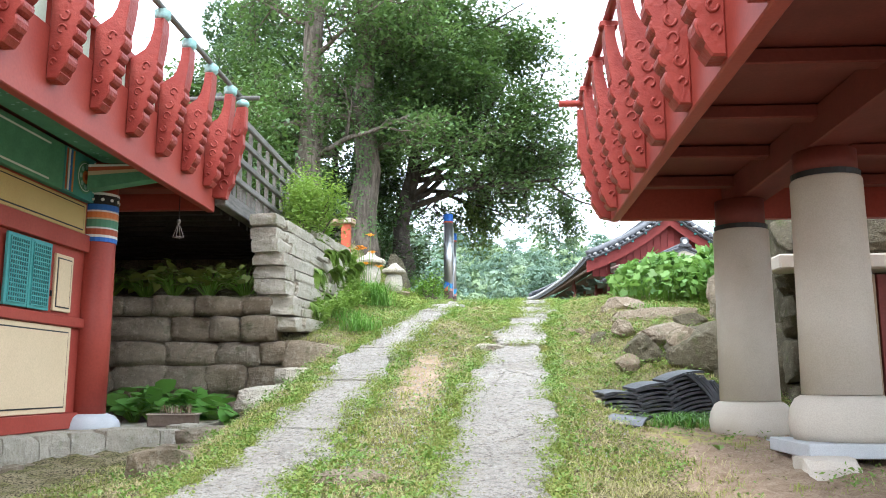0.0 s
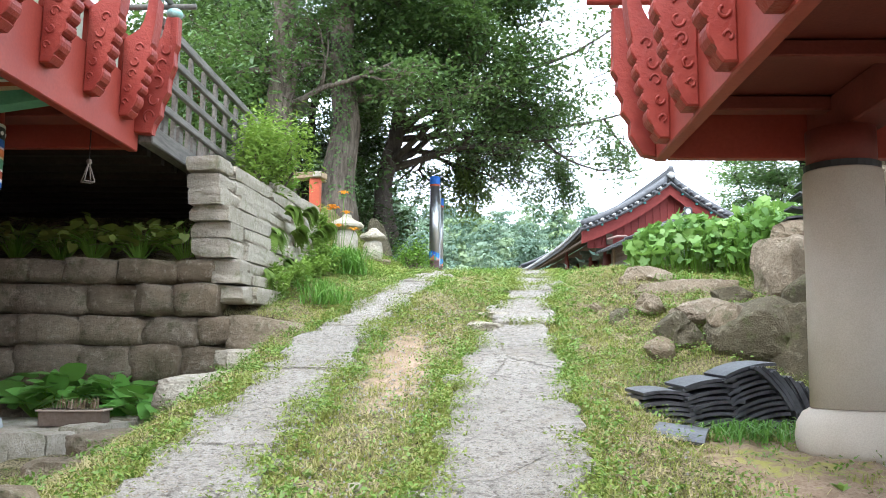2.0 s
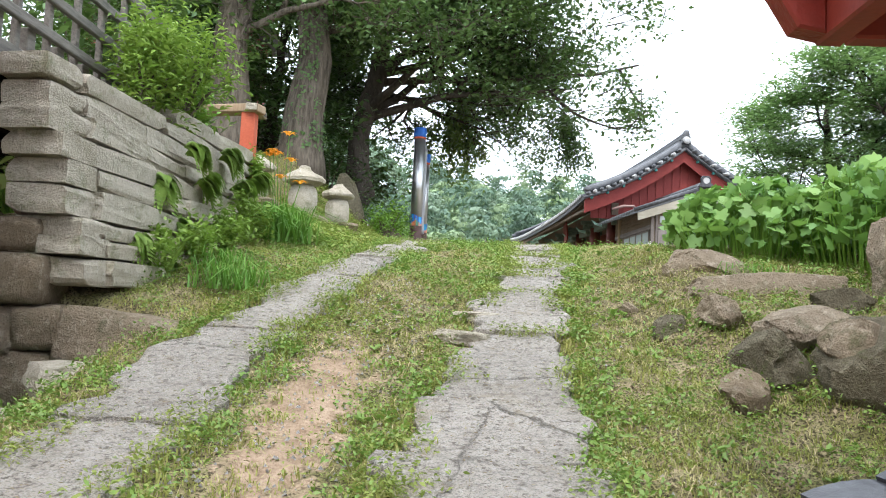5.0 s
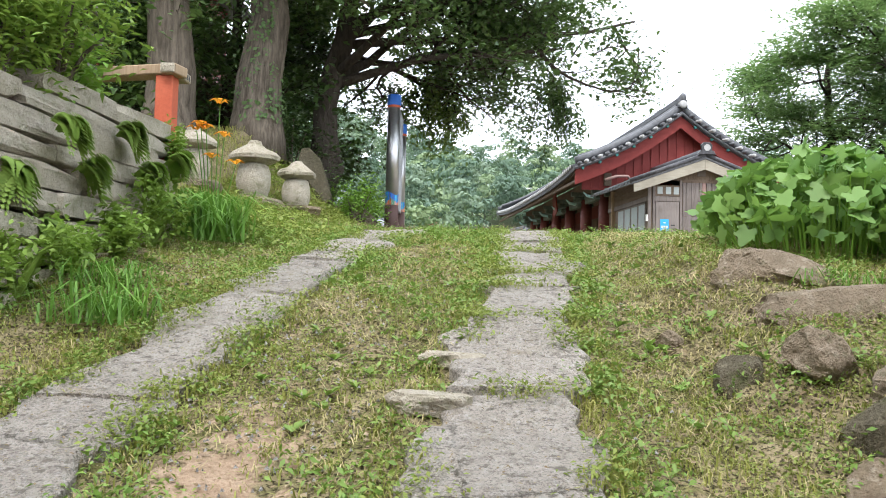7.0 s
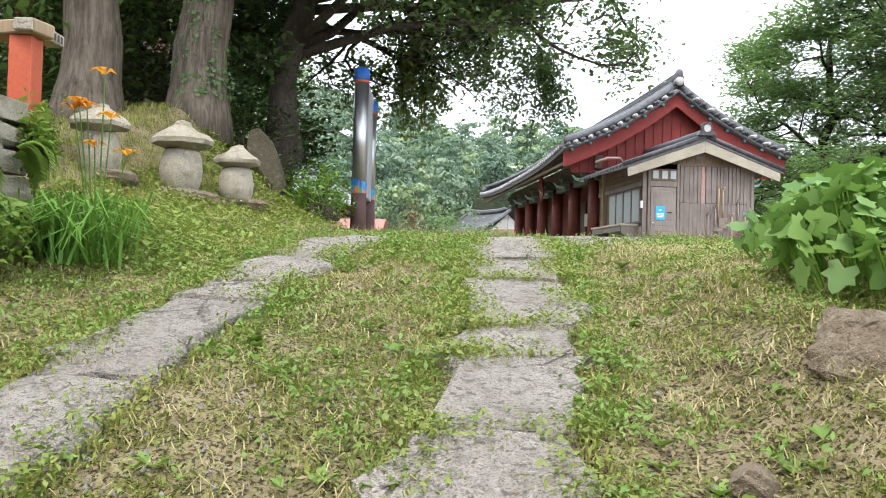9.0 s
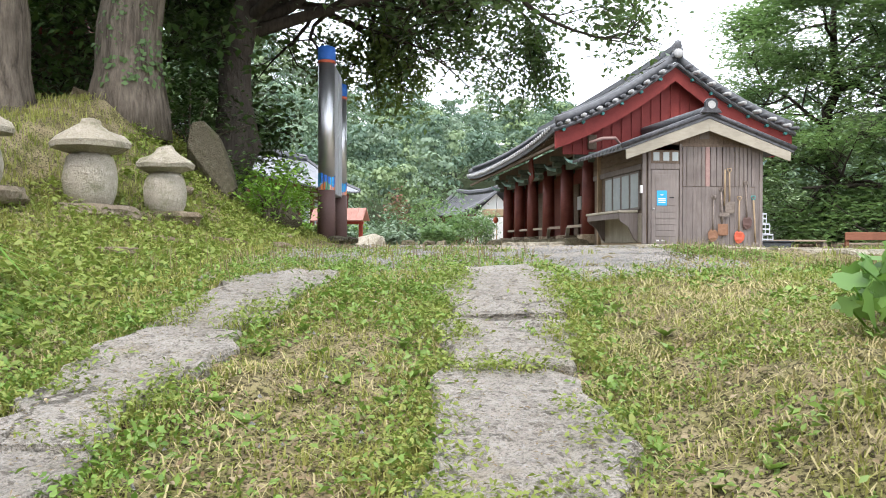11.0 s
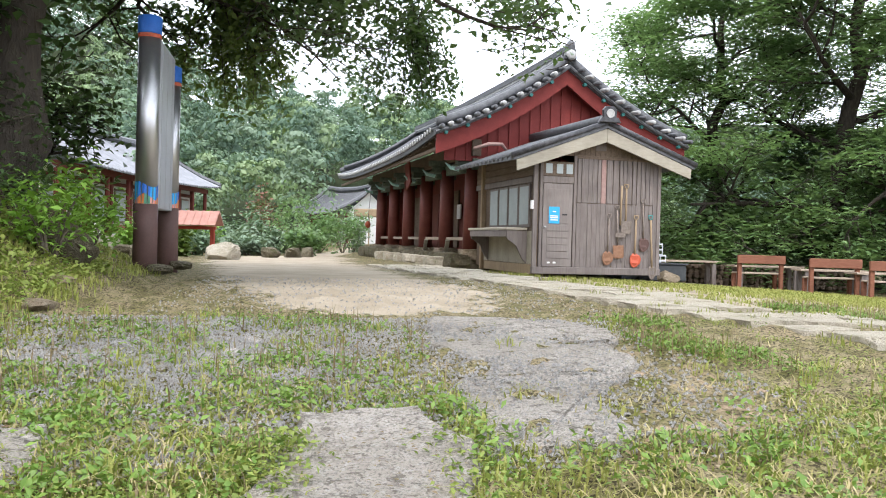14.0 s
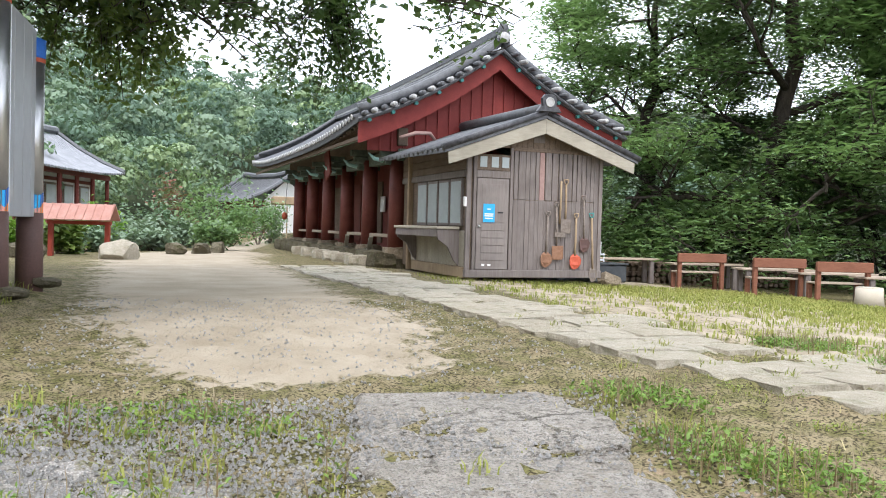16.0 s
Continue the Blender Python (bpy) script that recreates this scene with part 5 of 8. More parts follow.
    for v in (-3.5, -0.75):
        part("shelf_bracket", prism([(0, 0), (0, 0.75), (-0.5, 0.75), (-0.47, 0.55), (-0.25, 0.4), (-0.1, 0.1)], 0.06, pose(U0 - 0.03, v, 3.26)), M["shedwood"], root)
    part("shelf_front", boxed((U0 - 0.53, -3.48, 3.86), (U0 - 0.5, -0.7, 4.015), 0.005), M["shedwood"], root)
    part("corner_post", boxed((U0 - 0.1, -0.32, Z0), (U0 + 0.02, -0.2, 5.8), 0.008), M["handle"], root)
    # right wall
    part("right_wall", boxed((U1 - 0.06, V0 + 0.11, Z0 + 0.1), (U1, V1, 5.7)), M["shedwood"], root)
    # shed roof with bargeboards and verge tiles
    AP, EZ, OV = -0.85, 6.47, V0 - 0.32
    for side, L in ((-1, 2.25), (1, 2.25)):
        sl = 0.372
        bm = bmesh.new()
        pts = [(AP, EZ), (AP + side * L, EZ - sl * L), (AP + side * L, EZ - sl * L - 0.08), (AP, EZ - 0.08)]
        a = [bm.verts.new((x, OV, z)) for x, z in pts]
        b = [bm.verts.new((x, 0.5, z + 0.12)) for x, z in pts]
        bm.faces.new(a)
        bm.faces.new(b[::-1])
        for i in range(4):
            bm.faces.new((a[(i + 1) % 4], a[i], b[i], b[(i + 1) % 4]))
        rf = part("roof_slope", bm, M["tile"], root)
        part("bargeboard", prism([(AP + side * 0.002, EZ - 0.09), (AP + side * L * 0.97, EZ - 0.09 - sl * L * 0.97), (AP + side * (L * 0.97 - 0.02), EZ - sl * L * 0.97 - 0.33), (AP + side * 0.002, EZ - 0.40)], 0.05, pose(0, OV + 0.04, 0), 0.004), M["trimwood"], root, "bleached timber bargeboard")
        for j in range(14):
            v = OV + 0.12 + j * 0.31
            q = [(AP + side * s, v, EZ + 0.03 - sl * s + 0.03 * j / 14) for s in (0.1, 1.1, L + 0.02)]
            part("tile_row", tube(q, [0.06] * 3, 6), M["tile"], rf, smooth=True)
        part("verge", tube([(AP, OV + 0.02, EZ + 0.05), (AP + side * (L + 0.05), OV + 0.02, EZ + 0.04 - sl * (L + 0.05))], [0.07, 0.07], 8), M["blacktile"], rf, smooth=True)
    part("ridge", tube([(AP, OV - 0.02, EZ + 0.12), (AP, 0.45, EZ + 0.22)], [0.13, 0.13], 8), M["tile"], root, smooth=True)
    en = part("ridge_end", prism([(-0.28, 0.0), (-0.2, 0.12), (-0.14, 0.1), (-0.17, 0.28), (-0.1, 0.36), (0.1, 0.36), (0.17, 0.28), (0.14, 0.1), (0.2, 0.12), (0.28, 0.0)], 0.1, pose(AP, OV - 0.05, EZ + 0.04), 0.01), M["blacktile"], root, "black ornamental ridge end tile")
    part("medallion", lathe([(0.1, 0), (0.1, 0.02), (0.075, 0.021), (0.075, 0.012)], 16, pose(AP, OV - 0.1, EZ + 0.24, 90)), M["tileface"], en)
    return root


shed()


# ---- tools on the shed's front ----
def spade(u, z, length, blade, blade_mat, shaft_mat, grip_mat, lean, kind):
    m = HALL @ pose(u, -3.95, z, 0, lean, 0)
    names = {"round": "rounded digging spade hung on the plank wall", "square": "square shovel hung on the plank wall", "hoe": "long-handled hoe hung on the plank wall"}
    t = thing("shovel" if kind != "hoe" else "hoe", m, names[kind], "tool", "tools on the shed wall")
    part("shaft", tube([(0, 0, 0), (0, -0.01, -length * 0.5), (0, 0, -length + 0.28)], [0.022, 0.024, 0.024], 8), M[shaft_mat], t, smooth=True)
    if kind != "hoe":
        g = bmesh.new()
        tube([(-0.055, 0, 0.1), (0.055, 0, 0.1)], [0.014, 0.014], 7, g)
        tube([(-0.055, 0, 0.1), (-0.045, 0, 0.04), (0, 0, -0.01)], [0.012, 0.012, 0.015], 7, g)
        tube([(0.055, 0, 0.1), (0.045, 0, 0.04), (0, 0, -0.01)], [0.012, 0.012, 0.015], 7, g)
        part("grip", g, M[grip_mat], t, smooth=True)
    w = blade * 0.64
    if kind == "square":
        o = [(-w, 0.3), (w, 0.3), (w, 0.04), (0.8 * w, 0), (-0.8 * w, 0), (-w, 0.04)]
    elif kind == "round":
        o = [(-0.04, 0.32), (0.04, 0.32), (0.8 * w, 0.27), (w, 0.2), (0.9 * w, 0.1), (0.5 * w, 0.02), (0, -0.01), (-0.5 * w, 0.02), (-0.9 * w, 0.1), (-w, 0.2), (-0.8 * w, 0.27)]
    else:
        o = [(-w, 0.1), (w, 0.1), (w, 0), (-w, 0)]
    bm = prism(o, 0.012, pose(0, -0.01, -length))
    for v in bm.verts:
        v.co.y -= 0.9 * v.co.x * v.co.x * 3 - 0.02
    part("blade", bm, M[blade_mat], t)


for a in ((-0.62, 4.35, 1.08, 0.22, "rust", "tool", "tool", 2, "round"), (-0.42, 4.55, 1.12, 0.21, "rust", "tool", "tool", -2, "square"), (-0.2, 5.05, 1.05, 0.2, "tool", "handle", "handle", 0, "square"), (-0.32, 5.12, 1.2, 0.2, "tool", "handle", "tool", 1, "hoe"), (0.07, 4.33, 1.1, 0.22, "redblade", "handle", "handle", 1, "round"), (0.24, 4.72, 1.12, 0.2, "brownsteel", "tool", "tool", -2, "round"), (0.45, 4.35, 1.4, 0.16, "tool", "handle", "teal", -3, "round")):
    spade(*a)

# ---- trees ----
def limb_path(start, d, length, r, bend, steps=5):
    p, q = [Vector(start)], Vector(d).normalized()
    for i in range(steps):
        q = (q + Vector((r.gauss(0, bend), r.gauss(0, bend), r.gauss(0, bend)))).normalized()
        p.append(p[-1] + q * length / steps)
    return p, q


def grow(r, start, d, length, radius, level, out, tips, spread, droop, kids):
    """A limb with its side shoots; the last order of shoots carries the leaves."""
    pts, end = limb_path(start, d, length, r, 0.13 + 0.04 * (3 - level), 5 if level > 1 else 3)
    n = len(pts)
    out.append((pts, [radius * (1 - 0.75 * i / (n - 1)) for i in range(n)], level))
    if level == 0:
        tips.append(pts[-1])
        tips.append(pts[-2])
        return
    for k in range(kids[level]):
        f = 0.25 + 0.75 * (k + r.random()) / kids[level]
        i = min(n - 2, int(f * (n - 1)))
        s = pts[i].lerp(pts[i + 1], f * (n - 1) - i)
        ax = (pts[i + 1] - pts[i]).normalized()
        side = Vector((r.gauss(0, 1), r.gauss(0, 1), r.gauss(0, 0.55)))
        side = (side - ax * side.dot(ax)).normalized()
        nd = (ax * (1 - spread * 0.6) + side * spread + Vector((0, 0, -droop))).normalized()
        grow(r, s, nd, length * r.uniform(0.42, 0.66) * (1.1 - 0.4 * f), radius * 0.42, level - 1, out, tips, spread, droop, kids)


def tree(name, base, top, radius, limbs, label, leaf, leaf_size, per_tip, spray, seed, bark="bark", kids=(0, 4, 5, 6), spread=0.75, droop=0.05, flat=0.5, lean=0.05, sides=16, aspect=0.55, clear=None):
    """Trunk with root flare, given main limbs (height share, azimuth, lift, length), crown of loose leaves on twigs."""
    r = random.Random(seed)
    g = np.random.default_rng(seed)
    root = thing(name, pose(*base), label, "tree")
    top = Vector(top) - Vector(base)
    tp = [Vector((0, 0, -0.3))]
    for i in range(1, 13):
        k = i / 12
        tp.append(top * k + Vector((r.gauss(0, lean), r.gauss(0, lean), 0)))
    rad = [radius * (1.5 if i == 0 else 1.3 if i == 1 and top.length < 9 else 1.12 if i == 1 else 1.0 - 0.06 * i) for i in range(13)]
    tp.insert(1, Vector((0, 0, 0.12)))
    rad.insert(1, radius * 1.4)
    tp.insert(2, Vector(tp[2]) * 0.5 + Vector((0, 0, 0.05)))
    rad.insert(2, radius * 1.16)
    part("trunk", tube(tp, rad, sides, None, 0.16), M[bark], root, smooth=True)
    out, tips = [], []
    for h, az, lift, L in limbs:
        i = min(len(tp) - 2, int(h * (len(tp) - 1)))
        s = tp[i].lerp(tp[i + 1], h * (len(tp) - 1) - i)
        a = radians(az)
        d = Vector((math.cos(a) * math.cos(radians(lift)), math.sin(a) * math.cos(radians(lift)), math.sin(radians(lift))))
        grow(r, s, d, L, radius * 0.36 * (1.15 - 0.6 * h) * min(1.2, L / 4), 3, out, tips, spread, droop, kids)
    bm = bmesh.new()
    for pts, rr, level in out:
        e = pts[-1] + Vector(base)
        if clear is not None and level < 3 and not clear(np.array([e]), 0.3)[0]:
            continue
        tube(pts, [max(0.008, q) for q in rr], (4, 4, 5, 8)[level], bm)
    part("branchwork", bm, M[bark], root, smooth=True)
    t = np.array([tuple(q) for q in tips])
    if clear is not None:
        w = t + np.array(base)
        keep = clear(w + g.normal(0, 0.25, w.shape), 0.0)
        t = t[keep]
    c = np.repeat(t, per_tip, 0) + g.normal(size=(len(t) * per_tip, 3)) * np.array(spray)
    part("crown", quads("crown", leaf_cards(c, leaf_size, flat, g, aspect), M[leaf]), None, root)
    return root


def evergreen_outline(w, slack):
    """Where the evergreen's crown ends: a browse line below, a domed top, and a side that recedes."""
    x, y, z = w[:, 0], w[:, 1], w[:, 2]
    return (z > 6.8 - slack) & (z < np.interp(x, (-2, 1.3, 2.45, 4, 5.75), (13.6, 13.0, 11.6, 10.7, 10.2)) + slack) & (x < 1.5 + (y - 15) * 0.25 + slack) & ((x < 0.6) | (np.sin(x * 3.1 + y * 2.3) + np.sin(z * 4.1 - x * 1.7) > np.where(x > 2.2, -0.1, -0.5)))


def yard_tree_outline(w, slack):
    """The picnic trees stop short of the hall."""
    return w[:, 0] > 11.5 + (w[:, 1] - 42) * 0.34 - slack


def limb_ring(n, h0, h1, l0, l1, lift0, lift1, seed, az0=0, az1=360):
    r = random.Random(seed)
    return [(h0 + (h1 - h0) * i / max(1, n - 1), az0 + (az1 - az0) * ((i * 0.618) % 1.0) + r.uniform(-15, 15), lift0 + (lift1 - lift0) * i / max(1, n - 1) + r.uniform(-8, 8), l0 + (l1 - l0) * i / max(1, n - 1)) for i in range(n)]


tree("tree", (-4.85, 21.4, on(-4.85, 21.4) - 0.15), (-4.75, 21.6, 19.0), 0.37, limb_ring(13, 0.3, 0.98, 3.0, 2.2, 5, 55, 1), "tall tree with straight furrowed grey-brown trunk", "leafA", 0.135, 8, (0.28, 0.28, 0.17), 21, droop=0.12)
tree("tree", (-3.6, 22.5, on(-3.6, 22.5) - 0.15), (-3.45, 22.8, 19.0), 0.38, limb_ring(13, 0.32, 0.98, 3.0, 2.2, 5, 55, 2), "tall tree with thick furrowed trunk and creeping ivy", "leafA", 0.135, 8, (0.28, 0.28, 0.17), 22, droop=0.12)
tree("tree", (-2.9, 24.6, on(-2.9, 24.6) - 0.2), (-1.9, 26.2, 12.5), 0.3,
     [(0.4, 25, 24, 5.4), (0.42, 42, 24, 5.8), (0.42, -30, 32, 4.6), (0.45, 62, 24, 5.0), (0.5, 30, 18, 7.4), (0.52, 18, 22, 7.4), (0.5, 0, 34, 5.4), (0.55, 28, 30, 5.6), (0.6, -60, 35, 4.2), (0.62, 90, 25, 4.0), (0.7, 12, 40, 5.0), (0.75, 150, 35, 3.2), (0.8, -20, 48, 4.6), (0.85, 60, 50, 4.2), (0.9, 200, 50, 3.0), (0.95, 20, 60, 4.2), (0.97, 110, 65, 3.4)],
     "dark spreading evergreen tree with low hanging boughs", "leafC", 0.145, 24, (0.28, 0.28, 0.2), 23, "darkbark", kids=(0, 4, 6, 7), droop=0.10, lean=0.09, clear=evergreen_outline)
for i, (x, y, zt) in enumerate(((-5.4, 26.6, 9.8), (-8.6, 25.2, 10.5))):
    tree("tree", (x, y, on(x, y) - 0.2), (x + 0.3, y + 0.2, zt), 0.24, limb_ring(14, 0.12, 0.97, 2.9, 2.0, 10, 45, 70 + i), "dark evergreen tree in the shade behind the tall trunks", "leafC", 0.16, 8, (0.3, 0.3, 0.22), 75 + i, "darkbark", droop=0.1)
# hanging sprays at the edge of the crown
def hanging_spray(top, bottom, n, seed, mat, size):
    r, g = random.Random(seed), np.random.default_rng(seed)
    root = thing("hanging_bough", pose(*top), "leafy bough hanging from the tree crown", "branch", "hanging boughs")
    bm, pts = bmesh.new(), []
    back = Vector((-2.1, 26.2, 9.6)) - Vector(top)
    tube([tuple(back), tuple(back * 0.6 + Vector((0, 0, 0.5))), tuple(back * 0.25 + Vector((0, 0, 0.35))), (0, 0, 0)], [0.07, 0.055, 0.04, 0.025], 6, bm)
    d = Vector(bottom) - Vector(top)
    for i in range(n):
        e = d * r.uniform(0.6, 1.05) + Vector((r.gauss(0, 0.42), r.gauss(0, 0.35), r.gauss(0, 0.12)))
        mid = e * 0.5 + Vector((r.gauss(0, 0.12), r.gauss(0, 0.12), 0.12))
        tube([(0, 0, 0), mid, e], [0.02, 0.012, 0.006], 4, bm)
        for k in range(7):
            f = 0.25 + 0.75 * k / 6
            pts.append(mid.lerp(e, (f - 0.5) * 2) if f > 0.5 else Vector((0, 0, 0)).lerp(mid, f * 2))
    tagged(part("twig_spray", bm, M["darkbark"], root), kind="stuff")
    c = np.repeat(np.array([tuple(p) for p in pts]), 20, 0)
    c = c + g.normal(size=c.shape) * np.array((0.11, 0.11, 0.10))
    part("leaves", quads("leaves", leaf_cards(c, size, 0.1, g), M[mat]), None, root)


hanging_spray((-0.35, 28.4, 8.3), (-0.2, 28.5, 5.6), 16, 31, "leafHang", 0.13)
hanging_spray((-0.7, 28.2, 7.7), (-0.8, 28.3, 5.9), 9, 32, "leafHang", 0.13)
hanging_spray((2.6, 29.5, 8.1), (3.0, 29.8, 5.9), 15, 33, "leafC", 0.12)

# big layered trees beyond the picnic benches
for i, (x, y, zt, rr, reach) in enumerate(((15.6, 43.5, 15.0, 0.34, 5.4), (18.4, 39.5, 17.5, 0.4, 6.0), (22.5, 36.5, 14.5, 0.4, 5.6), (27.0, 42.0, 17.0, 0.4, 6.0))):
    tree("tree", (x, y, on(x, y) - 0.2), (x + 0.6, y - 0.4, zt * 0.85), rr, limb_ring(17, 0.1, 0.97, reach, reach * 0.62, 2, 30, 40 + i), "broad dark green tree with layered horizontal sprays", "leafR", 0.25, 13, (0.5, 0.5, 0.10), 60 + i, "darkbark", droop=0.02, flat=2.0, lean=0.15, sides=10, aspect=0.4, clear=yard_tree_outline)

# junipers behind the balcony
for i, (x, y) in enumerate(((-9.4, 33.0), (-11.4, 34.5))):
    g = np.random.default_rng(80 + i)
    z0 = on(x, y)
    j = thing("juniper", pose(x, y, z0), "tall dense dark green juniper", "tree", "junipers")
    part("trunk", tube([(0, 0, -0.2), (0.1, 0, 8), (0, 0.1, 13.5)], [0.3, 0.2, 0.05], 8), M["darkbark"], j)
    lobes = [(g.normal(0, 0.7), g.normal(0, 0.7), 5 + 9.5 * k / 15, 1.3 - 0.5 * abs(k - 6) / 9) for k in range(16)]
    c = np.concatenate([np.array([[a, b, h]]) + (lambda q: q / np.linalg.norm(q, axis=1)[:, None] * g.uniform(0.75, 1.05, (len(q), 1)))(g.normal(size=(900, 3))) * np.array((s, s, s * 1.25)) for a, b, h, s in lobes])
    part("crown", quads("crown", leaf_cards(c, 0.2, 0.2, g, 0.5), M["leafFir"]), None, j)


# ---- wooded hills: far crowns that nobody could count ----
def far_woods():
    g = np.random.default_rng(5)
    pts = []
    for _ in range(9000):
        if len(pts) > 600:
            break
        y = 72 + 130 * g.random() ** 1.3
        x = g.uniform(-62, 42) * (0.5 + y / 150)
        if abs(x - 2) < 28 and y < 76 or abs(x - 4) < 8 and y < 88:
            continue
        pts.append((x, y, on(x, y), g.uniform(2.1, 3.9)))
    # a belt of trees closing the garden
    for _ in range(46):
        x = g.uniform(-26, 12)
        y = g.uniform(60, 72) if x > -8 else g.uniform(46, 70)
        if -8.5 < x < 9 and y < 82 and not (x < 1.0 and y > 66):
            continue
        pts.append((x, y, on(x, y), g.uniform(1.6, 2.8)))
    for x, y, rr in ((-2.5, 86, 3.2), (-5.5, 82, 3.0), (-8.5, 80, 3.5), (1.0, 90, 3.0), (10.5, 88, 3.2), (13, 80, 3.4), (-11, 76, 3.2), (5.5, 92, 3.6), (-14, 70, 3.4), (-12, 62, 3.0), (-15, 56, 3.2)):
        pts.append((x, y, on(x, y), rr))
    # three greens, each with the distance haze already in its colour
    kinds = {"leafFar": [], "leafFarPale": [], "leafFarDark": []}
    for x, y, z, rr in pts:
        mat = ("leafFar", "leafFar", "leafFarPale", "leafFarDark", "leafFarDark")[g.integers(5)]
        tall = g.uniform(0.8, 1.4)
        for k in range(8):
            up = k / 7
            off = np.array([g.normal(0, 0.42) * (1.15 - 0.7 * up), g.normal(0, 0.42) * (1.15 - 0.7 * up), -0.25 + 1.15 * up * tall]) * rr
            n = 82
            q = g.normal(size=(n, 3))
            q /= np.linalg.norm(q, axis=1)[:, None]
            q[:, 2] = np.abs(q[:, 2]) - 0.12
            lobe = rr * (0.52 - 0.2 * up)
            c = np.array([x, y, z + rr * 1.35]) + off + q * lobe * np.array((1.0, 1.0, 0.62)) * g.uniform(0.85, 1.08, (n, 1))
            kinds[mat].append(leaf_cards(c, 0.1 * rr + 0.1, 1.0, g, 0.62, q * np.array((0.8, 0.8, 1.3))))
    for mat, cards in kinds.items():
        tagged(new("far_woods", quads("far_woods", np.concatenate(cards), M[mat])), "green wooded hillside beyond the temple yard, haze put into its leaf colour", "woods", kind="stuff")


far_woods()


# ivy creeping up the nearer trunk
g = np.random.default_rng(90)
n = 900
a, h = g.normal(-0.9, 0.7, n), g.uniform(0.2, 4.5, n)
rad = 0.40 + 0.2 * np.exp(-h * 2) + g.uniform(0, 0.05, n)
ivy_pts = np.stack([-3.58 + rad * np.cos(a), 22.55 + rad * np.sin(a), on(-3.6, 22.5) + h], 1)
tagged(new("ivy", quads("ivy", leaf_cards(ivy_pts, 0.08, 0.1, g, 0.7, np.stack([np.cos(a), np.sin(a), 0.3 + 0 * a], 1)), M["leafA"])), "ivy creeping up a thick tree trunk", "ivy", kind="stuff")

# ---- stone bell-shaped stupas on the bank ----
def stupa(x, y, s, turn, cap_w, seed, label):
    z = on(x, y) - 0.06
    t = thing("stone_stupa", pose(x, y, z, 0, 0, turn), label, "stupa", "stone stupas on the bank")
    part("base_slab", stone_mesh("stupabase", M["rock"], seed, 2, 0.1, 0.7), None, t, "", pose(0, 0, 0.03) @ Matrix.Diagonal((0.95 * s, 0.7 * s, 0.16, 1)))
    bm = lathe([(0.17, 0.06), (0.235, 0.12), (0.285, 0.25), (0.30, 0.4), (0.285, 0.55), (0.25, 0.66), (0.20, 0.70)], 20)
    for v in bm.verts:
        v.co = Vector((v.co.x * s, v.co.y * s, v.co.z * s)) + noise.noise_vector(v.co * 5 + Vector((seed, 0, 0))) * 0.012
    part("body", bm, M["slabstone"], t, "rounded pale stone body", smooth=True)
    w = cap_w
    bm = lathe([(0.22, 0.70), (w, 0.76), (w * 1.03, 0.82), (w * 0.86, 0.90), (w * 0.5, 0.98), (0.14, 1.03), (0.12, 1.08), (0.04, 1.10)], 8)
    for v in bm.verts:
        v.co = Vector((v.co.x * s, v.co.y * s, v.co.z * s)) + noise.noise_vector(v.co * 4 + Vector((seed * 3, 1, 0))) * 0.035
    part("cap", bm, M["slabstone"], t, "weathered roof-shaped cap stone")


stupa(-2.39, 20.3, 0.74, 20, 0.40, 1, "stubby round stone stupa with chipped cap")
stupa(-2.86, 19.5, 0.84, 60, 0.43, 2, "round stone stupa with wide flat cap")
stupa(-3.43, 18.5, 0.74, 0, 0.44, 3, "small two-tier stone stupa with mossy cap")


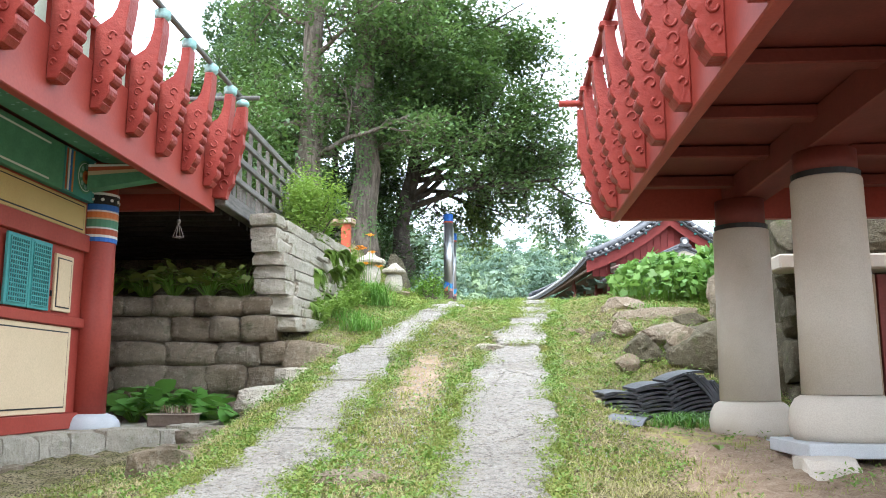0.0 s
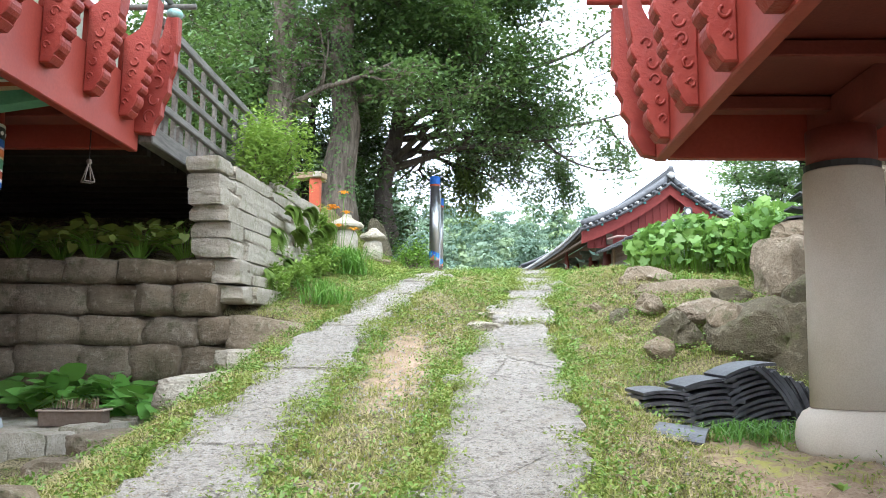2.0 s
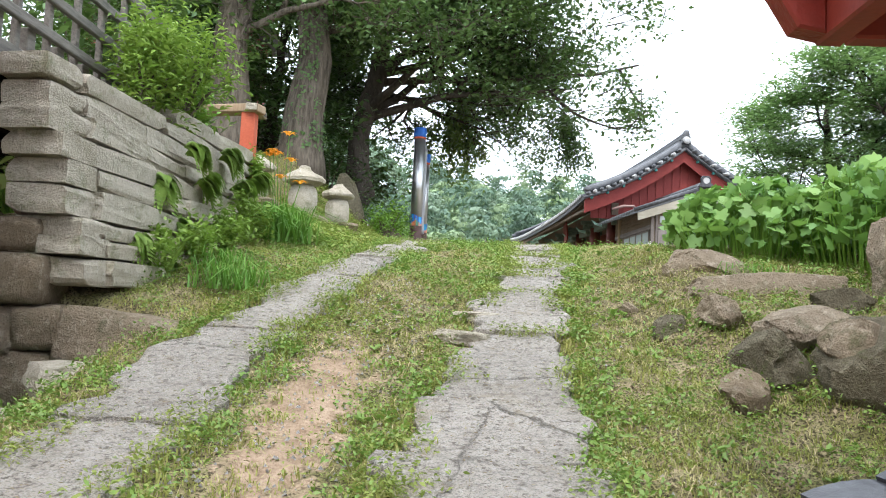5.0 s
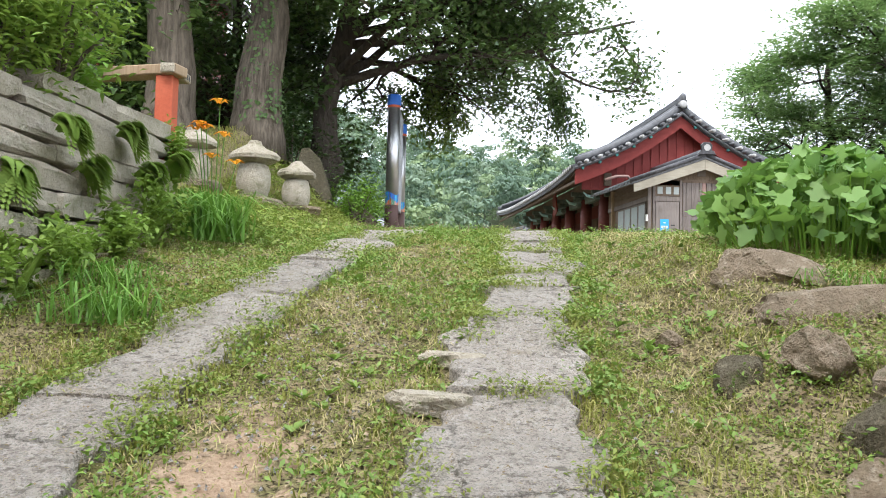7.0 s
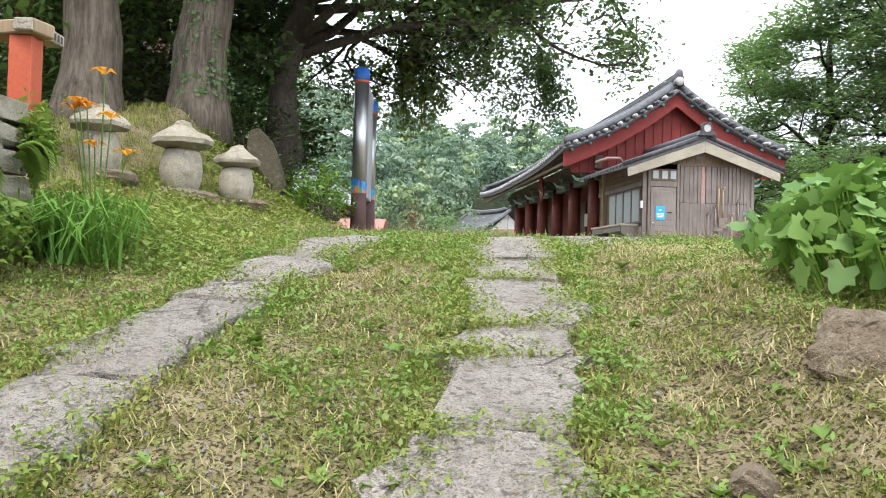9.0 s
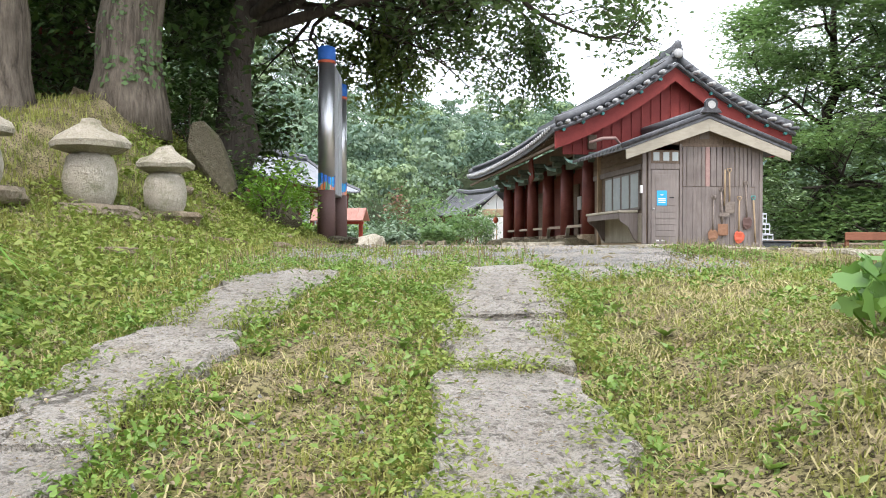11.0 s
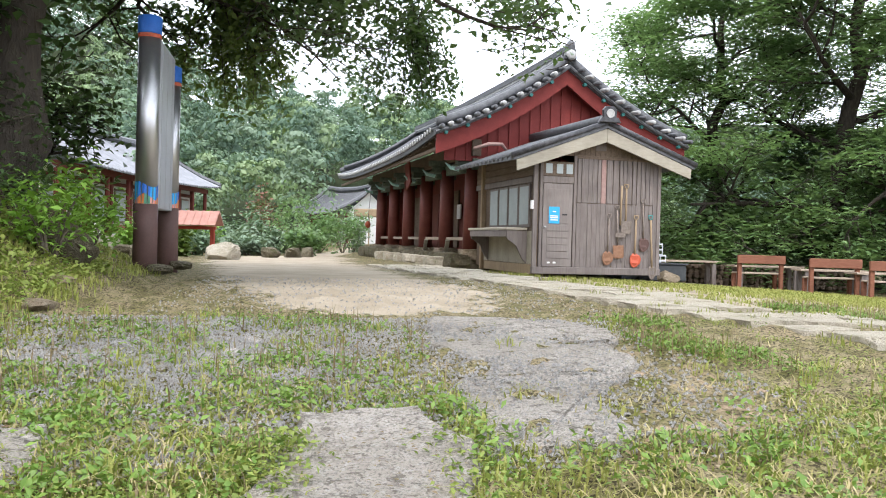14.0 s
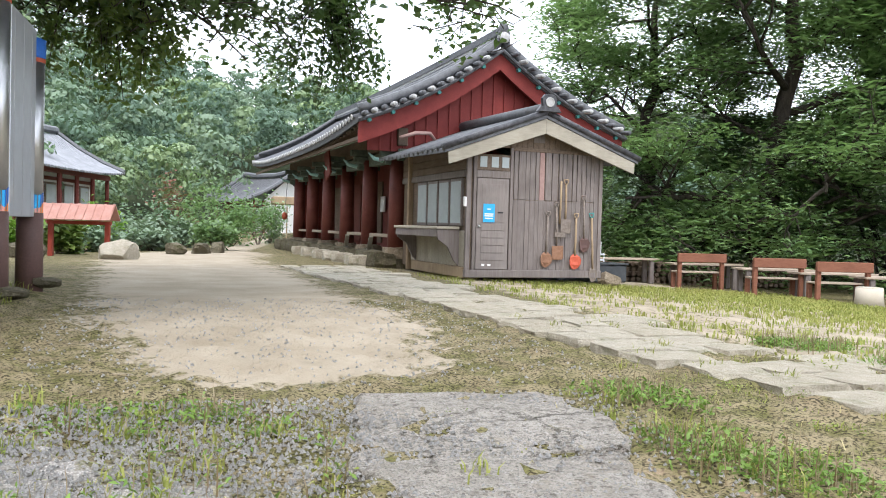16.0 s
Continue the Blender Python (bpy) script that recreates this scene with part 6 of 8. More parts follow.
# ---- information board between steel posts ----
def info_board():
    t = thing("information_board", pose(-1.3, 25.4, on(-1.3, 25.4)), "tall brushed steel sign pillar on brown painted feet", "sign")
    for k, (x, y, top) in enumerate(((0, 0, 3.24), (0.05, 1.5, 2.9))):
        p = part("post", lathe([(0.14, 0.86), (0.14, top - 0.22)], 24, pose(x, y, 0)), M["steel"], t, "brushed steel round post", smooth=True)
        part("foot", lathe([(0.155, -0.15), (0.15, 0.5), (0.147, 0.85)], 24, pose(x, y, 0)), M["brownsteel"], p, "dark brown painted foot", smooth=True)
        part("top_cap", lathe([(0.145, top - 0.22), (0.15, top - 0.2), (0.15, top), (0.1, top + 0.02)], 24, pose(x, y, 0)), M["blue"], p, "blue post cap", smooth=True)
        part("top_ring", lathe([(0.146, top - 0.27), (0.146, top - 0.221)], 24, pose(x, y, 0)), M["coral"], p)
        # wavy coloured band, in sectors round the post
        cols = ("blue", "cyan", "blue", "green", "pink", "orange")
        for s in range(12):
            bm = bmesh.new()
            a0, a1 = s * math.pi / 6, (s + 1) * math.pi / 6
            zt = [1.1 + 0.04 * math.sin(2 * a) for a in (a0, a1)]
            zm = [0.94 + 0.05 * math.sin(3 * a + k) for a in (a0, a1)]
            for (z0, z1, c) in ((zm, zt, cols[s % 3]), ([0.852, 0.852], zm, cols[3 + s % 3])):
                v = []
                for rr in (0.141, 0.144):
                    v.append([bm.verts.new((x + rr * math.cos(a), y + rr * math.sin(a), z)) for a, z in ((a0, z0[0]), (a1, z0[1]), (a1, z1[1]), (a0, z1[0]))])
                bm.faces.new(v[1])
                part("band", bm, M[c], p)
                bm = bmesh.new()
            bm.free()
    b = part("panel", boxed((-0.02, 0.14, 0.8), (0.12, 1.37, 3.0), 0.01), M["palesteel"], t, "pale brushed steel panel")
    for k in range(3):
        part("panel_seam", boxed((0.121, 0.3 + 0.42 * k, 0.82), (0.124, 0.312 + 0.42 * k, 2.98)), M["steel"], b)
    for x, y in ((0.2, -0.1), (-0.15, 0.15), (0.25, 1.45)):
        laid("footing_stone", stone_mesh("foot2", M["mossrock"], 3, 2, 0.15, 0.4), (x, y, 0.02), (0.3, 0.25, 0.14), t)


info_board()


# ---- orange posts of a small shrine fence on the terrace ----
def shrine_post(x, y, z, h, beam):
    t = thing("shrine_gate", pose(x, y, z), "orange-red post with timber beam and grey cornice", "gate", kind="structure")
    part("post", boxed((-0.085, -0.085, -0.4), (0.085, 0.085, h), 0.008), M["coral"], t)
    part("rear_post", boxed((-1.6, 0.5, -0.4), (-1.4, 0.7, h), 0.008), M["coral"], t)
    part("beam", boxed((-1.6, -0.12, h), (0.16, 0.1, h + 0.1), 0.01, pose(0, 0, 0, 0, 0, -14)), M["handle"], t, "plain timber beam")
    part("cornice", boxed((-0.02, -0.16, h + 0.01), (0.12, 0.34, h + 0.1), 0.01), M["slabstone"], t, "grey carved cornice")
    bm = bmesh.new()
    for i in range(9):
        box(bm, (0.12, -0.15 + i * 0.053, h + 0.03), (0.124, -0.125 + i * 0.053, h + 0.08))
    part("cornice_carving", bm, M["bin"], t)


shrine_post(-2.75, 15.5, 3.75, 0.55, 1)


def red_shrine():
    t = thing("red_shrine", pose(-9.3, 28.3, 7.3), "small red-walled shrine in the shade of the trees", "building", kind="structure")
    part("wall", boxed((-2.5, 0, 0), (2.6, 3, 3.0)), M["gable"], t)
    part("roof", prism([(-3.2, 2.9), (3.3, 2.9), (2.3, 4.2), (-2.2, 4.2)], 4.4, pose(0, 1.5, 0)), M["tile"], t)
    part("terrace", boxed((-4, -0.5, -4), (3.4, 4, -0.01)), M["mossrock"], t, "dark stone terrace under the shrine")
    for i in range(6):
        part("batten", boxed((-2.3 + i * 0.9, -0.04, 0.1), (-2.2 + i * 0.9, 0.0, 2.9)), M["darkred"], t)
    st = laid("stone_figure", stone_mesh("figure", M["rock"], 4, 3, 0.2, 0.3), (-5.0, 24.6, on(-5.0, 24.6) + 0.25), (0.6, 0.5, 0.9), None, (0, 12, 30), "dark weathered garden stone under the trees", "stone")


red_shrine()


# ---- stack of black roof tiles ----
def curved_tile(w, l, t, arc=70):
    bm = bmesh.new()
    n = 7
    R = w / (2 * math.sin(radians(arc / 2)))
    rows = []
    for y in (-l / 2, l / 2):
        for rr in (R, R - t):
            rows.append([bm.verts.new((rr * math.sin(radians(-arc / 2 + arc * i / n)), y, rr * math.cos(radians(-arc / 2 + arc * i / n)) - R)) for i in range(n + 1)])
    a, b, c, d = rows
    for i in range(n):
        bm.faces.new((a[i], a[i + 1], c[i + 1], c[i]))
        bm.faces.new((b[i + 1], b[i], d[i], d[i + 1]))
        bm.faces.new((a[i + 1], a[i], b[i], b[i + 1]))
        bm.faces.new((c[i], c[i + 1], d[i + 1], d[i]))
    bm.faces.new((a[0], c[0], d[0], b[0]))
    bm.faces.new((c[n], a[n], b[n], d[n]))
    return tomesh("roof_tile", bm, M["blacktile"])


TILE = curved_tile(0.44, 0.34, 0.024, 30)
r = random.Random(5)
for row, (x0, y0, z0, n, tilt) in enumerate(((1.36, 8.78, 0.88, 8, 2), (1.70, 8.8, 0.88, 10, -6), (2.02, 8.83, 0.9, 12, -14))):
    root = thing("tile_stack", pose(x0, y0, z0, 0, 0, 10), "leaning stack of curved black roof tiles on the slope", "roof tiles", "stacks of roof tiles")
    part("bed_stone", stone_mesh("bed", M["mossrock"], row, 2, 0.12, 0.5), None, root, "", pose(-0.02, 0.08, -0.03) @ Matrix.Diagonal((0.5, 0.5, 0.24, 1)))
    for i in range(n):
        part("roof_tile", TILE, None, root, "", pose(r.uniform(-0.012, 0.012) - 0.006 * i, r.uniform(-0.02, 0.02) + 0.008 * i, 0.05 + i * 0.042, r.uniform(-2, 2) + 2, tilt + r.uniform(-2, 2), r.uniform(-4, 4)))
root = thing("tile_stack", pose(2.26, 8.88, 0.92, 0, 0, 8), "row of black roof tiles set on edge beside the stack", "roof tiles", "stacks of roof tiles")
for i in range(13):
    part("roof_tile", TILE, None, root, "", pose(-0.12 + i * 0.027, 0.02 * (i % 2), 0.34 - 0.018 * i + 0.012 * (i % 3), 0, 48 + i * 2.4, r.uniform(-4, 4)))
t = laid("broken_tile", TILE, (1.28, 8.05, on(1.28, 8.05) + 0.07), (1, 1, 1), None, (6, -8, 70), "broken black roof tile lying in the weeds", "roof tile")


# ---- boulders and loose stones ----
def boulder(x, y, dz, size, seed, mat="mossrock", rot=(0, 0, 0), label="mossy grey-brown boulder half sunk in the slope", bump=0.17, sq=0.35, cuts=11):
    laid("boulder", stone_mesh("boulder" + mat, M[mat], seed, cuts, bump, sq), (x, y, on(x, y) + dz), size, None, rot, label, "boulder", "boulders beside the path")


boulder(2.95, 10.9, 0.02, (1.25, 0.9, 0.8), 1, rot=(0, 5, 20), label="big mossy boulder at the foot of the bank")
boulder(3.4, 10.45, 0.15, (1.2, 0.9, 1.1), 2, rot=(0, 0, -15))
boulder(2.0, 11.0, -0.03, (0.55, 0.4, 0.5), 3, rot=(0, 20, 30))
boulder(2.35, 11.3, 0.05, (0.75, 0.42, 0.34), 4, "rock", (0, -14, 10), "angular split grey rock in the bank")
boulder(2.35, 12.1, -0.05, (1.2, 0.38, 0.32), 5, "rock", rot=(0, -4, 8), label="long low log-shaped boulder", bump=0.1, sq=0.5)
boulder(2.55, 10.95, 0.12, (0.5, 0.4, 0.42), 51, "rock", (10, 25, 35), "angular split grey rock in the bank", 0.12, 0.5)
boulder(1.75, 10.7, -0.02, (0.42, 0.3, 0.3), 52, "rock", (0, -20, 60), "angular split grey rock in the bank", 0.12, 0.5)
boulder(2.75, 11.75, 0.02, (0.4, 0.32, 0.3), 53, "mossrock", (0, 15, 20), "rough brown field stone", 0.14, 0.45)
boulder(1.35, 12.35, -0.03, (0.32, 0.22, 0.16), 54, "rock", (0, 5, 70), "rough brown field stone", 0.14, 0.45)
boulder(1.83, 11.5, 0.02, (0.3, 0.27, 0.24), 6, "rock", (10, 20, 40), "rough brown field stone")
boulder(1.5, 11.66, 0.0, (0.34, 0.24, 0.2), 7, rot=(0, -12, 20))
boulder(2.12, 12.7, -0.04, (0.66, 0.5, 0.36), 6, "rock", (0, 6, -20), "flat-topped brown stone boulder beside the track", 0.14, 0.6)
boulder(3.5, 11.95, 2.42 - on(3.5, 11.95), (0.66, 0.6, 0.8), 9, "rock", (0, 8, 30), "upright brown boulder below the tile coping", 0.1, 0.6)
boulder(3.68, 12.05, 2.92 - on(3.68, 12.05), (0.8, 0.5, 0.28), 11, "rock", (0, -4, 10), "flat cobble laid under the tile coping", 0.1, 0.55)
boulder(4.15, 11.3, 2.55 - on(4.15, 11.3), (0.6, 0.6, 1.5), 12, "rock", (0, 4, 20), "tall pale standing boulder in the bank", 0.1, 0.6)
boulder(3.5, 11.2, 2.05 - on(3.5, 11.2), (0.7, 0.6, 0.6), 13, "mossrock")
boulder(4.2, 10.2, 1.2, (0.9, 0.9, 1.8), 14, "mossrock")
boulder(1.25, 8.95, 0.03, (0.3, 0.25, 0.22), 15, "rock", (0, 10, 0), "pale stone in the weeds beside the tiles")
boulder(1.62, 8.95, 0.06, (0.32, 0.3, 0.3), 16, "mossrock")
boulder(-2.45, 6.25, 0.04, (0.5, 0.3, 0.26), 17, "rock", (0, 5, 60), "grey kerb stone beside the track", 0.08, 0.65)
boulder(-2.6, 9.85, 0.12, (0.85, 0.4, 0.3), 18, "slabstone", (0, -6, 55), "flat pale stone edging the track", 0.1, 0.6)
boulder(-2.85, 10.6, 0.12, (0.62, 0.42, 0.34), 19, "slabstone", (0, 4, 20), "flat pale stone edging the track", 0.1, 0.6)
boulder(-2.55, 11.05, 0.12, (0.55, 0.4, 0.26), 20, "slabstone", (0, 0, 35), "flat pale stone edging the track", 0.1, 0.6)
boulder(-3.0, 9.0, 0.06, (0.7, 0.45, 0.26), 21, "rock", (0, -3, 50), "flat stone edging the platform", 0.1, 0.6)
boulder(-3.05, 8.2, 0.0, (0.5, 0.35, 0.2), 22, "rock", (0, 0, 30), "flat stone edging the platform", 0.1, 0.6)
boulder(-1.95, 23.4, 0.05, (0.9, 0.7, 0.6), 23, "mossrock", (0, 10, 20))
boulder(-2.6, 22.9, 0.35, (0.5, 0.5, 1.1), 24, "mossrock", (0, -16, 20), "leaning upright grey stone on the bank", 0.1, 0.5)
boulder(-1.0, 5.9, 0.0, (0.5, 0.36, 0.12), 25, "rock", (0, 0, 20), "flat concrete lump between the tracks", 0.08, 0.6)
boulder(-0.02, 11.42, 0.02, (0.36, 0.28, 0.1), 55, "slabstone", (0, 4, 30), "broken chunk of concrete beside the track", 0.08, 0.75)
boulder(0.1, 12.0, 0.0, (0.36, 0.26, 0.08), 26, "slabstone", (0, 0, 0), "loose pale stone on the track", 0.1, 0.6)
boulder(-0.75, 6.75, 0.03, (0.07, 0.05, 0.04), 27, "slabstone", (0, 0, 0), "small white pebble on the grass", 0.1, 0.6)
for i, (x, y) in enumerate(((-1.7, 20.1), (-2.1, 19.2), (-1.3, 20.9), (-2.6, 21.5), (-1.5, 22.1), (-2.1, 18.0))):
    boulder(x, y, 0.0, (0.4, 0.28, 0.12), 30 + i, "rock", (0, 0, 40 * i), "low flat stone in the grass bank", 0.1, 0.5, 2)


# ---- retaining bank behind the pillars, with tile coping ----
def rear_bank():
    root = thing("wall_rear_bank", pose(0, 0, 0), "rough earth-and-stone bank wall with tile coping", "wall", kind="structure")
    part("core", boxed((3.6, 9.9, 0.6), (9.5, 10.9, 3.4)), M["mossrock"], root)
    rr = random.Random(9)
    for i in range(5):
        stone_course(root, (3.4, 9.85 + 0.03 * i), (8.5, 9.85), 0.8 + i * 0.5, 1.3 + i * 0.5, 0.6, 90 + i, "mossrock", 0.5, 1.1, "stone", 0.5, 0.14)
    part("coping_core", boxed((3.7, 11.95, 2.6), (9.5, 12.6, 3.06), 0.03), M["mossrock"], root)
    for k in range(6):
        for i in range(11):
            part("coping_tile", TILE, None, root, "", pose(3.72 + i * 0.4 + 0.05 * k + rr.uniform(-0.02, 0.02), 12.05 + 0.035 * k, 3.1 + 0.082 * k + rr.uniform(-0.012, 0.012), rr.uniform(-5, 5), rr.uniform(-5, 5) + (180 if (i + k) % 2 else 0), rr.uniform(-6, 6)))
    for i in range(3):
        part("door_board", boxed((3.45 + i * 0.42, 9.42, 0.85), (3.85 + i * 0.42, 9.47, 2.5), 0.006), M["darkred"] if i != 1 else M["handle"], root, "old board leaning on the bank")
    part("cap_slab", boxed((3.2, 9.3, 2.55), (6.5, 9.8, 2.72), 0.02), M["granite"], root, "pale granite cap slab")


rear_bank()


# ---- planter on the platform edge ----
def planter():
    t = thing("planter_box", pose(-3.72, 9.72, 0.8, 0, 0, 8), "small wooden planter box with dead stalks", "planter")
    for a, b in (((-0.27, -0.13, 0), (0.27, -0.11, 0.13)), ((-0.27, 0.11, 0), (0.27, 0.13, 0.13)), ((-0.27, -0.11, 0), (-0.25, 0.11, 0.13)), ((0.25, -0.11, 0), (0.27, 0.11, 0.13))):
        part("board", boxed(a, b, 0.004), M["beam"], t)
    part("rim", boxed((-0.29, -0.15, 0.13), (0.29, 0.15, 0.145), 0.004), M["benchtop"], t)
    part("soil", boxed((-0.25, -0.11, 0.02), (0.25, 0.11, 0.15)), M["mossrock"], t)
    g = np.random.default_rng(3)
    part("dead_growth", quads("dead_growth", blades(g.uniform((-0.2, -0.1, 0.15), (0.2, 0.1, 0.15), (60, 3)), 0.13, 0.006, 0.8, 0.4, g), M["litter"]), None, t)


planter()


# ---- picnic benches and tables by the trees ----
def bench(x, y, turn, w=1.15):
    t = thing("garden_bench", pose(x, y, on(x, y), 0, 0, turn), "red-brown timber bench with a backrest", "bench", "benches at the picnic place")
    for s in (-1, 1):
        part("rear_leg", boxed((s * w / 2 - 0.05, 0.18, -0.03), (s * w / 2 + 0.05, 0.28, 0.92), 0.008), M["benchwood"], t)
        part("front_leg", boxed((s * w / 2 - 0.05, -0.2, -0.03), (s * w / 2 + 0.05, -0.1, 0.42), 0.008), M["benchwood"], t)
    part("backrest", boxed((-w / 2 - 0.08, 0.28, 0.70), (w / 2 + 0.08, 0.33, 0.93), 0.01), M["benchwood"], t)
    for k in range(3):
        part("seat_plank", boxed((-w / 2 - 0.05, -0.2 + k * 0.14, 0.42), (w / 2 + 0.05, -0.08 + k * 0.14, 0.46), 0.006), M["benchtop"], t)


def table(x, y, turn, w=2.0):
    t = thing("picnic_table", pose(x, y, on(x, y), 0, 0, turn), "low plank table with grey timber legs", "table", "tables at the picnic place")
    for k in range(4):
        part("top_plank", boxed((-w / 2, -0.32 + k * 0.165, 0.62), (w / 2, -0.165 + k * 0.165, 0.67), 0.006), M["benchtop"], t)
    for sx in (-1, 1):
        for sy in (-1, 1):
            part("leg", boxed((sx * w * 0.4 - 0.06, sy * 0.22 - 0.06, -0.03), (sx * w * 0.4 + 0.06, sy * 0.22 + 0.06, 0.61), 0.01), M["shedwood"], t)


for x, y, a in ((13.05, 35.2, 172), (13.95, 33.3, 170), (14.6, 31.9, 168)):
    bench(x, y, a)
for x, y, a in ((13.9, 36.2, -8), (14.8, 34.4, -10), (15.4, 33.0, -8), (11.8, 37.0, -4), (16.0, 31.6, -8)):
    table(x, y, a)
for x, y in ((14.3, 30.6), (14.7, 29.7)):
    s = thing("stump_seat", pose(x, y, on(x, y)), "pale round stump used as a seat", "stump", "stump seats")
    part("trunk", lathe([(0.3, -0.03), (0.28, 0.2), (0.27, 0.4)], 16), M["granite"], s, smooth=True)
    part("top", lathe([(0.27, 0.4), (0.26, 0.415), (0.05, 0.42)], 16), M["trimwood"], s)


def log_pile():
    t = thing("log_pile", pose(15.2, 37.6, on(15.2, 37.6)), "long stack of split firewood behind the benches", "firewood")
    rr = random.Random(6)
    k = tomesh("log", lathe([(0.07, -0.2), (0.075, 0), (0.07, 0.2)], 7, pose(0, 0, 0, 90)), M["beam"])
    for i in range(34):
        for j in range(5):
            part("log", k, None, t, "", pose(-3.6 + i * 0.2 + rr.uniform(-0.03, 0.03), rr.uniform(-0.05, 0.05), 0.07 + j * 0.14 + rr.uniform(-0.02, 0.02), 0, rr.uniform(0, 90), rr.uniform(-6, 6)))


log_pile()


def cage():
    t = thing("plastic_crate_stack", HALL @ pose(1.6, -1.2, 2.85), "heap of white plastic mesh crates behind the shed", "crates")
    for k in range(3):
        bm = bmesh.new()
        w, d, z0, z1 = 0.62 - 0.1 * k, 0.45, 0.36 + k * 0.3, 0.64 + k * 0.3
        for i in range(9):
            x = -w + 2 * w * i / 8
            box(bm, (x - 0.012, -d, z0), (x + 0.012, -d + 0.02, z1))
            box(bm, (x - 0.012, d - 0.02, z0), (x + 0.012, d, z1))
        for z in (z0, (z0 + z1) / 2, z1):
            box(bm, (-w, -d - 0.01, z - 0.02), (w, -d + 0.01, z + 0.02))
            box(bm, (-w, d - 0.01, z - 0.02), (w, d + 0.01, z + 0.02))
            box(bm, (-w - 0.01, -d, z - 0.02), (-w + 0.01, d, z + 0.02))
            box(bm, (w - 0.01, -d, z - 0.02), (w + 0.01, d, z + 0.02))
        part("crate", bm, M["crate"], t)
    part("pallet", boxed((-0.7, -0.5, -0.02), (0.7, 0.5, 0.34), 0.02), M["bin"], t)
    b = thing("dark_tub", HALL @ pose(1.75, -2.3, 2.85), "dark grey plastic tub beside the shed", "tub")
    part("body", boxed((-0.5, -0.35, 0), (0.5, 0.35, 0.42), 0.03), M["bin"], b)
    part("rim", boxed((-0.53, -0.38, 0.42), (0.53, 0.38, 0.46), 0.01), M["bin"], b)
    boulder(9.55, 33.3, 0.12, (0.5, 0.4, 0.42), 41, "rock", (0, 0, 0), "grey stone at the shed corner")


cage()


# ---- things along the columns of the hall ----
for i, v in enumerate((1.5, 3.0, 4.3, 5.6, 7.4, 9.0)):
    m = HALL @ pose(-3.35, v, 3.0)
    s = thing("stone_block", m, "rough pale stone block before the hall", "stone", "stone blocks before the hall")
    part("block", stone_mesh("blk", M["slabstone"], i % 4, 2, 0.06, 0.8), None, s, "", pose(0, 0, 0.12) @ Matrix.Diagonal((0.55, 0.6, 0.3, 1)))
for i, v in enumerate((2.4, 5.0)):
    s = thing("plank", HALL @ pose(-2.75, v, 3.45, 0, 34, 80), "grey plank leaning by the columns", "plank")
    part("board", boxed((-0.5, -0.06, 0), (0.6, 0.06, 0.05), 0.006), M["trimwood"], s)
s = thing("red_lantern", HALL @ pose(-2.95, 14.6, 4.35), "round orange-red lantern hanging by the last column", "lantern")
part("globe", lathe([(0.02, -0.16), (0.09, -0.11), (0.13, 0), (0.09, 0.11), (0.02, 0.16)], 14), M["coral"], s, smooth=True)
part("cord", tube([(0, 0, 0.15), (0.1, 0, 1.6)], [0.01, 0.01], 5), M["black"], s)
s = thing("branch_hook", HALL @ pose(-2.2, 0.3, 6.25), "bent timber arm under the gable end", "timber")
part("arm", tube([(-0.5, -0.25, 0.0), (-0.1, -0.3, 0.14), (0.3, -0.25, 0.16), (0.55, -0.1, -0.05)], [0.05, 0.05, 0.05, 0.04], 7), M["stain"], s, smooth=True)


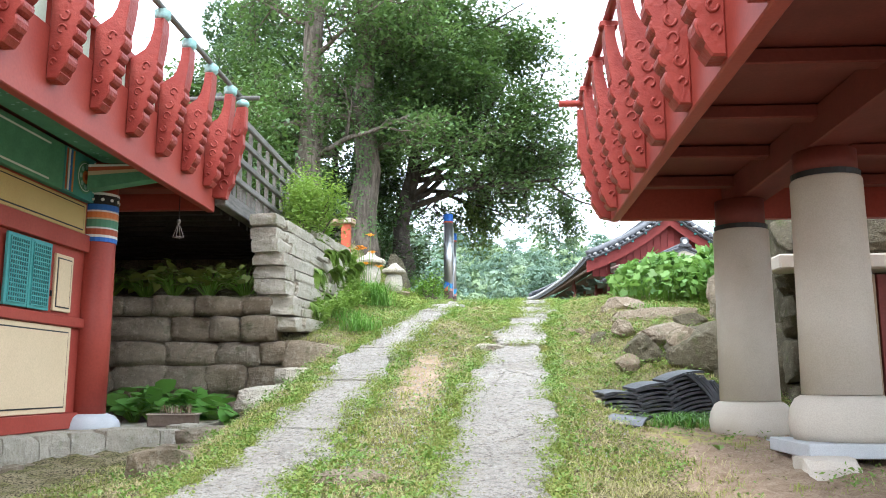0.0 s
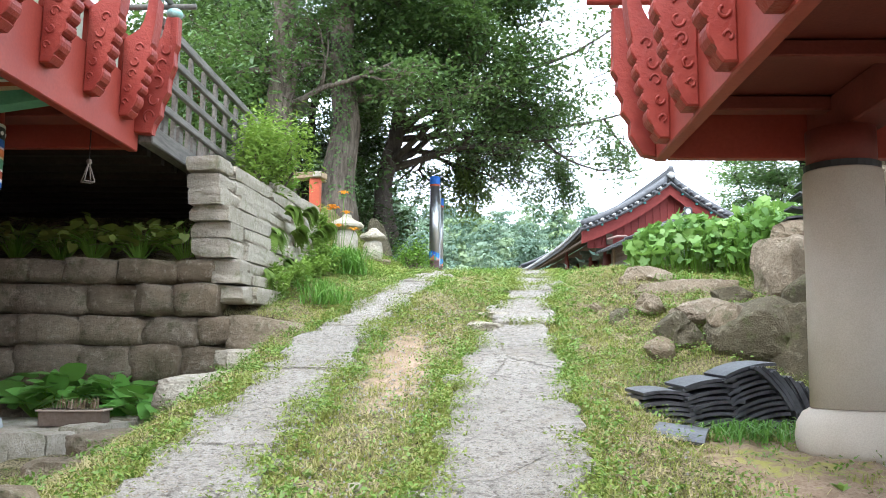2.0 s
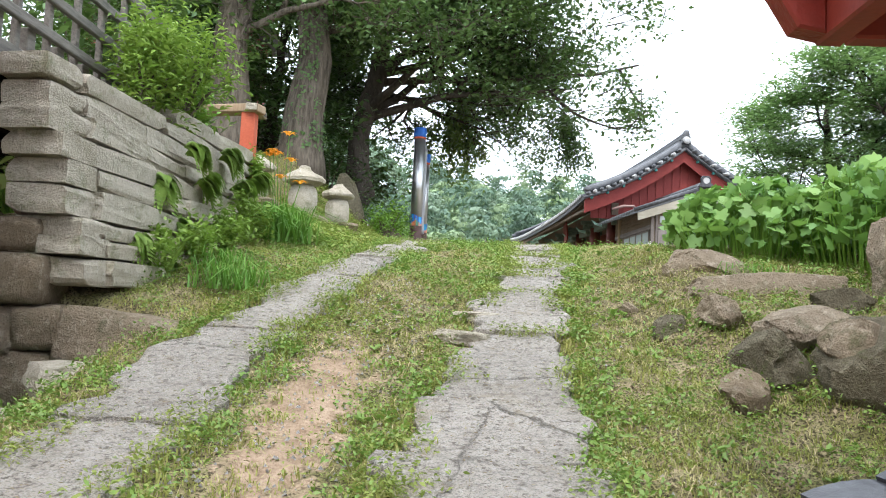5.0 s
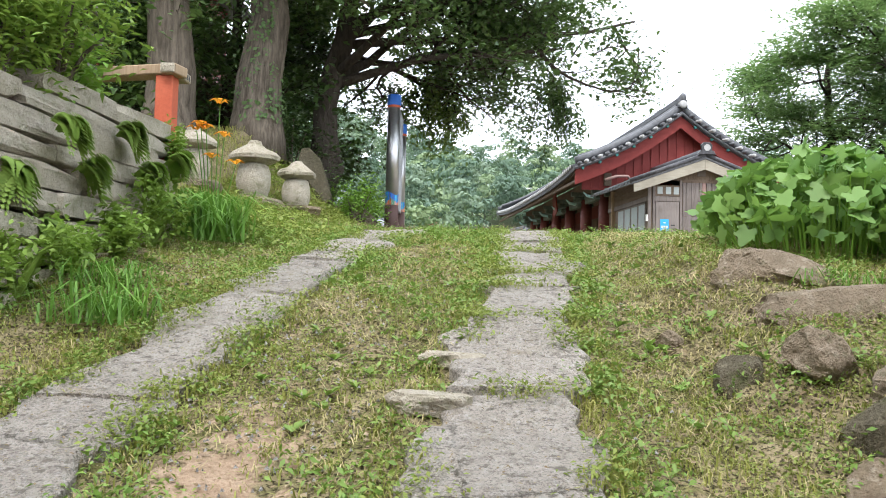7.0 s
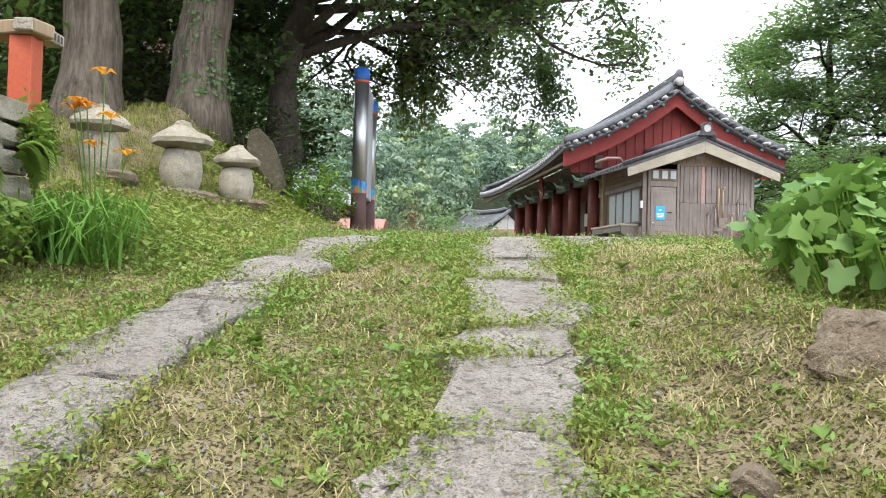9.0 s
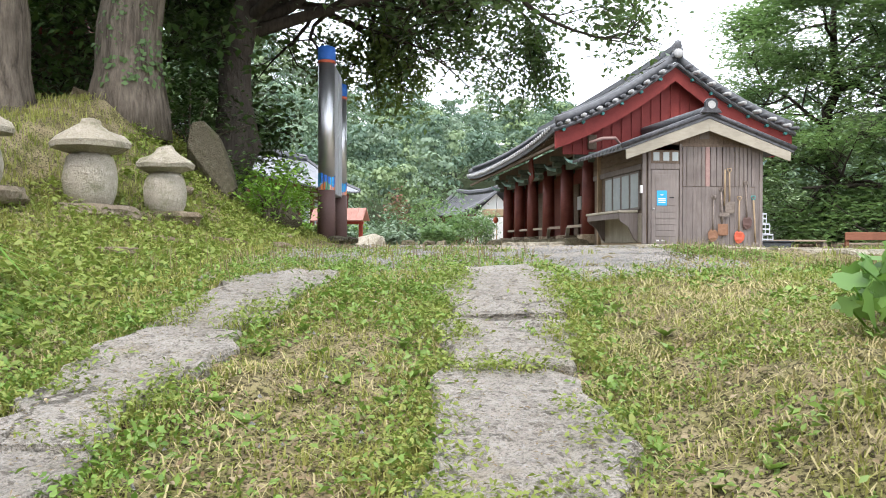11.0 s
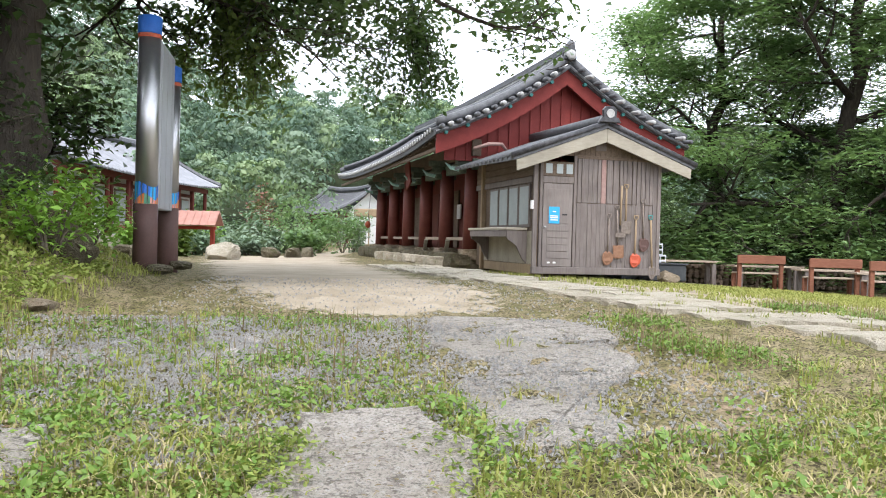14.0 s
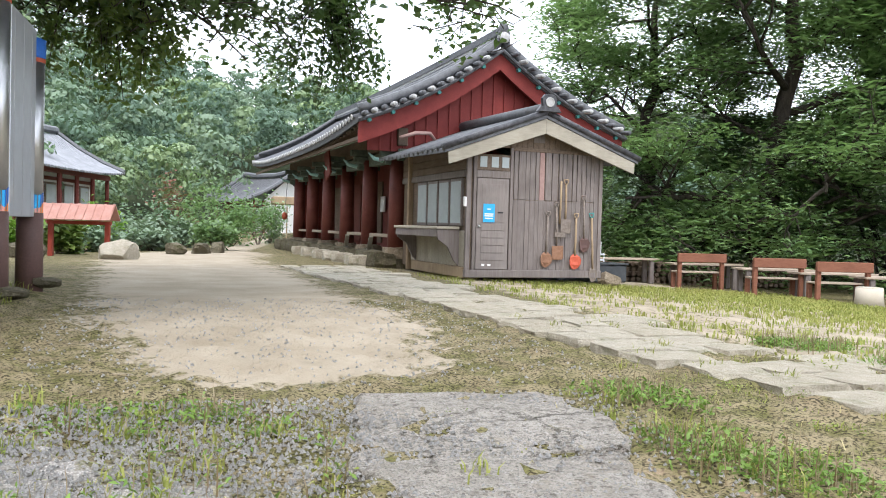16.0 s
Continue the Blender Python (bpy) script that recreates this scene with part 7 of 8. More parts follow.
# ---- tiled houses beyond the yard ----
def tiled_house(name, m, w, d, zf, ze, zr, label, bays, near_dark, roofing="paletile"):
    """A long house: roof ridge along local x, front at -y."""
    t = thing(name, m, label, "building", kind="structure")
    part("terrace", boxed((-w / 2 - 0.4, -d / 2 - 0.8, 2.5), (w / 2 + 0.4, d / 2, zf), 0.02), M["slabstone"], t)
    part("wall", boxed((-w / 2, -d / 2 + 0.1, zf), (w / 2, d / 2, ze)), M["white"], t, "white plaster wall between red posts")
    for i in range(bays + 1):
        x = -w / 2 + w * i / bays
        part("post", boxed((x - 0.1, -d / 2 - 0.02, zf), (x + 0.1, -d / 2 + 0.16, ze), 0.01), M["darkred"], t)
        part("porch_post", lathe([(0.1, zf), (0.1, ze)], 8, pose(x, -d / 2 - 0.7, 0)), M["darkred"], t)
        if i < bays:
            xm = x + w / bays / 2
            wd = part("window", boxed((xm - w / bays * 0.3, -d / 2 + 0.05, zf + 0.5), (xm + w / bays * 0.3, -d / 2 + 0.098, ze - 0.6), 0.01), M["beam"], t)
            part("pane", boxed((xm - w / bays * 0.25, -d / 2 + 0.03, zf + 0.6), (xm + w / bays * 0.25, -d / 2 + 0.049, ze - 0.7)), M["glass"], wd)
            part("low_panel", boxed((xm - w / bays * 0.42, -d / 2 + 0.07, zf + 0.05), (xm + w / bays * 0.42, -d / 2 + 0.098, zf + 0.45)), M["brick"] if i % 2 else M["white"], t)
    part("lintel", boxed((-w / 2 - 0.2, -d / 2 - 0.8, ze - 0.25), (w / 2 + 0.2, -d / 2 - 0.6, ze), 0.01), M["darkred"], t)
    part("mid_beam", boxed((-w / 2, -d / 2 - 0.03, ze - 0.5), (w / 2, -d / 2 + 0.08, ze - 0.35), 0.01), M["darkred"], t)
    ov, e = 1.3, 0.8
    bm = bmesh.new()
    n = 8
    rows = []
    for i in range(13):
        x = -w / 2 - e + (w + 2 * e) * i / 12
        lift = 0.25 * abs(i / 6 - 1) ** 3
        rows.append([bm.verts.new((x, s * (d / 2 + ov) * k, zr - (zr - ze + 0.1) * (0.6 * k + 0.4 * (1 - (1 - k) ** 2)) + lift)) for s, k in [(-1, q / n) for q in range(n, -1, -1)] + [(1, q / n) for q in range(1, n + 1)]])
    for a, b in zip(rows, rows[1:]):
        for i in range(2 * n):
            bm.faces.new((a[i], a[i + 1], b[i + 1], b[i]))
    bmesh.ops.solidify(bm, geom=bm.faces[:], thickness=0.16)
    rf = part("roof", bm, M[roofing], t, "grey curved tile roof")
    nrow = int((w + 2 * e) / 0.34)
    for i in range(nrow):
        k0 = i / (nrow - 1)
        x = -w / 2 - e + (w + 2 * e) * k0
        lift = 0.25 * abs(2 * k0 - 1) ** 3
        pts = [(x, -(d / 2 + ov + 0.03) * k, zr - (zr - ze + 0.1) * (0.6 * k + 0.4 * (1 - (1 - k) ** 2)) + lift + 0.02) for k in (0.05, 0.35, 0.7, 1.0)]
        part("tile_row", tube(pts, [0.075] * 4, 5), M[roofing], rf)
    part("ridge", tube([(-w / 2 - e, 0, zr + 0.42), (-w / 4, 0, zr + 0.2), (w / 4, 0, zr + 0.2), (w / 2 + e, 0, zr + 0.42)], [0.2] * 4, 7), M["tile"], rf)
    for s in (-1, 1):
        pts = [(s * (w / 2 + e), -(d / 2 + ov) * k, zr - (zr - ze + 0.1) * (0.6 * k + 0.4 * (1 - (1 - k) ** 2)) + 0.35) for k in (0.0, 0.35, 0.7, 1.0)]
        part("hip", tube(pts, [0.15] * 4, 6), M["tile"], rf)
        part("gable_wall", prism([(-d / 2, ze), (d / 2, ze), (0, zr - 0.15)], 0.1, pose(s * w / 2, 0, 0, 0, 0, 90)), M["beam"] if near_dark else M["white"], t)
    return t


tiled_house("temple_house", pose(-9.0, 54.0, 0, 0, 0, 78.5), 16.5, 4.4, 3.6, 6.2, 8.1, "long tiled house with white walls and red posts", 8, True)
tiled_house("far_gatehouse", pose(4.6, 80.5, 0, 0, 0, -62), 5.4, 4.0, 3.3, 5.6, 7.4, "small tiled pavilion house at the garden's end", 3, False, "tile")
s = thing("scaffold_canopy", pose(6.0, 75.0, on(6.0, 75.0)), "yellow timber canopy on thin posts", "canopy")
part("canopy", boxed((-1.4, -1.0, 2.35), (1.4, 1.0, 2.9), 0.05), M["handle"], s)
for a in (-1.2, -0.4, 0.4, 1.2):
    part("post", lathe([(0.05, -0.1), (0.05, 2.35)], 7, pose(a, -0.8, 0)), M["handle"], s)


def notice_shelter():
    t = thing("notice_shelter", pose(-2.6, 39.8, on(-2.6, 39.8), 0, 0, -15), "small red shelter with salmon sheet roof", "shelter")
    for x in (-0.75, 0.75):
        part("post", boxed((x - 0.06, -0.06, -0.1), (x + 0.06, 0.06, 0.95), 0.01), M["red"], t)
    part("beam", boxed((-0.85, -0.05, 0.85), (0.85, 0.05, 0.95), 0.01), M["red"], t)
    for s0 in (-1, 1):
        rf = part("roof_slope", boxed((-0.95, 0, 0), (0.95, 0.55, 0.03), 0.004, pose(0, 0, 1.38) @ Matrix.Rotation(radians(-50 if s0 > 0 else -50), 4, "X") if s0 > 0 else pose(0, 0, 1.38, 0, 0, 180) @ Matrix.Rotation(radians(-50), 4, "X")), M["terracotta"], t)
        for i in range(9):
            part("seam", boxed((-0.93 + i * 0.23, 0, 0.03), (-0.9 + i * 0.23, 0.55, 0.05), 0.0, pose(0, 0, 1.38) @ Matrix.Rotation(radians(-50), 4, "X") if s0 > 0 else pose(0, 0, 1.38, 0, 0, 180) @ Matrix.Rotation(radians(-50), 4, "X")), M["terracotta"], rf)


notice_shelter()
boulder(-1.5, 38.4, 0.15, (0.9, 0.6, 0.6), 44, "slabstone", (0, 0, 0), "pale garden boulder by the shelter")
for i, (x, y) in enumerate(((-3.6, 38.6), (-4.2, 38.8), (0.4, 44.0), (1.0, 45.5), (-0.3, 43.0))):
    boulder(x, y, 0.1, (0.8, 0.5, 0.5), 45 + i, "mossrock", (0, 0, 30 * i), "garden rock among shrubs", 0.15, 0.4, 2)

# ---- stone paving across the yard ----
def paving():
    root = thing("pavement", pose(0, 0, 0), "pale split-stone paving strip across the yard", "pavement", kind="structure")
    rr = random.Random(12)
    ys = [17.6 + 0.48 * i for i in range(38)]
    for y in ys:
        xl = float(np.interp(y, (17.6, 19.7, 22.2, 25.5, 28.4, 33.7, 36), (4.75, 4.4, 3.65, 3.35, 3.05, 2.5, 2.3)))
        wd = float(np.interp(y, (17.6, 24, 28, 33, 36), (1.7, 1.35, 1.3, 1.5, 1.5)))
        x = xl + rr.uniform(-0.08, 0.08)
        while x < xl + wd:
            w = rr.uniform(0.4, 0.8)
            if rr.random() > 0.07:
                laid("paver", stone_mesh("paver", M["slabstone"], rr.randrange(6), 2, 0.045, 0.86), (x + w / 2, y + rr.uniform(-0.03, 0.03), on(x + w / 2, y) - 0.025 + rr.uniform(-0.008, 0.014)), (w * 0.98, 0.47 * rr.uniform(0.92, 1.05), 0.13), root, (rr.uniform(-1.5, 1.5), rr.uniform(-1.5, 1.5), rr.uniform(-6, 6) + 8))
            x += w


paving()
track("track_upper", [(17.2, 1.4, 1.85), (17.9, 1.38, 2.1), (18.5, 1.6, 2.4), (19.2, 1.45, 2.65), (20.0, 1.5, 2.8), (20.4, 1.65, 2.75)], [17.2, 18.4, 19.3, 20.4], 9, 0.03)

# ---- small plants ----
def stuff(name, me, label, category):
    return tagged(new(name, me), label, category, kind="stuff")


def track_edges(y):
    R = np.interp(y, (-4, 5.6, 7.3, 9.9, 12, 13.8, 15.3, 16.5, 17.25), (-0.4, -0.34, -0.38, -0.23, 0.1, 0.38, 0.46, 0.53, 0.56)), np.interp(y, (-4, 5.6, 7.3, 9.9, 12, 13.8, 15.3, 16.5, 17.25), (0.35, 0.42, 0.55, 0.64, 0.75, 0.97, 1.12, 1.24, 1.28))
    L = np.interp(y, (-4, 7.8, 10.8, 11.2, 12.2, 13.6, 15.3, 16.45, 17.2), (-1.95, -2.0, -1.95, -1.88, -1.58, -1.27, -1.1, -0.98, -0.85)), np.interp(y, (-4, 7.8, 10.8, 11.2, 12.2, 13.6, 15.3, 16.45, 17.2), (-1.3, -1.28, -1.26, -1.22, -1.02, -0.78, -0.56, -0.42, -0.22))
    return L, R


def open_ground(x, y, keep_edge=0.0):
    """How much grows at x, y: nothing on the tracks, walls, pads; thin on earth and gravel; thick on the verges."""
    (l0, l1), (r0, r1) = track_edges(y)
    e = keep_edge
    on_track = ((x > l0 + e) & (x < l1 - e) & (y < 17.5)) | ((x > r0 + e) & (x < r1 - e) & (y < 17.65))
    w = np.where(on_track, 0.004, 1.0)
    w = w * np.where((x > 1.1) & (y < 8.3) & (y > -5), 0.06 + 0.9 * smooth_step(1.6, 1.1, x), 1.0)
    w = w * np.where((x < -3.3) & (y < 11.6), 0.0, 1.0) * np.where((x < -2.6) & (y > 11.3) & (y < 15.6), 0.0, 1.0)
    earth = np.exp(-((x + 0.8) / 0.3) ** 2 - ((y - 10.0) / 1.6) ** 2)
    w = w * (1 - 0.93 * earth)
    w = w * np.where(y > 17.6, 0.5, 1.0) * np.where((y > 18.2) & (x > -1.6), 0.3, 1.0)
    sand = (y > 20.4) & (x > -0.6) & (x < 3.4)
    w = w * np.where(sand, 0.05, 1.0)
    w = w * np.where((x > 1.4) & (x < 2.8) & (y > 17.2) & (y < 20.4), 0.15, 1.0)
    w = w * np.where((x > 3.4) & (x < 5.6) & (y > 18), 0.35, 1.0)
    return w


def patchy(x, y, s, seed):
    return 0.5 + 0.5 * np.sin(x * s + seed + 1.7 * np.sin(y * s * 0.7 + seed)) * np.sin(y * s * 0.9 - seed + 1.3 * np.sin(x * s * 0.8))


def scatter(n, x0, x1, y0, y1, g, weight, tries=6):
    x, y = g.uniform(x0, x1, n * tries), g.uniform(y0, y1, n * tries)
    keep = g.random(n * tries) < weight(x, y)
    x, y = x[keep][:n], y[keep][:n]
    return np.stack([x, y, land(x, y)], 1)


def tufted(c, per, radius, g):
    p = np.repeat(c, per, 0)
    p = p + np.concatenate([g.normal(size=(len(p), 2)) * radius, np.zeros((len(p), 1))], 1)
    p[:, 2] = land(p[:, 0], p[:, 1]) - 0.005
    return p


def ground_cover():
    g = np.random.default_rng(101)
    # short mown grass all over
    c = scatter(24000, -3.4, 6.5, 3.5, 21, g, lambda x, y: open_ground(x, y) * (0.15 + 0.85 * patchy(x, y, 2.3, 1.0) ** 1.5))
    stuff("short_grass", quads("short_grass", blades(tufted(c, 7, 0.04, g), 0.04, 0.0032, 1.1, 0.4, g), M["grass"]), "short mown grass and weeds on the slope", "grass")
    # longer tufts, thick beside the tracks
    def verge(x, y):
        (l0, l1), (r0, r1) = track_edges(y)
        d = np.minimum(np.minimum(abs(x - l0), abs(x - l1)), np.minimum(abs(x - r0), abs(x - r1)))
        return open_ground(x, y) * (0.10 + 0.75 * np.exp(-(d / 0.16) ** 2)) * (0.25 + 0.75 * patchy(x, y, 3.1, 4.0))
    c = scatter(2600, -3.2, 5.5, 3.5, 20, g, verge, 14)
    stuff("grass_tufts", quads("grass_tufts", blades(tufted(c, 14, 0.035, g), 0.085, 0.004, 0.8, 0.45, g), M["grass"]), "tufts of longer grass along the tracks", "grass")
    # broad-leaved weeds: clover, plantain, mugwort
    c = scatter(10500, -3.3, 6.0, 3.5, 20.5, g, lambda x, y: open_ground(x, y, -0.03) * (0.05 + 0.95 * patchy(x, y, 1.9, 2.0) ** 2.0), 10)
    p = np.repeat(c, 15, 0)
    p = p + g.normal(size=p.shape) * np.array((0.05, 0.05, 0.012)) + np.array((0, 0, 0.026))
    stuff("weeds", quads("weeds", leaf_cards(p, 0.022, 0.5, g, 0.5), M["leafWeed"]), "low broad-leaved weeds in the grass", "weeds")
    c = scatter(1700, -2.8, 4.5, 4, 18, g, lambda x, y: np.clip(verge(x, y) * 1.2 + 0.25 * open_ground(x, y) * patchy(x, y, 1.3, 6.0) ** 3, 0, 1), 14)
    p = np.repeat(c, 26, 0)
    p = p + g.normal(size=p.shape) * np.array((0.065, 0.065, 0.028)) + np.array((0, 0, 0.055))
    stuff("weed_clumps", quads("weed_clumps", leaf_cards(p, 0.036, 0.35, g, 0.45), M["leafRosette"]), "clumps of green weeds along the tracks", "weeds")
    # rosettes of plantain and dock with leaves that lie outwards
    c = scatter(420, -2.9, 5.5, 4.5, 17.5, g, lambda x, y: open_ground(x, y, -0.02) * (0.1 + 0.9 * patchy(x, y, 1.6, 8.0) ** 2), 12)
    n = len(c) * 8
    q = np.repeat(c, 8, 0)
    a = g.uniform(0, 2 * np.pi, n)
    d = np.stack([np.cos(a), np.sin(a), 0.55 + 0.3 * g.random(n)], 1)
    w = np.stack([-np.sin(a), np.cos(a), 0 * a], 1)
    L = (g.uniform(0.035, 0.085, n))[:, None]
    base = q + np.array((0, 0, 0.015))
    mid, tip = base + d * L * 0.55, base + d * L * np.array((1.0, 1.0, 0.75))
    stuff("plantain", quads("plantain", np.stack([base, mid + w * L * 0.24, tip, mid - w * L * 0.24], 1), M["leafRosette"]), "rosettes of plantain and dock among the grass", "weeds")
    # brown mown-off lumps of dead grass
    c = scatter(2600, -3.2, 5.5, 4, 19, g, lambda x, y: open_ground(x, y) * patchy(x, y, 2.2, 11.0) ** 2, 8)
    p = tufted(c, 9, 0.05, g)
    p[:, 2] += 0.025
    stuff("dead_grass", quads("dead_grass", blades(p, 0.06, 0.003, 2.6, 0.1, g), M["straw"]), "brown dead grass in the turf", "grass")
    # weeds that creep over the edges of the concrete
    yy = g.uniform(4.5, 17.3, 1500)
    (l0, l1), (r0, r1) = track_edges(yy)
    pick = g.integers(0, 4, 1500)
    xx = np.choose(pick, (l0 + 0.03, l1 - 0.03, r0 + 0.03, r1 - 0.03)) + g.normal(0, 0.07, 1500)
    keep = patchy(xx * 0.3, yy, 2.2, 9.0) > 0.35
    c = np.stack([xx, yy, land(xx, yy) + 0.05], 1)[keep]
    cx, cy = g.uniform(0.0, 1.0, 150), np.repeat((11.5, 12.5, 13.3, 13.75, 15.0), 30) + g.normal(0, 0.05, 150)
    (l0, l1), (r0, r1) = track_edges(cy)
    cx = r0 + (r1 - r0) * cx ** 1.6
    c = np.concatenate([c, np.stack([cx, cy, land(cx, cy) + 0.05], 1)[patchy(cx, cy, 2.9, 3.0) > 0.3]])
    p = np.repeat(c, 18, 0)
    p = p + g.normal(size=p.shape) * np.array((0.055, 0.065, 0.02)) + np.array((0, 0, 0.03))
    stuff("edge_weeds", quads("edge_weeds", leaf_cards(p, 0.028, 0.5, g, 0.5), M["leafWeed"]), "weeds creeping over the edges of the tracks", "weeds")
    stuff("edge_grass", quads("edge_grass", blades(np.repeat(c, 9, 0) + np.concatenate([g.normal(size=(len(c) * 9, 2)) * 0.04, np.full((len(c) * 9, 1), -0.04)], 1), 0.09, 0.004, 0.9, 0.5, g), M["grass"]), "grass creeping over the edges of the tracks", "grass")
    # cut straw and dry leaves lying about
    c = scatter(19000, -3.2, 5.5, 4, 20, g, lambda x, y: open_ground(x, y, 0.0) * (0.1 + 0.9 * patchy(x, y, 1.4, 7.0)))
    c[:, 2] += 0.02
    stuff("cut_straw", quads("cut_straw", blades(c, 0.055, 0.0024, 2.2, 0.2, g), M["straw"]), "cut dry straw lying on the grass", "straw")
    c = scatter(17000, -3.2, 5.5, 4, 18, g, lambda x, y: np.clip(open_ground(x, y) + 0.1, 0, 1) * (0.1 + 0.9 * patchy(x, y, 1.1, 3.0) ** 2))
    c[:, 2] += 0.03
    stuff("leaf_litter", quads("leaf_litter", leaf_cards(c, 0.034, 1.2, g, 0.5), M["litter"]), "dry leaf litter on the slope", "leaves")
    yy = g.uniform(4.5, 17.3, 5200)
    (l0, l1), (r0, r1) = track_edges(yy)
    f = g.random(5200)
    xx = np.where(g.random(5200) < 0.5, l0 + (l1 - l0) * f, r0 + (r1 - r0) * f)
    c = np.stack([xx, yy, land(xx, yy) + 0.085], 1)
    stuff("track_litter", quads("track_litter", np.concatenate([leaf_cards(c[:3400], 0.02, 3.0, g, 0.5), leaf_cards(c[3400:], 0.05, 4.0, g, 0.08)]), M["litter"]), "dry bits and straw lying on the tracks", "leaves")
    # stones and crumbs on the earth strip and gravel, grit on the swept sand
    pts = np.concatenate([scatter(1500, -0.5, 3.4, 20.6, 26, g, lambda x, y: 0.5 + 0 * x), scatter(17000, -1.2, 3.0, 17.0, 20.4, g, lambda x, y: 0.15 + 0.85 * np.exp(-((x - 0.2) / 1.5) ** 2)), scatter(700, -1.25, -0.3, 6, 13, g, lambda x, y: 0.5 + 0 * x), scatter(900, -2.0, 1.2, 5, 17.5, g, lambda x, y: 0.4 + 0 * x)])
    n = len(pts)
    s = g.uniform(0.004, 0.0095, n)[:, None]
    ax = g.normal(size=(n, 4, 3)) * 0.35 + np.array([[1, 1, 0.2], [-1, 1, 0.4], [-1, -1, 0.2], [1, -1, 0.4]])
    top = pts + np.array((0, 0, 0.03)) + np.array((0, 0, 1.0)) * s
    base = pts[:, None, :] + ax * s[:, None, :] + np.array((0, 0, 0.022))
    tri = [np.stack([base[:, k], base[:, (k + 1) % 4], top], 1) for k in range(4)]
    stuff("gravel", quads("gravel", np.concatenate(tri), M["gravelstone"], 3), "loose gravel and crumbs of stone", "gravel")
    # thin plantain stalks in the yard grass
    yard = lambda x, y: 0.6 * open_ground(x, y) * ~((y > 20.6) & (x < 3.3))
    c = scatter(420, -1.5, 7, 16.8, 24, g, yard, 12)
    stuff("yard_tufts", quads("yard_tufts", blades(tufted(c, 16, 0.05, g), 0.11, 0.005, 0.7, 0.3, g), M["grass"]), "grass tufts in the gravel of the yard", "grass")
    c = scatter(900, -1.8, 7, 16.9, 22.5, g, lambda x, y: (open_ground(x, y) > 0.1) * (0.03 + smooth_step(0.55, 0.85, patchy(x, y, 2.4, 5.0)) * np.where(x > 2.3, 0.8, 0.16)) * ~((y > 20.6) & (x < 3.3)) * np.where((x > 1.4) & (x < 2.6) & (y > 17.2) & (y < 20.3), 0.2, 1.0), 40)
    p = np.repeat(c, 16, 0)
    p = p + g.normal(size=p.shape) * np.array((0.06, 0.06, 0.02)) + np.array((0, 0, 0.045))
    stuff("yard_weeds", quads("yard_weeds", leaf_cards(p, 0.04, 0.3, g, 0.34), M["leafRosette"]), "bright green weed clumps in the gravel yard", "weeds")
    stuff("plantain_stalks", quads("plantain_stalks", blades(tufted(c, 3, 0.05, g), 0.16, 0.0035, 0.25, 0.1, g), M["litter"]), "thin brown plantain stalks in the yard", "weeds")
    c = scatter(3000, 5.0, 14.5, 19, 34, g, lambda x, y: 0.15 + 0.85 * smooth_step(6, 11, x - (30 - y) * 0.15), 4)
    stuff("far_grass", quads("far_grass", blades(tufted(c, 10, 0.09, g), 0.10, 0.009, 0.8, 0.3, g), M["grass"]), "grass before the picnic benches", "grass")
    c = scatter(2600, -7, -1.2, 15.6, 27, g, lambda x, y: 0.7 + 0 * x, 3)
    stuff("bank_grass", quads("bank_grass", blades(tufted(c, 12, 0.07, g), 0.13, 0.005, 0.9, 0.45, g), M["grass"]), "rough grass on the bank", "grass")
    c = scatter(1300, -3.3, -1.4, 15.0, 24, g, lambda x, y: 0.3 + 0.7 * patchy(x, y, 1.7, 5.0), 5)
    p = np.repeat(c, 10, 0)
    p = p + g.normal(size=p.shape) * np.array((0.07, 0.07, 0.03)) + np.array((0, 0, 0.05))
    stuff("bank_weeds", quads("bank_weeds", leaf_cards(p, 0.06, 0.6, g, 0.55), M["leafWeed"]), "weeds on the stony bank", "weeds")


ground_cover()


def broad_leaves(pts, size, outline, g, tilt=0.5, cup=0.25, aim=None):
    """Big leaves with a lobed or pointed outline; returns (n, k, 3)."""
    n, k = len(pts), len(outline)
    o = np.array(outline)
    nrm = g.normal(size=(n, 3)) * tilt
    nrm[:, 2] += 1.0
    nrm /= np.linalg.norm(nrm, axis=1)[:, None]
    d = g.normal(size=(n, 3)) if aim is None else aim + g.normal(size=(n, 3)) * 0.25
    d -= nrm * (d * nrm).sum(1)[:, None]
    d /= np.linalg.norm(d, axis=1)[:, None]
    s = np.cross(nrm, d)
    L = (size * g.uniform(0.6, 1.25, n))[:, None, None]
    h = cup * (np.abs(o[:, 0]) - 0.35 * (o[:, 1] - 0.4) ** 2)
    return pts[:, None, :] + L * (o[None, :, 0, None] * s[:, None, :] + o[None, :, 1, None] * d[:, None, :] + h[None, :, None] * nrm[:, None, :])


LOBED = [(0, 0), (0.3, -0.22), (0.52, 0.0), (0.42, 0.22), (0.58, 0.5), (0.3, 0.55), (0.18, 0.85), (0, 0.98), (-0.18, 0.85), (-0.3, 0.55), (-0.58, 0.5), (-0.42, 0.22), (-0.52, 0.0), (-0.3, -0.22)]
HEART = [(0, 0), (0.22, -0.1), (0.36, 0.1), (0.34, 0.4), (0.18, 0.75), (0, 1.0), (-0.18, 0.75), (-0.34, 0.4), (-0.36, 0.1), (-0.22, -0.1)]


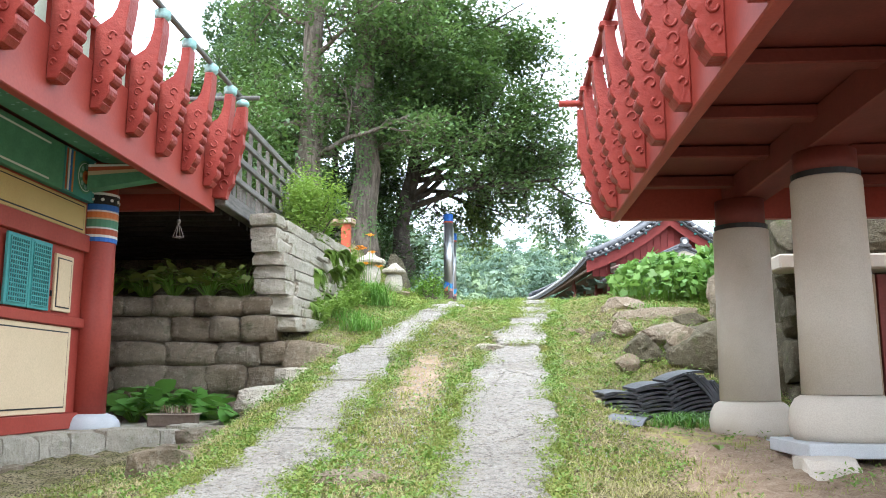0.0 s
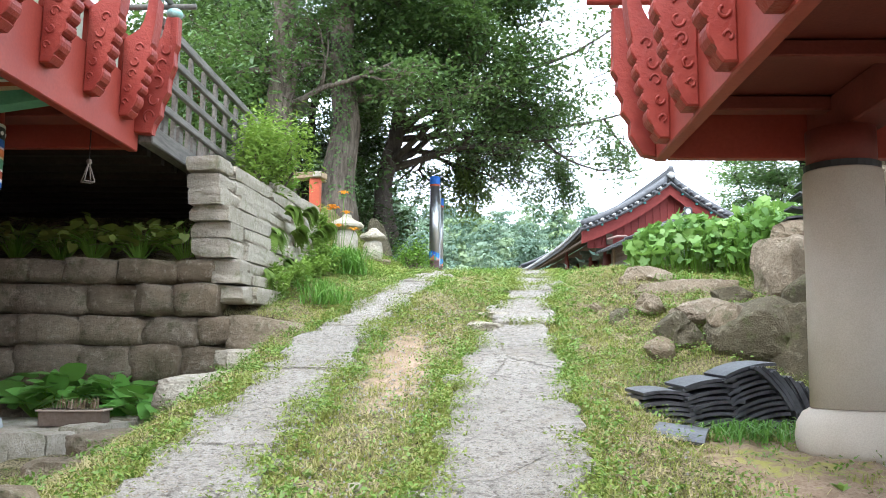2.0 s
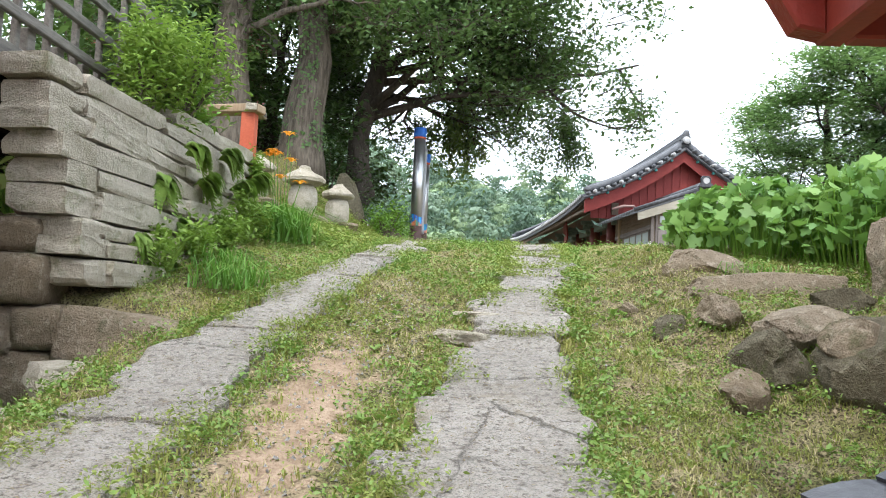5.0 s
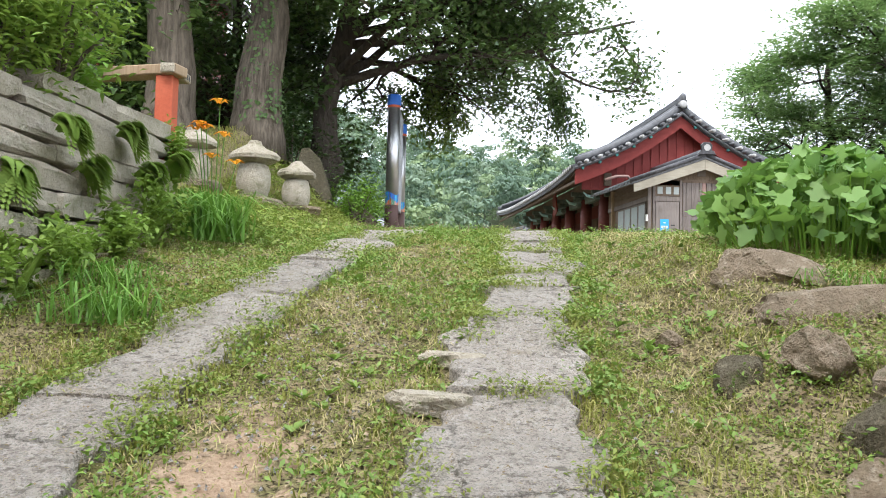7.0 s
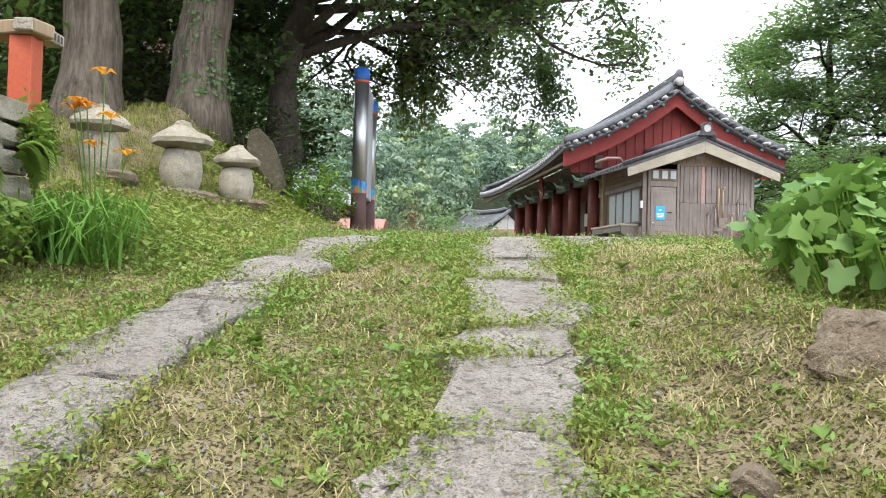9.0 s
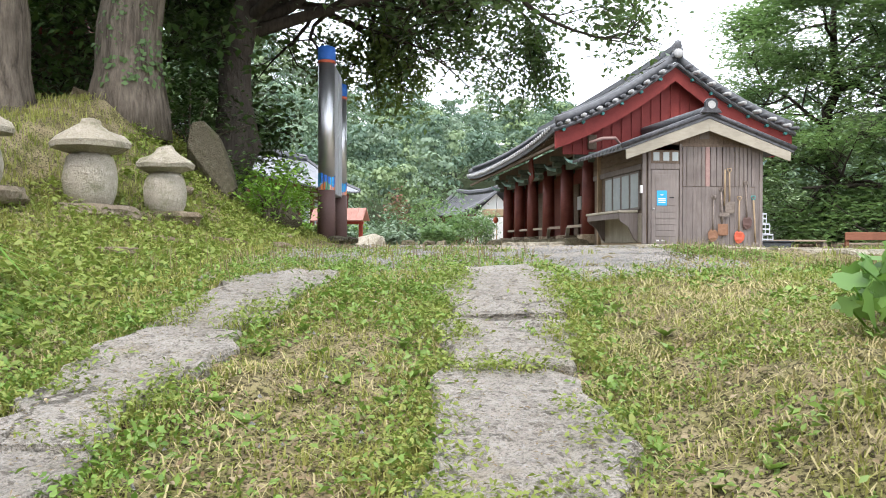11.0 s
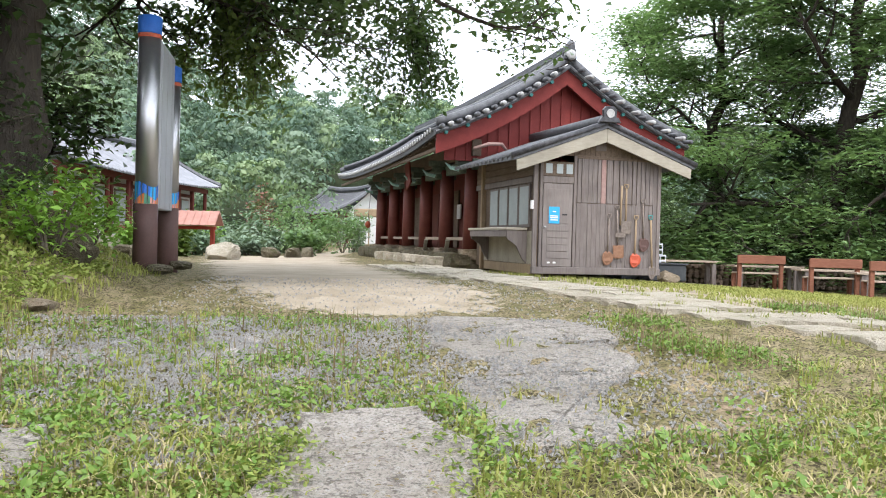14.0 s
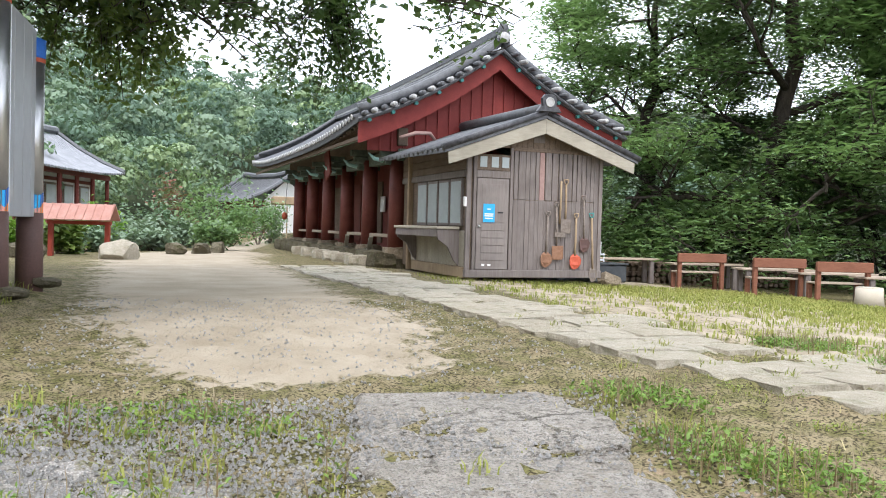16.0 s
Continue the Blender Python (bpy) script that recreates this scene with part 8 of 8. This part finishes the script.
def gourd_patch(x, y, rx, ry, h, n, seed, label):
    g = np.random.default_rng(seed)
    z = on(x, y)
    t = thing("gourd_plant", pose(x, y, z), label, "plant", "gourd plants")
    a, q = g.uniform(0, 2 * np.pi, n), np.sqrt(g.random(n))
    px, py = rx * q * np.cos(a), ry * q * np.sin(a)
    pz = land(x + px, y + py) - z + h * (1 - 0.55 * q * q) * (0.25 + 0.75 * g.random(n) ** 0.5)
    p = np.stack([px, py, pz], 1)
    part("leaves", quads("leaves", broad_leaves(p, 0.122, LOBED, g, 1.0), M["leafGourd"], len(LOBED)), None, t)
    bm = bmesh.new()
    for i in range(0, n, 4):
        tube([(px[i] * 0.8, py[i] * 0.8, land(x + px[i], y + py[i]) - z - 0.05), (px[i] * 0.93, py[i] * 0.95, pz[i] * 0.6), tuple(p[i])], [0.008, 0.007, 0.005], 4, bm)
    tagged(part("stalk", bm, M["leafBright"], t), kind="stuff")


gourd_patch(2.85, 13.7, 0.9, 0.8, 0.8, 700, 1, "large-leaved green gourd plants sprawling on the bank")
gourd_patch(3.7, 13.1, 0.8, 0.8, 1.0, 640, 2, "large-leaved green gourd plants above the boulders")
gourd_patch(4.2, 14.2, 1.0, 0.9, 1.0, 520, 3, "large-leaved green gourd plants in a thick patch")
gourd_patch(3.0, 14.9, 0.8, 0.7, 0.55, 240, 4, "large-leaved green gourd plants at the top of the bank")


def clump(name, x, y, z, n, size, outline, mat, spread, h, seed, label, category, group):
    """Broad leaves arching out from one root."""
    g = np.random.default_rng(seed)
    t = thing(name, pose(x, y, z), label, category, group)
    a = g.uniform(0, 2 * np.pi, n)
    q = np.sqrt(g.random(n))
    p = np.stack([spread * q * np.cos(a), spread * q * np.sin(a), h * (1.0 - 0.6 * q) * g.uniform(0.5, 1.1, n) + 0.05], 1)
    aim = np.stack([np.cos(a), np.sin(a), -0.2 + 0 * a], 1)
    part("leaves", quads("leaves", broad_leaves(p, size, outline, g, 0.35, 0.25, aim), M[mat], len(outline)), None, t)
    bm = bmesh.new()
    for i in range(0, n, 2):
        tube([(0, 0, -0.05), (p[i][0] * 0.5, p[i][1] * 0.5, p[i][2] * 0.8), tuple(p[i])], [0.01, 0.008, 0.005], 4, bm)
    tagged(part("stalk", bm, M["leafBright"], t), kind="stuff")


for i, (x, y, s) in enumerate(((-4.35, 10.7, 0.42), (-3.95, 10.9, 0.4), (-3.35, 10.6, 0.4), (-3.1, 10.85, 0.34), (-4.7, 10.9, 0.36))):
    clump("broad_leaf_plant", x, y, on(x, y) if x > -3.5 else 0.79, 46, 0.27, HEART, "leafHosta", s, 0.42, 200 + i, "lush broad-leaved green plant at the wall's foot", "plant", "plants at the wall's foot")

# leafy growth on the ledge under the bridge
for i in range(9):
    x = -7.6 + i * 0.5
    clump("ledge_plant", x, 11.75 + 0.12 * (i % 3), on(x, 11.8) + 0.02, 70, 0.16, HEART, "leafWeed", 0.42, 0.48, 220 + i, "leafy weed growing on the wall ledge", "plant", "plants on the ledge")


def bush(name, c, r3, n, size, mat, seed, label, group="", aspect=0.45, lobes=9, flat=0.6):
    g = np.random.default_rng(seed)
    t = thing(name, pose(*c), label, "shrub", group)
    p = []
    bm = bmesh.new()
    for k in range(lobes):
        o = np.array([g.normal(0, 0.45) * r3[0], g.normal(0, 0.45) * r3[1], g.uniform(0.25, 1.0) * r3[2]])
        tube([(0, 0, -0.1), tuple(o * 0.55 + np.array((0, 0, 0.05))), tuple(o)], [0.025, 0.016, 0.008], 5, bm)
        p.append(o + g.normal(size=(n // lobes, 3)) * np.array(r3) * 0.24)
    tagged(part("stem", bm, M["bark"] if size > 0.08 else M["leafFern"], t), kind="stuff")
    part("leaves", quads("leaves", leaf_cards(np.concatenate(p), size, flat, g, aspect), M[mat]), None, t)


bush("shrub", (-3.05, 13.0, 3.6), (0.4, 0.5, 0.85), 2600, 0.088, "leafSumac", 301, "bright green sumac shrub on the terrace wall", "terrace shrubs", aspect=0.32, lobes=14)
bush("shrub", (-2.95, 13.6, 3.65), (0.4, 0.5, 0.8), 2600, 0.088, "leafSumac", 302, "bright green sumac shrub on the terrace wall", "terrace shrubs", aspect=0.32, lobes=14)
bush("shrub", (-3.1, 14.3, 3.75), (0.4, 0.5, 0.6), 900, 0.11, "leafBright", 303, "bright green shrub beside the orange post", "terrace shrubs")
bush("thicket", (-5.6, 17.2, 3.4), (1.5, 1.3, 3.2), 3200, 0.16, "leafC", 308, "dark leafy thicket behind the footbridge", lobes=16)
bush("thicket", (-7.8, 16.6, 3.4), (1.6, 1.3, 3.6), 3000, 0.16, "leafA", 309, "leafy thicket behind the footbridge", lobes=16)
bush("shrub", (-1.75, 22.9, on(-1.75, 22.9)), (0.5, 0.5, 0.7), 900, 0.09, "leafBright", 304, "yellow-green shrub beside the leaning stone", "bank shrubs")
bush("shrub", (-1.75, 24.2, on(-1.75, 24.2)), (0.45, 0.6, 0.6), 1000, 0.09, "leafBright", 305, "yellow-green shrub on the bank", "bank shrubs")
bush("shrub", (-2.4, 24.0, on(-2.4, 24.0)), (0.6, 0.6, 0.5), 900, 0.09, "leafA", 306, "green undergrowth below the trees", "bank shrubs")
bush("shrub", (-3.3, 24.4, on(-3.3, 24.4)), (0.8, 0.7, 1.1), 1100, 0.1, "leafC", 307, "dark undergrowth below the trees", "bank shrubs")
# shrubs in leafFar carry the far woods' painted haze too
for i, (x, y, a, h, mat) in enumerate(((-2.2, 56, 1.4, 1.5, "leafFar"), (0.2, 57, 1.6, 2.2, "leafR"), (-1.5, 60, 1.2, 2.6, "dark_red_leaf"), (1.6, 56, 1.2, 1.6, "leafR"), (3.0, 60, 1.0, 1.9, "leafR"), (-3.3, 49, 0.9, 1.1, "leafBright"), (-2.0, 50, 0.9, 0.9, "leafFar"), (-0.4, 51, 1.1, 0.9, "leafFar"), (-4.4, 42, 0.7, 0.8, "leafBright"), (-3.4, 41.5, 0.6, 0.7, "leafHang"), (3.8, 63, 0.9, 1.6, "leafFar"), (0.9, 48, 0.9, 0.8, "leafR"), (-1.2, 46, 0.9, 0.6, "leafFar"), (-3.0, 44, 0.8, 0.8, "leafFar"))):
    bush("garden_shrub", (x, y, on(x, y)), (a, a * 0.8, h), 1100, 0.2, mat, 320 + i, "clipped green garden shrub among rocks", "garden shrubs", 0.6, 8)


def fern(x, y, z, turn, n, L, seed):
    g = np.random.default_rng(seed)
    t = thing("fern", pose(x, y, z, 0, 0, turn), "green fern hanging from the wall joints", "fern", "ferns on the wall")
    p, s = [], []
    for i in range(n):
        a = g.uniform(-1.2, 1.2)
        d = np.array([math.cos(a), math.sin(a), 0])
        l = L * g.uniform(0.7, 1.3)
        lift = g.uniform(0.3, 1.1)
        for k in range(14):
            f = (k + 1) / 14
            c = d * l * f * (0.85 - 0.25 * f) + np.array([0, 0, l * (lift * f - 1.15 * f * f)])
            side = np.array([-d[1], d[0], -0.25]) * 0.12 * (1 - f * 0.85)
            w = d * 0.014 + np.array([0, 0, -0.014])
            for q in (-1, 1):
                p.append([c - w, c + side * q * 0.6 - w * 1.6, c + side * q, c + side * q * 0.5 + w])
    part("fronds", quads("fronds", np.array(p), M["leafFern"]), None, t)


for i, (x, y, z) in enumerate(((-2.72, 12.7, 2.95), (-2.66, 13.0, 2.6), (-2.6, 13.5, 3.1), (-2.55, 13.9, 2.75), (-2.62, 13.2, 3.35), (-2.5, 14.4, 3.2), (-2.5, 14.8, 3.0), (-2.6, 14.2, 3.5), (-2.5, 15.1, 3.4), (-2.7, 12.2, 2.4), (-2.65, 12.6, 2.2))):
    fern(x, y, z, -10 + 25 * (i % 3), 24, 0.27, 400 + i)
for i, (x, y, z, h) in enumerate(((-2.55, 12.5, 2.25, 0.35), (-2.45, 13.0, 2.35, 0.4), (-2.4, 13.6, 2.5, 0.4), (-2.42, 14.3, 2.65, 0.5), (-2.6, 15.4, 3.3, 0.5), (-2.75, 15.8, 3.4, 0.45))):
    bush("wall_weed", (x, y, z), (0.22, 0.22, h * 0.8), 750, 0.06, "leafFern", 430 + i, "green weeds sprouting from the wall", "weeds on the wall", 0.5, 6)


def lily(x, y, z, n, L, seed, flowers, label):
    g = np.random.default_rng(seed)
    t = thing("day_lily", pose(x, y, z), label, "flower", "day lilies on the bank")
    p = g.normal(size=(n, 3)) * np.array((0.15, 0.15, 0))
    part("leaves", quads("leaves", blades(p, L, 0.003 + 0.012 * L, 1.25, 0.8, g), M["lilyleaf"]), None, t)
    for fx, fy, fz in flowers:
        c = Vector((fx - x, fy - y, fz - z))
        part("stalk", tube([(c.x * 0.3, c.y * 0.3, 0), (c.x * 0.7, c.y * 0.7, c.z * 0.6), tuple(c)], [0.007, 0.006, 0.005], 5), M["lilyleaf"], t)
        v = []
        for k in range(6):
            a = k * math.pi / 3 + g.uniform(-0.2, 0.2)
            d, s = Vector((math.cos(a), math.sin(a), 0)), Vector((-math.sin(a), math.cos(a), 0))
            up = Vector((0, -0.35, 0.5))
            v.append([c, c + d * 0.062 + s * 0.026 + up * 0.085, c + d * 0.115 + up * 0.04, c + d * 0.062 - s * 0.026 + up * 0.085])
        part("bloom", quads("bloom", np.array([[tuple(q) for q in w] for w in v]), M["lily"]), None, t, "orange trumpet bloom")


lily(-2.15, 15.1, on(-2.15, 15.1), 190, 0.62, 501, [], "dense clump of arching green lily leaves")
lily(-2.3, 15.35, on(-2.3, 15.35) + 0.05, 150, 0.6, 502, [], "dense clump of arching green lily leaves")
lily(-2.4, 16.0, on(-2.4, 16.0), 120, 0.55, 503, [(-2.49, 15.95, 3.88), (-2.34, 15.9, 4.13), (-2.30, 15.95, 3.8), (-2.17, 15.95, 3.52), (-2.42, 15.95, 3.58), (-2.58, 15.93, 3.86), (-2.53, 15.9, 3.9)], "day lily clump with orange flowers")
lily(-1.95, 12.35, on(-1.95, 12.35), 160, 0.35, 504, [], "clump of tall grass below the wall")
lily(-2.15, 12.9, on(-2.15, 12.9), 120, 0.3, 505, [], "clump of tall grass below the wall")
lily(2.3, 12.42, on(2.3, 12.42), 60, 0.17, 506, [], "grass clump beside the stone slab")
lily(1.75, 8.35, on(1.75, 8.35), 150, 0.22, 507, [], "grass clump before the tile stack")
lily(2.0, 8.4, on(2.0, 8.4), 120, 0.22, 508, [], "grass clump before the tile stack")
